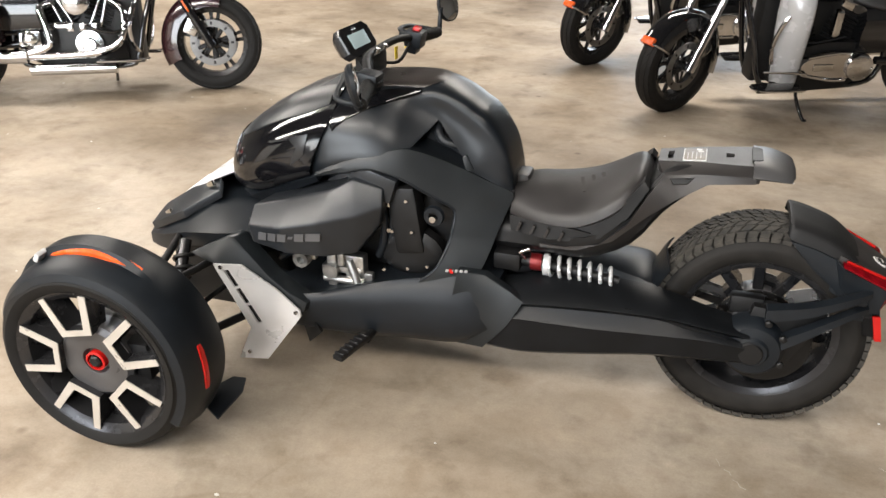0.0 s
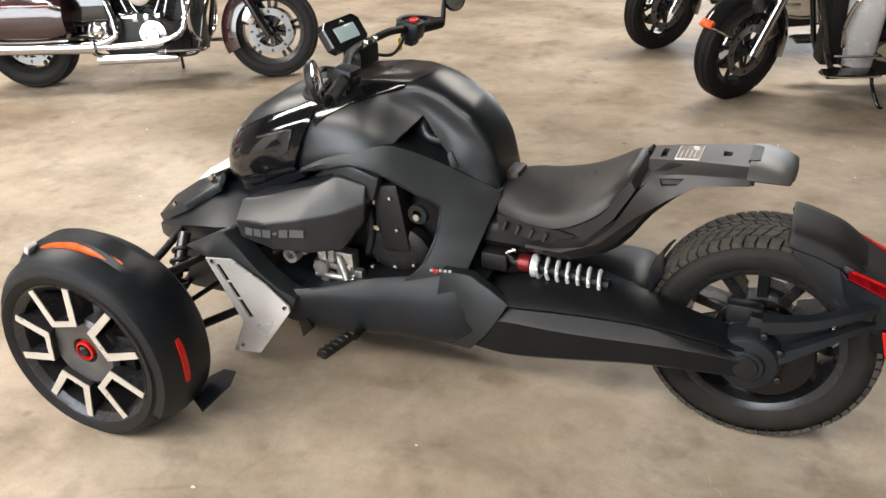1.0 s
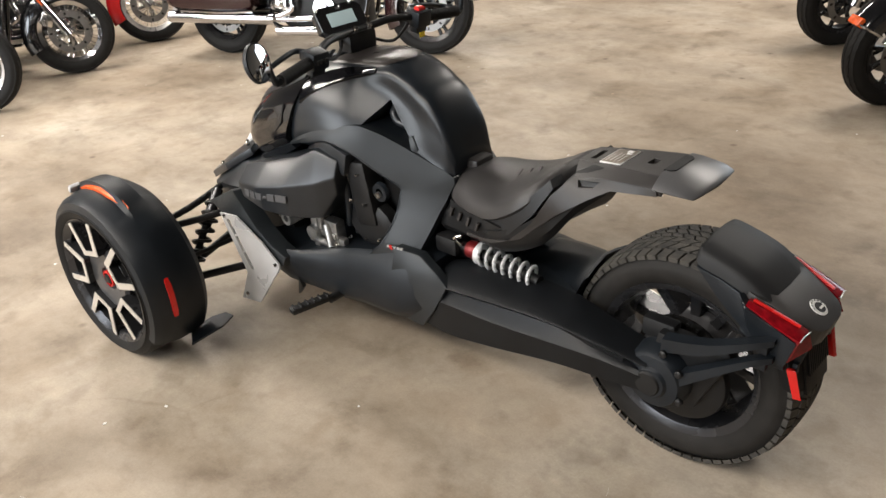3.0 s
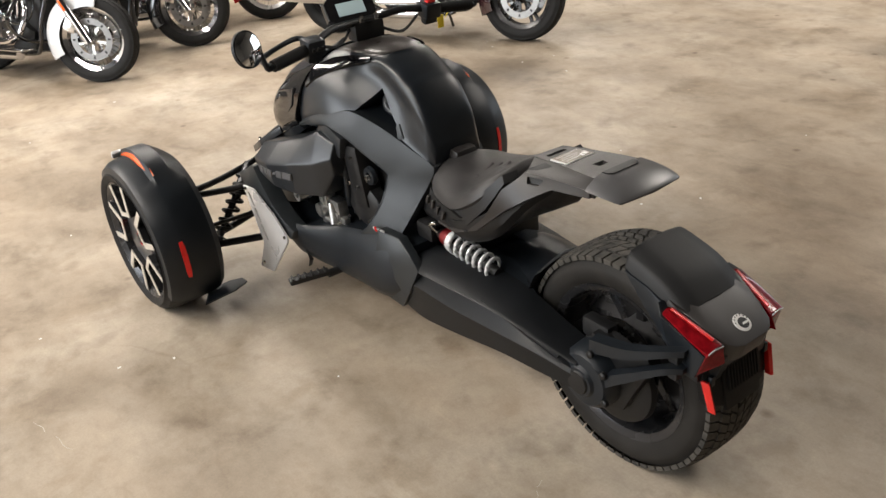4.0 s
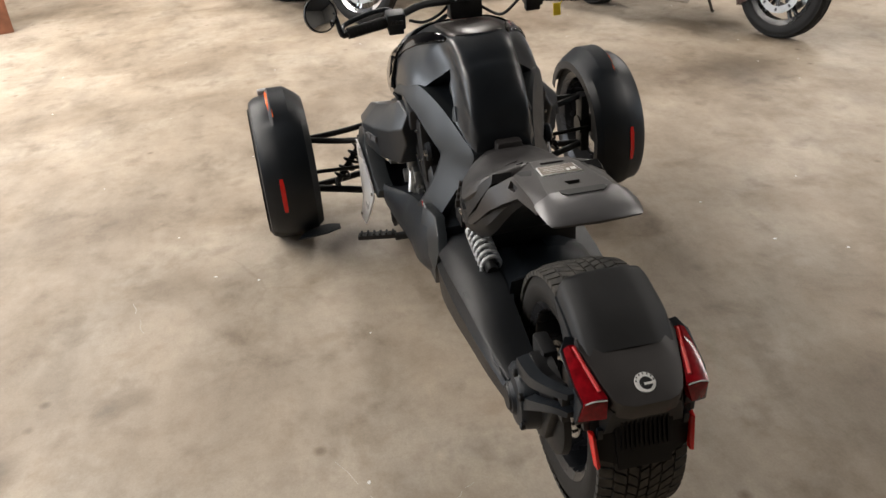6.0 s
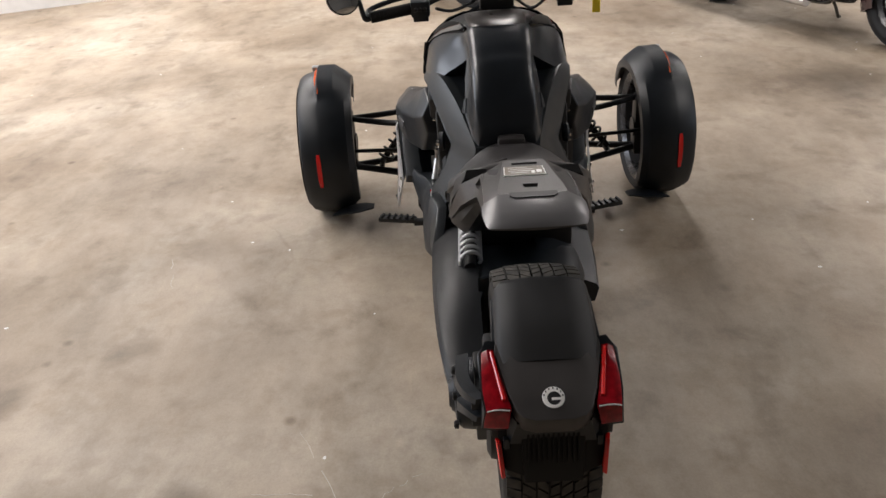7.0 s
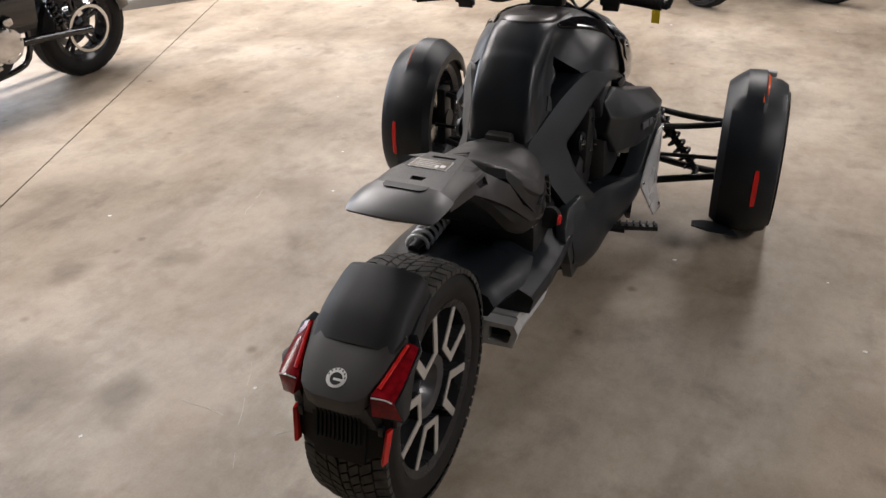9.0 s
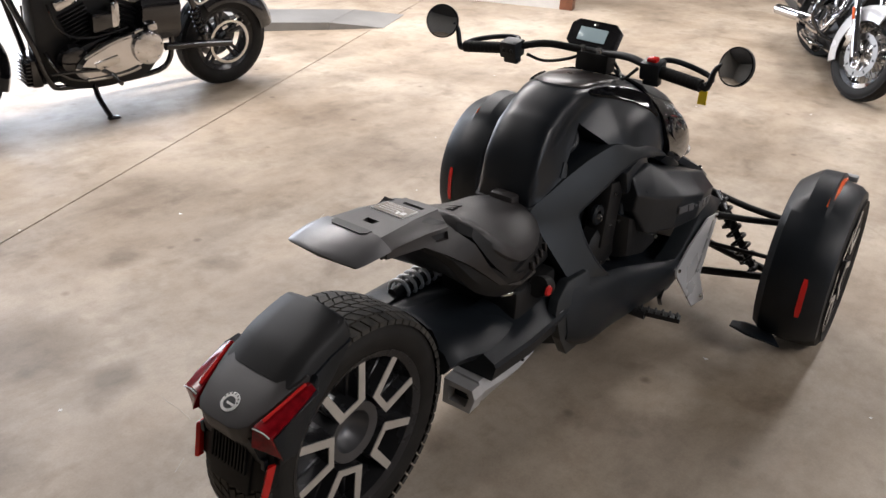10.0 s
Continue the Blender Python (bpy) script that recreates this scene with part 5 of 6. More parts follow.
part("outlet", block(1.290, 1.320, 0.122, 0.184, 0.220, 0.268, 0), DARK, ex)
ex.location.y -= 0.022
part("reservoir", rod((1.01, 0.17, 0.445), (1.06, 0.175, 0.465), 0.030, 18), DARK, trike)
part("reservoir_cap", lathe([(0, 0.0), (0.016, 0.0), (0.013, 0.006), (0, 0.007)], 18, None, (1.055, 0.204, 0.462)), RED, trike, "round red reflector")
part("rear_frame", block(0.93, 1.14, -0.10, 0.16, 0.30, 0.47, 0.02), DARK, trike)
part("right_link", tube([(1.08, 0.13, 0.45), (1.13, 0.14, 0.462), (1.17, 0.13, 0.47)], 0.007, 3), STEEL, trike)

# rear mudguard and tail lamps
def arc(a, r, half, drop):
    ca, sa = math.cos(radians(a)), math.sin(radians(a))
    ps = ((-half, r - drop), (-half * 0.96, r - 0.014), (-half * 0.86, r - 0.001), (-half * 0.45, r + 0.005), (0, r + 0.007), (half * 0.45, r + 0.005), (half * 0.86, r - 0.001), (half * 0.96, r - 0.014), (half, r - drop), (half * 0.95, r - drop - 0.003), (half * 0.84, r - 0.012), (0, r - 0.004), (-half * 0.84, r - 0.012), (-half * 0.95, r - drop - 0.003))
    return [(RX + q * ca, y, 0.302 + q * sa) for y, q in ps]


guard = part("rear_mudguard", skin([arc(84, 0.338, 0.092, 0.026), arc(82, 0.338, 0.102, 0.036), arc(74, 0.336, 0.104, 0.042), arc(62, 0.337, 0.106, 0.044), arc(50, 0.333, 0.106, 0.036)], 4, 1), GUARDP, trike, "matte black rear mudguard", 45)
half = [(1.866, 0.040, 0.5785), (1.862, 0.074, 0.578), (1.846, 0.096, 0.578), (1.850, 0.106, 0.573), (1.874, 0.106, 0.566), (1.950, 0.088, 0.525), (1.986, 0.074, 0.506), (1.999, 0.060, 0.499), (2.006, 0.036, 0.496)]
top = half + [(x, -y, z) for x, y, z in reversed(half)]
plate_ = part("tail_plate_panel", prism([(x, y, z + (0.003 if abs(y) < 0.09 and x > 1.87 else 0)) for x, y, z in top], [(x - 0.012, y * 1.03, z - 0.040) for x, y, z in top], 0.005), TAILP, trike, "brown-grey rear panel with a round badge", 30)
bm = skin([[(1.84, -0.09, 0.55), (1.84, 0.09, 0.55), (1.84, 0.11, 0.47), (1.84, -0.11, 0.47)], [(1.935, -0.100, 0.505), (1.935, 0.100, 0.505), (1.93, 0.112, 0.42), (1.93, -0.112, 0.42)], [(1.985, -0.072, 0.475), (1.985, 0.072, 0.475), (1.97, 0.088, 0.41), (1.97, -0.088, 0.41)]], 1, 1)
part("tail_body", bm, MATTE, trike, "", 30)
tilt = pose(1.966, 0, 0.5205, 0, 28.5, 0)
up = pose(0, 0, 0, 90)
badge = part("badge", moved(lathe([(0, -0.001), (0.022, -0.001), (0.022, 0.002), (0.021, 0.003), (0, 0.003)], 32), tilt @ up), WHITE, plate_, "round white and black badge")
part("badge_centre", moved(lathe([(0, 0.0028), (0.0135, 0.0028), (0.0135, 0.0042), (0, 0.0042)], 24), tilt @ up @ pose(0.0022, 0, -0.001)), DARK, badge)
bm = block(-0.0025, 0.0025, -0.008, 0.012, 0.004, 0.0052, 0, None, pose(0.004, 0.004, 0))
part("badge_mark", moved(bm, tilt), WHITE, badge)
bm = bmesh.new()
for k in range(7):
    a = radians(100 + 26 * k)
    block(-0.002, 0.002, -0.0012, 0.0012, 0.0028, 0.0038, 0, bm, pose(0.0186 * math.cos(a), 0.0186 * math.sin(a), 0))
part("badge_ticks", moved(bm, tilt), DARK, badge)
for s in (-1, 1):
    secs = [[(x, s * y, z) for x, y, z in ((x0, yi, zi), (x0, (yi + yo) / 2, (zi + zo) / 2 + 0.004), (x0, yo, zo), (x0 - 0.004, yo - 0.001, zo - 0.012), (x0 - 0.004, yi, zi - 0.014))] for x0, yi, yo, zi, zo in ((1.858, 0.110, 0.134, 0.562, 0.556), (1.900, 0.102, 0.136, 0.546, 0.540), (1.940, 0.093, 0.136, 0.529, 0.522), (1.980, 0.083, 0.131, 0.511, 0.506))]
    lamp = part("tail_lamp", skin(secs, 2, 1), LENS, trike, "faceted dark red tail lamp", 25)
    bm = tube([(1.866, s * 0.114, 0.5630), (1.917, s * 0.105, 0.5420), (1.966, s * 0.096, 0.5210)], 0.0040, 3, 6)
    part("light_guide", bm, RED, lamp, "bright red light guide")
    f = [(1.983, s * 0.083, 0.508), (1.979, s * 0.132, 0.503), (1.961, s * 0.139, 0.446), (1.996, s * 0.090, 0.472)]
    part("lower_lens", prism(f, [(x - 0.045, y - s * 0.004, z - 0.004) for x, y, z in f], 0.003), LENS, lamp, "dark red lower lens")
    part("lens_edge", tube([(1.985, s * 0.086, 0.5095), (1.982, s * 0.112, 0.5100), (1.981, s * 0.130, 0.5055)], 0.0016, 3, 6), CLEAR, lamp)
    f = [(1.836, s * 0.124, 0.572), (1.860, s * 0.140, 0.553), (1.945, s * 0.141, 0.517), (1.975, s * 0.135, 0.500), (1.958, s * 0.143, 0.440), (1.915, s * 0.134, 0.425), (1.860, s * 0.124, 0.492)]
    part("lamp_case", prism(f, [(x, s * 0.094, z - 0.006) for x, y, z in f], 0.003), MATTE, lamp, "black lamp casing")
    # side wing between the mudguard's edge, the lamp and the two arms
    f = [(1.722, s * 0.108, 0.598), (1.790, s * 0.109, 0.582), (1.846, s * 0.112, 0.560), (1.880, s * 0.118, 0.530), (1.950, s * 0.126, 0.480), (1.952, s * 0.122, 0.410), (1.902, s * 0.118, 0.412), (1.850, s * 0.114, 0.475), (1.786, s * 0.110, 0.528)]
    part("mudguard_wing", prism(f, [(x, s * 0.092, z) for x, y, z in f], 0.004), MATTE, guard, "matte black mudguard side wing")
    part("rear_reflector", prism([(1.955, s * 0.116, 0.415), (1.976, s * 0.112, 0.415), (1.994, s * 0.106, 0.338), (1.976, s * 0.109, 0.338)], [(1.955, s * 0.106, 0.415), (1.970, s * 0.104, 0.415), (1.990, s * 0.098, 0.338), (1.974, s * 0.098, 0.338)], 0.002), REFL, trike, "red upright rear reflector")
bm = prism([(1.968, -0.066, 0.458), (1.968, 0.066, 0.458), (1.992, 0.060, 0.322), (1.992, -0.060, 0.322)], [(1.93, -0.066, 0.458), (1.93, 0.066, 0.458), (1.952, 0.060, 0.322), (1.952, -0.060, 0.322)], 0.004)
for s in (-1, 1):
    prism([(1.962, s * 0.062, 0.455), (1.952, s * 0.112, 0.450), (1.972, s * 0.106, 0.348), (1.985, s * 0.060, 0.334)], [(1.930, s * 0.062, 0.455), (1.925, s * 0.108, 0.450), (1.945, s * 0.102, 0.348), (1.955, s * 0.060, 0.334)], 0.003, bm)
carrier = part("plate_carrier", bm, CARRIERP, trike, "black plate carrier under the tail")
for k in range(11):
    y = -0.050 + 0.010 * k
    part("carrier_rib", prism([(1.974, y - 0.0022, 0.452), (1.974, y + 0.0022, 0.452), (1.990, y + 0.0022, 0.372), (1.990, y - 0.0022, 0.372)], [(1.963, y - 0.0022, 0.452), (1.963, y + 0.0022, 0.452), (1.978, y + 0.0022, 0.372), (1.978, y - 0.0022, 0.372)]), CARRIERP, carrier)
for s in (-1, 1):
    part("carrier_clip", block(1.962, 1.974, s * 0.094 - 0.006, s * 0.094 + 0.006, 0.40, 0.425, 0.002), MATTE, carrier)
for bz in (0.30, 0.385):
    part("side_lug", block(1.90, 1.925, -0.160, -0.140, 0.42 + (bz - 0.30) * 0.5, 0.45 + (bz - 0.30) * 0.5, 0.003), MATTE, trike)

# handlebar
BL, BR = Vector((0.652, -0.400, 0.952)), Vector((0.603, 0.360, 0.970))
bar = part("handlebar", tube([BL, (0.62, -0.27, 0.965), (0.57, -0.16, 0.990), (0.535, -0.06, 0.985), (0.530, 0.02, 0.985), (0.555, 0.12, 0.995), (0.585, 0.23, 0.980), BR], 0.0115, 5, 12), DARK, trike, "black handlebar with mirrors at its ends")
for s, end, into in ((-1, BL, Vector((-0.032, 0.13, 0.013))), (1, BR, Vector((-0.018, -0.13, 0.010)))):
    grip = part("grip", rod(end, end + into, 0.0175, 18), RUBBER, bar, "black rubber grip")
    bm = bmesh.new()
    for k in range(9):
        c = end + into * (0.1 + 0.1 * k)
        rod(c, c + into * 0.04, 0.0185, 14, bm)
    part("grip_ribs", bm, RUBBER, grip)
    sw = end + into * 1.18
    bm = block(-0.028, 0.028, -0.030, 0.030, -0.026, 0.026, 0.009, None, pose(sw.x, sw.y, sw.z, 0, 10, 0))
    block(-0.05, -0.02, -0.018, 0.018, -0.012, 0.012, 0.004, bm, pose(sw.x, sw.y, sw.z, 0, 10, 0))
    block(-0.014, 0.014, -0.024, 0.024, -0.045, -0.02, 0.004, bm, pose(sw.x, sw.y, sw.z, 0, 10, 0))
    part("switch_box", bm, MATTE, bar, "black switch housing")
    if s > 0:
        part("stop_switch", block(-0.012, 0.012, -0.015, 0.015, 0.022, 0.036, 0.005, None, pose(sw.x, sw.y, sw.z, 0, 14, 0)), RED, bar, "red stop switch")
    else:
        bm = bmesh.new()
        for k in range(3):
            block(0.024, 0.032, -0.018 + 0.014 * k, -0.008 + 0.014 * k, -0.006, 0.008, 0.002, bm, pose(sw.x, sw.y, sw.z, 0, 10, 0), 1)
        part("switch", bm, DARK, bar)
    # lever guard ahead of the grip
    e2 = end + Vector((-0.065, 0, 0.012))
    bm = tube([sw + Vector((-0.03, 0, 0.014)), sw + Vector((-0.058, s * 0.02, 0.020)), (sw + e2) / 2 + Vector((-0.03, 0, 0.018)), e2, end + Vector((-0.02, s * 0.012, 0.004)), end], 0.008, 4)
    part("lever_guard", bm, MATTE, bar, "black bar-end lever guard")
    # bar-end mirror
    mc = Vector((0.674, -0.476, 1.022)) if s < 0 else Vector((0.612, 0.447, 1.040))
    foot = end + Vector((0.0, s * 0.018, -0.002))
    part("mirror_arm", tube([end, foot, foot + Vector((0.0, s * 0.012, 0.05)), Vector((mc.x - 0.012, mc.y - s * 0.036, mc.z))], 0.010, 4, 10, None, 0.006), MATTE, bar)
    aim = look(mc, mc + (Vector((0.86, 0.36, 0.20)) if s < 0 else Vector((0.93, -0.30, 0.24))))
    m = aim @ pose(0, 0, 0, 90)
    glass = part("mirror", moved(lathe([(0, -0.001), (0.044, -0.001), (0.050, 0.001), (0.052, -0.004), (0.052, 0.006), (0.044, 0.014), (0.02, 0.019), (0, 0.020)][::1], 36), m), MATTE, bar, "round bar-end mirror")
    part("mirror_glass", moved(lathe([(0, -0.0100), (0.012, -0.0097), (0.024, -0.0086), (0.036, -0.0069), (0.048, -0.0045), (0.048, -0.003), (0, -0.003)], 36), m), MIRROR, glass)
part("riser", block(0.49, 0.55, -0.06, 0.05, 0.925, 0.985, 0.012), DARK, bar)
for y in (-0.035, 0.02):
    part("riser_bolt", rod((0.55, y, 0.99), (0.556, y, 1.002), 0.008, 10), STEEL, bar)
part("brake_cable", tube([(0.58, 0.16, 0.975), (0.56, 0.11, 0.93), (0.51, 0.07, 0.94), (0.49, 0.03, 0.97)], 0.005, 5, 8), DARK, bar)
part("clutch_cable", tube([(0.60, -0.20, 0.955), (0.58, -0.15, 0.94), (0.54, -0.09, 0.95), (0.50, -0.05, 0.97)], 0.005, 5, 8), DARK, bar)
face = pose(0.492, -0.036, 1.022, 0, 58, -4)
bm = skin([[(0.045 * q * cx, 0.086 * q * cy, z) for cx, cy in ((1, 0.75), (0.62, 1), (-0.62, 1), (-1, 0.75), (-1, -0.75), (-0.62, -1), (0.62, -1), (1, -0.75))] for q, z in ((0.72, -0.040), (0.98, -0.022), (1.0, 0.0), (0.97, 0.006))], 1, 1)
dash = part("display", moved(bm, face), SCREEN, trike, "black handlebar display", 30)
part("screen", moved(block(-0.020, 0.022, -0.048, 0.048, 0.0055, 0.0085, 0.001), face), LCD, dash, "lit rectangular screen")
part("display_button", moved(block(-0.036, -0.028, -0.008, 0.008, 0.005, 0.008, 0.002), face), STEEL, dash)
part("display_neck", rod((0.478, -0.02, 1.005), (0.515, -0.01, 0.965), 0.016, 12), DARK, dash)
part("tag_cord", rod((0.535, 0.330, 0.965), (0.500, 0.325, 0.918), 0.0015, 6), YELLOW, trike)
bm = block(0.470, 0.4725, 0.312, 0.338, 0.880, 0.922, 0.0008, None, None, 1)
part("price_tag", bm, YELLOW, trike, "small yellow hang tag")


# ---- the motorcycles standing round it ----
PAINT_BLACK = mat("black_paint", (0.008, 0.008, 0.009), 0.12, vary=0.1, bump=0.0, coat=0.7, rough_vary=0.05)
PAINT_SILVER = mat("silver_paint", (0.56, 0.57, 0.59), 0.25, metal=0.12, vary=0.04, bump=0.0, coat=0.6)
PAINT_RED = mat("red_paint", (0.42, 0.012, 0.012), 0.18, vary=0.08, bump=0.0, coat=0.7)
PAINT_MAROON = mat("dark_maroon_paint", (0.030, 0.010, 0.012), 0.16, vary=0.1, bump=0.0, coat=0.7)
LEATHER = mat("black_seat_leather", (0.018, 0.017, 0.017), 0.5, vary=0.2, grain=300, bump=0.2)
BIKERIM = mat("black_wheel_paint", (0.018, 0.018, 0.019), 0.24, metal=0.2, vary=0.12, bump=0.0)
DISC = mat("brake_disc_steel", (0.22, 0.215, 0.21), 0.36, metal=0.9, vary=0.1, bump=0.02)
WHITEWHEEL = mat("pale_alloy_wheel", (0.62, 0.62, 0.61), 0.28, metal=0.5, vary=0.08, bump=0.02)


def strip(r, w, a0, a1, lip, n=14, thick=0.006):
    """A curved mudguard about the origin, in the x-z plane; angles in degrees, 0 ahead, 90 up."""
    ring = []
    for i in range(n + 1):
        a = radians(a0 + (a1 - a0) * i / n)
        ps = [(-w, r - lip), (-w * 0.92, r - lip * 0.3), (-w * 0.6, r + 0.004), (0, r + 0.012), (w * 0.6, r + 0.004), (w * 0.92, r - lip * 0.3), (w, r - lip), (w - thick, r - lip), (w * 0.6, r - thick), (0, r + 0.012 - thick), (-w * 0.6, r - thick), (-w + thick, r - lip)]
        ring.append([(q * math.cos(a), y, q * math.sin(a)) for y, q in ps])
    return skin(ring, 1, 1)


def bike_wheel(bike, m, r, w, rim_r, kind, name, disc_side, metal):
    rim = part(name, moved(lathe([(rim_r - 0.03, -w * 0.30), (rim_r, -w * 0.40), (rim_r + 0.010, -w * 0.44), (rim_r + 0.008, -w * 0.36), (rim_r - 0.012, -w * 0.2), (rim_r - 0.014, w * 0.2), (rim_r + 0.008, w * 0.36), (rim_r + 0.010, w * 0.44), (rim_r, w * 0.40), (rim_r - 0.03, w * 0.30)], 48), m), metal, bike)
    part("tyre", moved(lathe(tyre_profile(r, w, rim_r), 56), m), RUBBER, rim, "black road tyre")
    rows = [(s * 0.012, s * w * 0.26, 0.7, 0.0 if s > 0 else 0.5, 0.0) for s in (1, -1)] + [(s * w * 0.29, s * w * 0.45, 0.6, 0.5 if s > 0 else 0.0, 0.006) for s in (1, -1)]
    tagged(part("tread", moved(tread(r, w, 34, rows, 0.002), m), RUBBER, rim), kind="stuff")
    part("hub", moved(lathe([(0, -0.075), (0.022, -0.075), (0.026, -0.05), (0.045, -0.04), (0.045, 0.04), (0.026, 0.05), (0.022, 0.075), (0, 0.075)], 24), m), STEEL if kind == "wire" else metal, rim)
    if kind == "wire":
        bm = bmesh.new()
        for k in range(40):
            a = 2 * math.pi * k / 40
            b = a + (0.35 if k % 2 else -0.35)
            y = 0.035 if k % 4 < 2 else -0.035
            rod((0.04 * math.cos(b), y, 0.04 * math.sin(b)), ((rim_r - 0.012) * math.cos(a), 0, (rim_r - 0.012) * math.sin(a)), 0.0024, 5, bm)
        tagged(part("wire_spokes", moved(bm, m), CHROME, rim, "thin chrome wire spokes"), kind="stuff")
    else:
        n = 9 if kind == "mag" else 5
        for k in range(n):
            a = 2 * math.pi * k / n + 0.2
            for da in ((0.0,) if kind == "mag" else (-0.13, 0.13)):
                q = Matrix.Rotation(-a - da, 4, "Y")
                part("spoke", moved(block(0.035, rim_r - 0.01, -0.012, 0.012, -0.011, 0.011, 0.004, None, q, 1), m), metal, rim)
    for s in disc_side:
        d = part("brake_disc", moved(lathe([(0.104, s * 0.062), (0.148, s * 0.062), (0.148, s * 0.067), (0.104, s * 0.067)], 40), m), DISC, rim, "steel brake disc")
        for k in range(8):
            q = Matrix.Rotation(2 * math.pi * k / 8, 4, "Y")
            part("disc_slot", moved(block(0.116, 0.136, s * 0.0675, s * 0.069, -0.007, 0.007, 0, None, q), m), DARK, d)
        for k in range(5):
            q = Matrix.Rotation(2 * math.pi * k / 5 + 0.3, 4, "Y")
            part("disc_carrier", moved(block(0.03, 0.110, s * 0.060 - 0.003, s * 0.060 + 0.003, -0.011, 0.011, 0.002, None, q, 1), m), STEEL if kind == "wire" else metal, d)
    return rim


def motorcycle(label, front, heading, steer=0, paint=PAINT_BLACK, fender=None, wheel="cast", wheel_metal=None, bags=False, lowers=None, rf=0.315, lamp=False, group="parked motorcycles", lean=7, bright=CHROME, rear_metal=None, boards=True):
    L, rr = 1.63, 0.304
    h = radians(heading)
    mid = Vector((front[0], front[1], 0)) - Vector((math.cos(h), math.sin(h), 0)) * L / 2
    bike = empty("parked_motorcycle", label, "motorcycle", group)
    fender = fender or paint
    wheel_metal = wheel_metal or BIKERIM
    F, R_ = pose(L / 2, 0, rf, 0, 0, 0), pose(-L / 2, 0, rr)
    S = pose(L / 2, 0, 0, 0, 0, steer) @ pose(-L / 2, 0, 0)
    bike_wheel(bike, S @ F, rf, 0.115, rf - 0.085, wheel, "front_wheel", (1, -1), wheel_metal)
    bike_wheel(bike, R_, rr, 0.160, rr - 0.10, "cast" if wheel != "wire" else "mag", "rear_wheel", (-1,), rear_metal or wheel_metal)
    # fork and front mudguard
    for s in (1, -1):
        low = Vector((L / 2, s * 0.105, rf - 0.02))
        knee, top = low + Vector((-0.16, 0, 0.30)), low + Vector((-0.36, 0, 0.68))
        leg = part("fork_leg", moved(rod(low, knee, 0.030, 16), S), bright if lowers or wheel == "wire" else PAINT_BLACK, bike, "fork slider")
        part("fork_tube", moved(rod(knee, top, 0.022, 14), S), bright, leg)
        part("caliper", moved(block(-0.055, 0.03, -0.02, 0.02, -0.05, 0.05, 0.012, None, pose(L / 2 - 0.11, s * 0.088, rf + 0.10, 0, 25, 0)), S), DARK if bright is not CHROME else STEEL, leg)
        if not lamp:
            part("fork_reflector", moved(block(-0.006, 0.006, -0.006, 0.006, -0.04, 0.04, 0.002, None, pose(L / 2 - 0.14, s * 0.138, rf + 0.24, 0, -28, 0)), S), ORANGE, leg, "amber fork reflector")
    guard = part("front_mudguard", moved(strip(rf + 0.022, 0.082, 34 if lamp else 75, 200 if lamp else 205, 0.10), S @ F), fender, bike, "deep front mudguard", 50)
    if lamp:
        part("mudguard_trim", moved(tube([(q * math.cos(radians(34)), y, q * math.sin(radians(34))) for y, q in ((-0.085, rf - 0.08), (-0.08, rf - 0.01), (-0.04, rf + 0.034), (0, rf + 0.04), (0.04, rf + 0.034), (0.08, rf - 0.01), (0.085, rf - 0.08))], 0.008, 3, 8), S @ F), CHROME, guard, "chrome mudguard edge")
        part("mudguard_lamp", moved(block(-0.02, 0.025, -0.045, 0.045, -0.018, 0.018, 0.010, None, pose((rf + 0.03) * math.cos(radians(36)), 0, (rf + 0.03) * math.sin(radians(36)), 0, 54, 0)), S @ F), ORANGE, guard, "amber mudguard lamp")
    # engine
    case = part("crankcase", skin([[(x, y, z) for y, z in ((-w, t), (w, t), (w + 0.02, (t + b) / 2), (w, b), (-w, b), (-w - 0.02, (t + b) / 2))] for x, w, t, b in ((-0.30, 0.10, 0.40, 0.24), (-0.20, 0.14, 0.46, 0.19), (0.02, 0.15, 0.46, 0.17), (0.20, 0.14, 0.40, 0.18), (0.28, 0.09, 0.34, 0.22))], 2, 1), DARK, bike, "v-twin crankcase", 30)
    for lean_, cx in ((22, 0.10), (-24, -0.06)):
        m = pose(cx, 0, 0.44, 0, lean_, 0)
        barrel = part("cylinder", moved(block(-0.055, 0.055, -0.07, 0.07, 0.0, 0.24, 0.02), m), DARK, bike)
        for k in range(8):
            part("fin", moved(block(-0.082, 0.082, -0.098, 0.098, 0.02 + 0.022 * k, 0.030 + 0.022 * k, 0.004, None, None, 1), m), DARK, barrel)
        part("rocker_cover", moved(block(-0.075, 0.075, -0.09, 0.09, 0.205, 0.27, 0.022), m), CHROME, barrel, "chrome rocker cover")
        part("pushrod_tube", moved(join(rod((0.035, -0.105, -0.03), (0.02, -0.105, 0.21), 0.011, 10), rod((-0.03, -0.105, -0.03), (-0.015, -0.105, 0.21), 0.011, 10)), m), CHROME, barrel)
    part("air_cleaner", lathe([(0, -0.215), (0.06, -0.215), (0.085, -0.205), (0.09, -0.17), (0.07, -0.12), (0, -0.12)], 32, None, (0.02, 0, 0.60)), CHROME, bike, "round chrome air cleaner")
    part("timing_cover", lathe([(0, -0.195), (0.035, -0.195), (0.045, -0.185), (0.085, -0.182), (0.092, -0.165), (0, -0.15)], 32, None, (0.07, 0, 0.33)), CHROME, case, "round chrome timing cover")
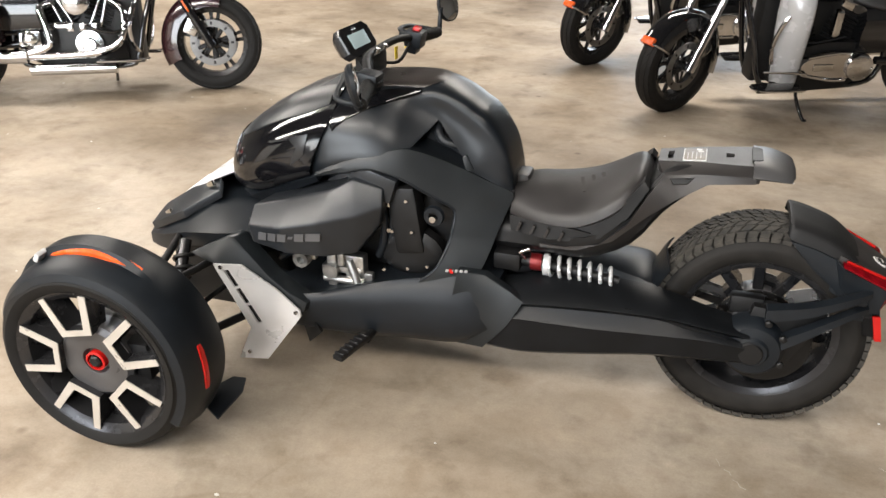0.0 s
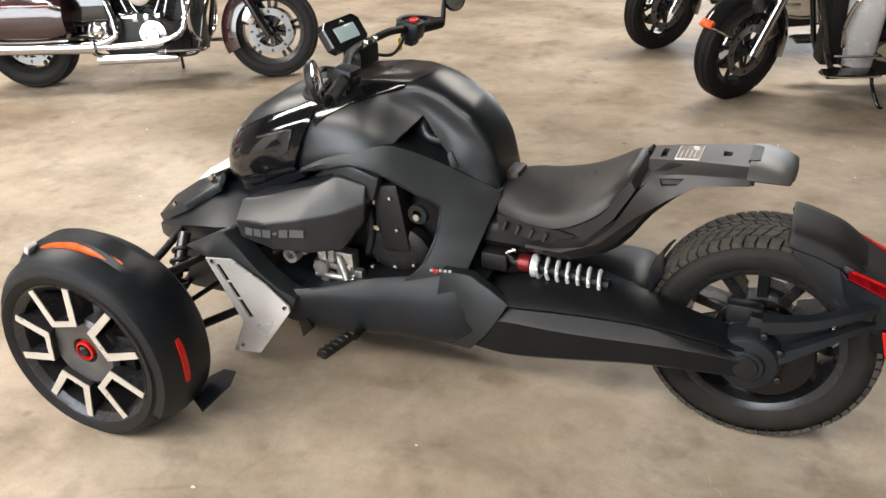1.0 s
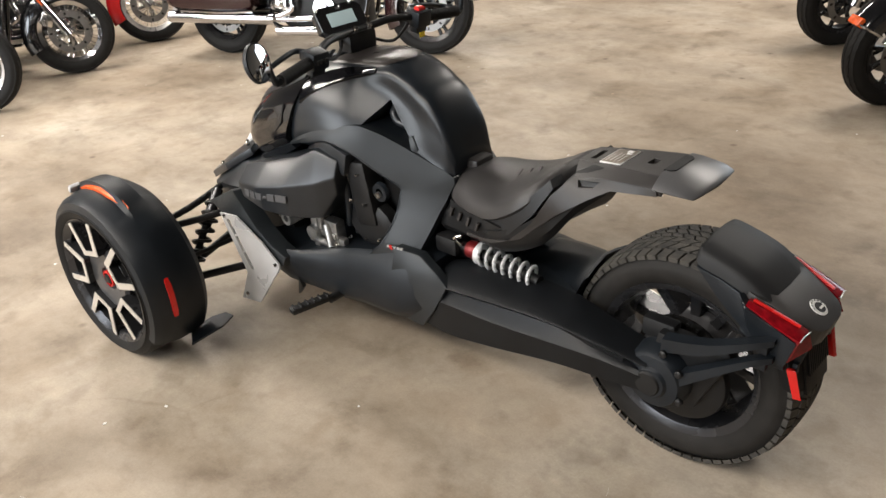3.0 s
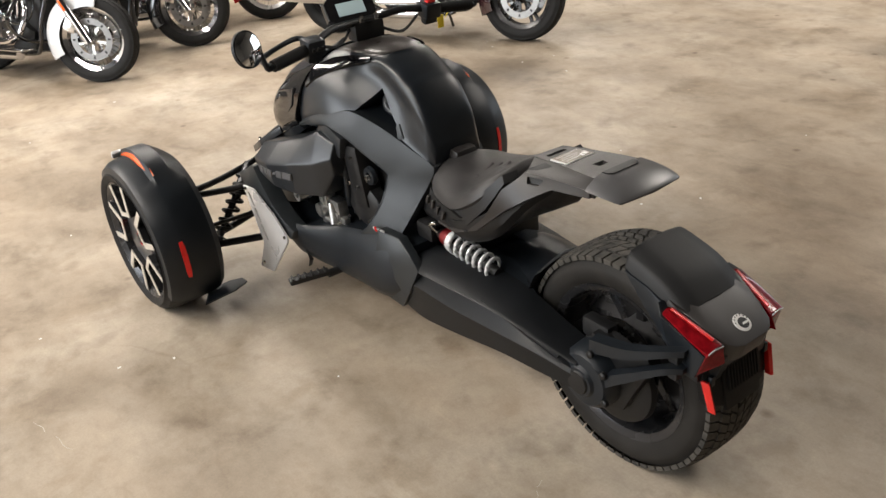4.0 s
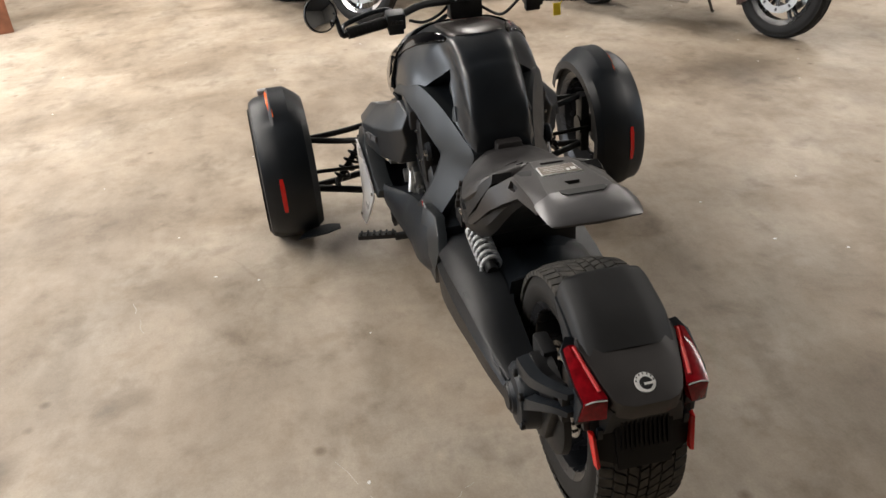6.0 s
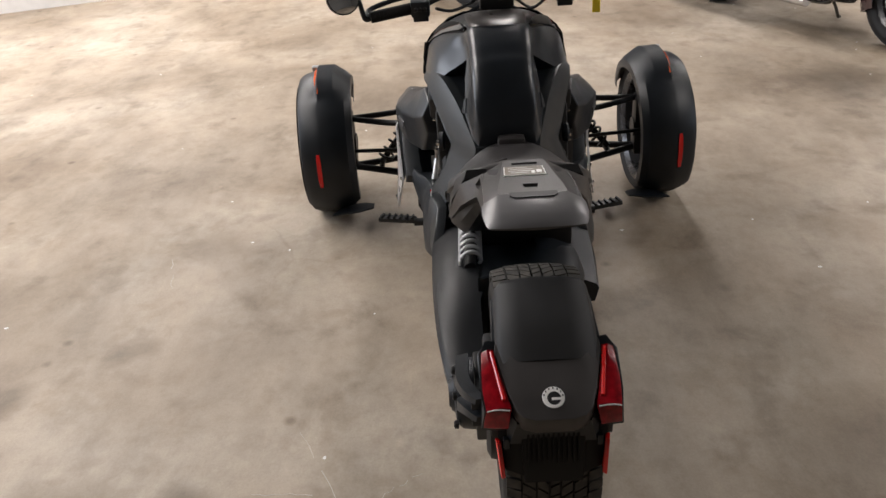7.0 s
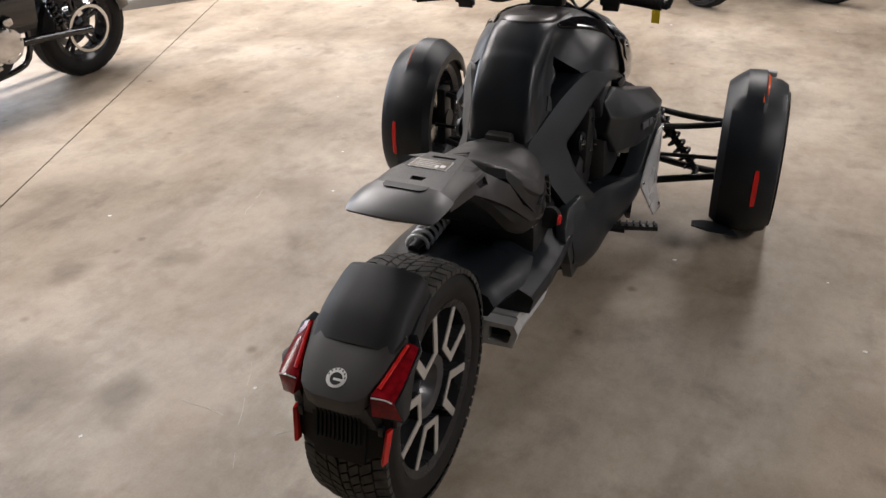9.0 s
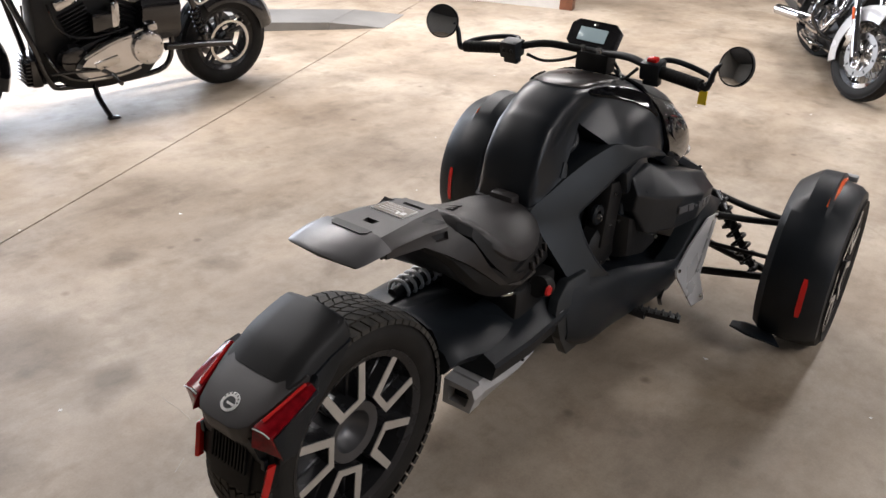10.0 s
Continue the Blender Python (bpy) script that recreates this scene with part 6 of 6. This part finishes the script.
    pr = [[(x, y, 0.335 + zc + rz * sn) for x, y, zc, rz, sn in ((xc + rx * math.cos(a), yy, dz, rzz, math.sin(a)) for a in [2 * math.pi * k / 10 for k in range(10)])] for xc, rx, yy, dz, rzz in ((-0.08, 0.235, 0.13, 0, 0.092), (-0.08, 0.235, 0.185, 0, 0.090), (-0.08, 0.215, 0.205, 0, 0.076))]
    prim = part("primary_cover", skin(pr, 1, 3), CHROME, bike, "polished primary drive cover", 35)
    part("derby_cover", lathe([(0, 0.235), (0.055, 0.235), (0.078, 0.228), (0.083, 0.20), (0, 0.19)], 32, None, (-0.215, 0, 0.335)), CHROME, prim)
    for k in range(6):
        a = 2 * math.pi * k / 6
        part("cover_screw", lathe([(0, 0.236), (0.006, 0.236), (0.005, 0.241), (0, 0.241)], 8, None, (-0.22 + 0.066 * math.cos(a), -0.004, 0.335 + 0.066 * math.sin(a))), STEEL, prim)
    part("primary_window", block(-0.06, 0.06, 0.203, 0.212, 0.315, 0.355, 0.006), STEEL, prim)
    part("primary_rib", tube([(0.10, 0.20, 0.39), (-0.05, 0.21, 0.42), (-0.15, 0.21, 0.42)], 0.010, 4, 8), CHROME, prim)
    if not boards:
        prim.matrix_basis = pose(-0.05, 0, 0.335) @ pose(0.04, 0, 0.012, 0, 13, 0) @ Matrix.Diagonal((1.16, 1.04, 1.22, 1)) @ pose(0.05, 0, -0.335)
        for k in range(4):
            part("primary_step", block(-0.30 + 0.075 * k, -0.25 + 0.075 * k, 0.125, 0.198, 0.395, 0.432 - 0.004 * k, 0.010), CHROME, prim)
        reg = part("regulator", block(0.36, 0.42, -0.09, 0.09, 0.20, 0.36, 0.012), PAINT_BLACK, bike, "finned black regulator")
        for k in range(7):
            part("regulator_fin", block(0.42, 0.445, -0.085, 0.085, 0.212 + 0.021 * k, 0.220 + 0.021 * k, 0.002), PAINT_BLACK, reg)
        part("cam_cover", lathe([(0, 0.185), (0.05, 0.185), (0.075, 0.176), (0.085, 0.14), (0, 0.13)], 28, None, (0.21, 0, 0.36)), PAINT_BLACK, case, "round black engine cover")
        part("coil_cover", block(-0.04, 0.09, 0.10, 0.165, 0.49, 0.60, 0.018), PAINT_BLACK, bike)
        part("oil_line", tube([(0.34, 0.10, 0.40), (0.30, 0.155, 0.30), (0.20, 0.165, 0.24), (0.05, 0.160, 0.23)], 0.010, 4, 8), PAINT_BLACK, bike)
        part("stand_foot", block(0.045, 0.115, 0.285, 0.325, 0.030, 0.046, 0.006), PAINT_BLACK, bike)
    part("primary_rib", tube([(0.12, 0.20, 0.29), (-0.05, 0.21, 0.258), (-0.15, 0.21, 0.258)], 0.010, 4, 8), CHROME, prim)
    part("drive_pulley", moved(lathe([(0.125, 0.098), (0.142, 0.098), (0.142, 0.112), (0.125, 0.112)], 40), R_), STEEL, bike, "bright drive belt pulley ring")
    part("oil_filter", rod((0.27, -0.02, 0.26), (0.35, -0.02, 0.28), 0.036, 18), CHROME, case)
    part("starter", rod((-0.22, -0.12, 0.44), (-0.06, -0.12, 0.44), 0.035, 16), CHROME, case)
    part("gearbox_cover", block(-0.36, -0.22, -0.185, -0.14, 0.31, 0.42, 0.016), CHROME, case)
    part("clutch_bulge", lathe([(0, -0.20), (0.03, -0.20), (0.05, -0.185), (0.055, -0.16), (0, -0.15)], 24, None, (-0.29, 0, 0.37)), STEEL, case)
    for k in range(3):
        part("tappet_block", block(-0.06 + 0.075 * k, -0.02 + 0.075 * k, -0.16, -0.12, 0.41, 0.46, 0.008), CHROME, case)
    part("horn_cover", block(-0.07, -0.02, 0.11, 0.17, 0.50, 0.66, 0.02), CHROME, bike)
    part("brake_line", tube([(0.36, -0.10, 0.60), (0.33, -0.14, 0.45), (0.20, -0.17, 0.40), (0.05, -0.16, 0.45)], 0.006, 4, 6), PAINT_BLACK, bike)
    part("wiring", tube([(0.30, 0.10, 0.66), (0.26, 0.15, 0.52), (0.10, 0.16, 0.47), (-0.12, 0.15, 0.50)], 0.008, 4, 6), PAINT_BLACK, bike)
    # frame and exhaust
    for s in (1, -1):
        part("frame_tube", tube([(0.48, s * 0.03, 0.72), (0.40, s * 0.10, 0.45), (0.34, s * 0.11, 0.24), (0.24, s * 0.11, 0.185), (-0.25, s * 0.11, 0.185), (-0.40, s * 0.11, 0.28), (-0.40, s * 0.10, 0.60)], 0.017, 4, 10), PAINT_BLACK, bike)
        if not boards:
            part("foot_peg", rod((0.02, s * 0.20, 0.26), (0.03, s * 0.33, 0.25), 0.014, 12), PAINT_BLACK, bike, "black foot peg")
            part("fender_strut", tube([(-0.40, s * 0.130, 0.70), (-0.52, s * 0.128, 0.62), (-0.60, s * 0.126, 0.585), (-0.72, s * 0.124, 0.66), (-0.86, s * 0.122, 0.735)], 0.019, 4, 10), CHROME, bike, "chrome rear mudguard strut")
        else:
            board = part("footboard", block(0.14, 0.42, s * 0.26 - 0.055, s * 0.26 + 0.055, 0.225, 0.245, 0.008), PAINT_BLACK, bike, "black rider footboard")
            part("footboard_edge", tube([(0.13, s * 0.315, 0.237), (0.30, s * 0.32, 0.237), (0.42, s * 0.305, 0.24), (0.44, s * 0.25, 0.245)], 0.006, 3, 8), CHROME, board)
        part("swing_arm", tube([(-0.36, s * 0.12, 0.34), (-0.55, s * 0.125, 0.33), (-L / 2, s * 0.125, rr)], 0.024, 3, 10), PAINT_BLACK, bike)
        part("rear_shock", join(rod((-0.62, s * 0.14, 0.36), (-0.52, s * 0.15, 0.62), 0.018, 12), coil((-0.61, s * 0.14, 0.38), (-0.54, s * 0.15, 0.56), 0.028, 0.006, 6)), PAINT_BLACK, bike)
    part("inner_cover", block(-0.22, 0.37, -0.068, 0.068, 0.20, 0.74, 0.02), DARK, bike)
    part("oil_tank", skin([[(x, y, z) for y, z in ((-0.15, 0.66), (0.15, 0.66), (0.17, 0.52), (0.14, 0.40), (-0.14, 0.40), (-0.17, 0.52))] for x in (-0.44, -0.40, -0.24, -0.20)], 1, 2), PAINT_BLACK, bike, "", 50)
    if not lowers and boards:
        part("engine_guard", tube([(0.38, -0.05, 0.66), (0.40, -0.22, 0.62), (0.37, -0.33, 0.50), (0.36, -0.33, 0.40), (0.36, -0.22, 0.30), (0.35, 0.0, 0.27), (0.36, 0.22, 0.30), (0.36, 0.33, 0.40), (0.37, 0.33, 0.50), (0.40, 0.22, 0.62), (0.38, 0.05, 0.66)], 0.014, 5, 10), CHROME if bags or lowers else PAINT_BLACK, bike)
    pipe = part("exhaust_pipe", tube([(0.20, -0.09, 0.60), (0.29, -0.14, 0.52), (0.27, -0.19, 0.36), (0.16, -0.21, 0.29), (-0.05, -0.215, 0.27), (-0.35, -0.22, 0.27)], 0.024, 5, 14), CHROME, bike, "chrome exhaust header")
    part("rear_header", tube([(-0.14, -0.10, 0.58), (-0.20, -0.17, 0.56), (-0.17, -0.21, 0.44), (-0.16, -0.22, 0.34), (-0.28, -0.225, 0.29), (-0.45, -0.225, 0.285)], 0.024, 5, 14), CHROME, pipe)
    part("muffler", tube([(-0.30, -0.235, 0.275), (-0.42, -0.24, 0.275), (-0.80, -0.245, 0.285), (-1.12, -0.25, 0.295), (-1.16, -0.25, 0.296)], 0.043, 4, 20), CHROME, pipe, "long chrome muffler")
    part("lower_muffler", tube([(0.22, -0.20, 0.185), (-0.15, -0.205, 0.185), (-0.30, -0.205, 0.185)], 0.036, 3, 18), CHROME, pipe)
    part("kickstand", tube([(0.10, 0.13, 0.20), (0.11, 0.20, 0.13), (0.09, 0.285, 0.045), (0.08, 0.31, 0.042)], 0.011 if boards else 0.016, 4, 10), PAINT_BLACK, bike, "black side stand")
    part("shift_lever", tube([(0.10, 0.22, 0.30), (0.22, 0.24, 0.32), (0.38, 0.25, 0.33)], 0.008, 3, 8), CHROME if boards else PAINT_BLACK, bike)
    part("battery_cover", block(-0.42, -0.22, -0.14, 0.14, 0.42, 0.66, 0.03), PAINT_BLACK, bike)
    # bodywork
    part("tank", skin([at_x(x, (0, t), (w * 0.6, t - 0.02), (w, (t + b) / 2), (w * 0.8, b), (0, b - 0.01)) for x, w, t, b in ((0.46, 0.05, 0.90, 0.78), (0.40, 0.13, 0.95, 0.74), (0.20, 0.175, 0.98, 0.72), (-0.02, 0.16, 0.94, 0.70), (-0.18, 0.08, 0.84, 0.70))], 4, 4), paint, bike, "rounded fuel tank", 60)
    part("seat", skin([at_x(x, (0, t), (w * 0.7, t), (w, t - 0.05), (w * 0.9, b), (0, b)) for x, w, t, b in ((-0.14, 0.09, 0.76, 0.68), (-0.30, 0.17, 0.73, 0.65), (-0.50, 0.19, 0.76, 0.66), (-0.62, 0.16, 0.85, 0.70), (-0.90, 0.13, 0.86, 0.74))], 3, 3), LEATHER, bike, "black leather seat", 60)
    part("rear_mudguard", moved(strip(rr + 0.055, 0.105, 20 if bags else 55, 190 if bags else 168, 0.11), R_), fender, bike, "rear mudguard", 50)
    part("handlebar", tube([(0.20, 0.42, 1.06), (0.28, 0.32, 1.10), (0.38, 0.16, 1.12), (0.40, 0, 1.06), (0.38, -0.16, 1.12), (0.28, -0.32, 1.10), (0.20, -0.42, 1.06)], 0.014, 4, 10), CHROME, bike)
    part("headlamp", moved(lathe([(0, 0.0), (0.05, 0.0), (0.085, 0.05), (0.095, 0.12), (0.09, 0.13), (0, 0.135)], 32), pose(0.50, 0, 0.92, 0, 0, -90)), CHROME, bike)
    part("steering_head", rod((0.43, 0, 0.72), (0.37, 0, 1.0), 0.034, 14), PAINT_BLACK, bike)
    if bags:
        part("fairing", skin([[(x, y, z) for y, z in ((-w, b), (-w * 1.1, (t + b) / 2), (-w * 0.7, t), (w * 0.7, t), (w * 1.1, (t + b) / 2), (w, b))] for x, w, t, b in ((0.56, 0.12, 1.02, 0.82), (0.46, 0.28, 1.12, 0.80), (0.36, 0.34, 1.14, 0.86))], 3, 2), paint, bike, "front fairing", 60)
        for s in (1, -1):
            bag = part("saddlebag", skin([[(x, s * y, z) for y, z in ((0.16, t), (0.29, t - 0.02), (0.33, (t + b) / 2), (0.30, b + 0.01), (0.17, b))] for x, t, b in ((-0.44, 0.60, 0.37), (-0.52, 0.67, 0.34), (-0.85, 0.67, 0.34), (-1.10, 0.64, 0.36), (-1.15, 0.58, 0.40))], 2, 2), paint, bike, "hard saddlebag with pinstripes", 40)
            for dz in (0.0, 0.045):
                part("pinstripe", tube([(-0.50, s * 0.3225, 0.545 + dz), (-0.70, s * 0.329, 0.55 + dz), (-0.90, s * 0.329, 0.55 + dz), (-1.08, s * 0.320, 0.54 + dz)], 0.003, 3, 6), PAINT_RED, bag)
            part("lower_guard", tube([(-0.45, s * 0.28, 0.33), (-0.70, s * 0.30, 0.325), (-1.05, s * 0.28, 0.34)], 0.010, 3, 8), CHROME, bike)
    if lowers:
        for s in (1, -1):
            low = part("leg_shield", skin([[(x - k - 0.03, s * y, z) for x, y in ((0.33, 0.10), (0.37, 0.16), (0.35, 0.19 + w), (0.29, 0.235 + w), (0.22, 0.23 + w), (0.215, 0.15))] for z, w, k in ((0.23, -0.05, 0.05), (0.30, -0.03, 0.045), (0.40, 0.005, 0.035), (0.54, 0.045, 0.02), (0.66, 0.06, 0.015), (0.74, 0.05, 0.015), (0.79, 0.02, 0.02), (0.81, -0.02, 0.03))], 3, 3), lowers, bike, "painted leg shield", 60)
            part("shield_bar", tube([(0.315, s * 0.19, 0.36), (0.340, s * 0.215, 0.48), (0.330, s * 0.250, 0.60), (0.300, s * 0.255, 0.66)], 0.013, 4, 10), CHROME, low, "chrome guard bar on the shield")
            part("turn_signal", lathe([(0, 0.0), (0.02, 0.0), (0.032, 0.015), (0.032, 0.04), (0, 0.045)], 20, None, (0.50, s * 0.20 - 0.02, 0.80)), ORANGE, bike, "amber turn signal")
    bike.matrix_basis = pose(mid.x, mid.y, 0, 0, 0, heading) @ pose(0, 0, 0, -lean, 0, 0)
    return bike


motorcycle("dark maroon and black touring motorcycle with chrome exhaust", (-1.672, 2.545), 25.0, 0, PAINT_MAROON, None, "cast", BIKERIM, True, None, 0.307, False)
motorcycle("black touring motorcycle with silver leg shields on its stand", (1.262, 2.97), -158.0, 30, PAINT_BLACK, None, "mag", BIKERIM, False, PAINT_SILVER, 0.300, True)
motorcycle("black touring motorcycle with dark wheels and amber mudguard lamp", (0.625, 3.97), -158.0, 30, PAINT_BLACK, None, "mag", BIKERIM, False, PAINT_BLACK, 0.300, True)
motorcycle("silver cruiser motorcycle with chrome wire wheels", (-3.42, 0.03), 25.0, 26, PAINT_SILVER, PAINT_SILVER, "wire", CHROME, False, None, 0.305, False, lean=8, rear_metal=WHITEWHEEL)
motorcycle("black cruiser motorcycle with pale wire wheels", (-3.79, 0.91), 60.0, 0, PAINT_BLACK, PAINT_BLACK, "wire", CHROME, False, None, 0.305, False, rear_metal=WHITEWHEEL)
motorcycle("red cruiser motorcycle with dark spoked wheels and bright rims", (-4.11, 1.745), 60.0, 0, PAINT_RED, PAINT_RED, "wire", WHITEWHEEL, False, None, 0.305, False)
motorcycle("black cruiser motorcycle with polished primary cover on its stand", (0.97, -3.50), -7.0, 12, PAINT_BLACK, PAINT_BLACK, "cast", BIKERIM, False, None, 0.30, False, rear_metal=BIKERIM, boards=False)


# ---- loading ramp and floor flecks ----
def ramp():
    e = empty("loading_ramp", "low grey steel ramp plate lying on the floor", "ramp")
    a, b = Vector((-2.66, -3.62, 0)), Vector((-3.20, -3.85, 0))
    d = (Vector((-1.99, -4.44, 0)) - Vector((-2.57, -4.02, 0))).normalized()
    w = (b - a).normalized()
    for k, (s0, s1, h0, h1) in enumerate(((0.0, 0.46, 0.004, 0.06), (0.466, 1.25, 0.06, 0.075), (1.256, 2.4, 0.075, 0.085))):
        p0, p1 = a + d * s0, a + d * s1
        q0, q1 = p0 + w * 0.62, p1 + w * 0.62
        top = [p0 + Vector((0, 0, h0)), p1 + Vector((0, 0, h1)), q1 + Vector((0, 0, h1)), q0 + Vector((0, 0, h0))]
        part("ramp_section", prism(top, [p0, p1, q1, q0]), RAMPM, e)


ramp()


def flecks():
    rng = random.Random(5)
    bm = bmesh.new()
    spots = [(0.862, -0.471), (1.547, -0.562), (0.30, -1.00), (1.9, -0.9), (0.72, 1.10)] + [(rng.uniform(-3, 3.2), rng.uniform(-2.4, 2.6)) for _ in range(46)]
    for x, y in spots:
        r = rng.uniform(0.003, 0.008)
        n = rng.randint(5, 7)
        ring = [Vector((x + r * rng.uniform(0.5, 1.3) * math.cos(2 * math.pi * k / n), y + r * rng.uniform(0.5, 1.3) * math.sin(2 * math.pi * k / n), 0.0002)) for k in range(n)]
        prism([p + Vector((0, 0, 0.0012)) for p in ring], ring, 0, bm)
    tagged(part("floor_flecks", bm, WHITE), "small pale paint flecks scattered on concrete", "flecks", kind="stuff")


flecks()


def scratches():
    rng = random.Random(11)
    bm = bmesh.new()
    for x0, y0, x1, y1 in ((1.395, -0.671, 1.847, -0.434), (1.665, -0.739, 1.684, -0.559), (1.70, -0.40, 1.62, -0.30), (2.05, -0.20, 2.30, -0.34), (0.40, -1.30, 0.62, -1.24)):
        a, e = Vector((x0, y0, 0)), Vector((x1, y1, 0))
        w = Vector((-(e - a).y, (e - a).x, 0)).normalized()
        pts = [a + (e - a) * k / 9 + w * rng.uniform(-0.006, 0.006) for k in range(10)]
        for p, q in zip(pts, pts[1:]):
            if rng.random() < 0.2:
                continue
            h = rng.uniform(0.0005, 0.0012)
            base = [p - w * h, q - w * h, q + w * h, p + w * h]
            prism([v + Vector((0, 0, 0.0006)) for v in base], base, 0, bm)
    tagged(part("floor_scratches", bm, mat("scratch_dust", (0.52, 0.48, 0.42), 0.8), None, "", 38, False), "thin pale scratches in the concrete floor", "scratches", kind="stuff")


scratches()
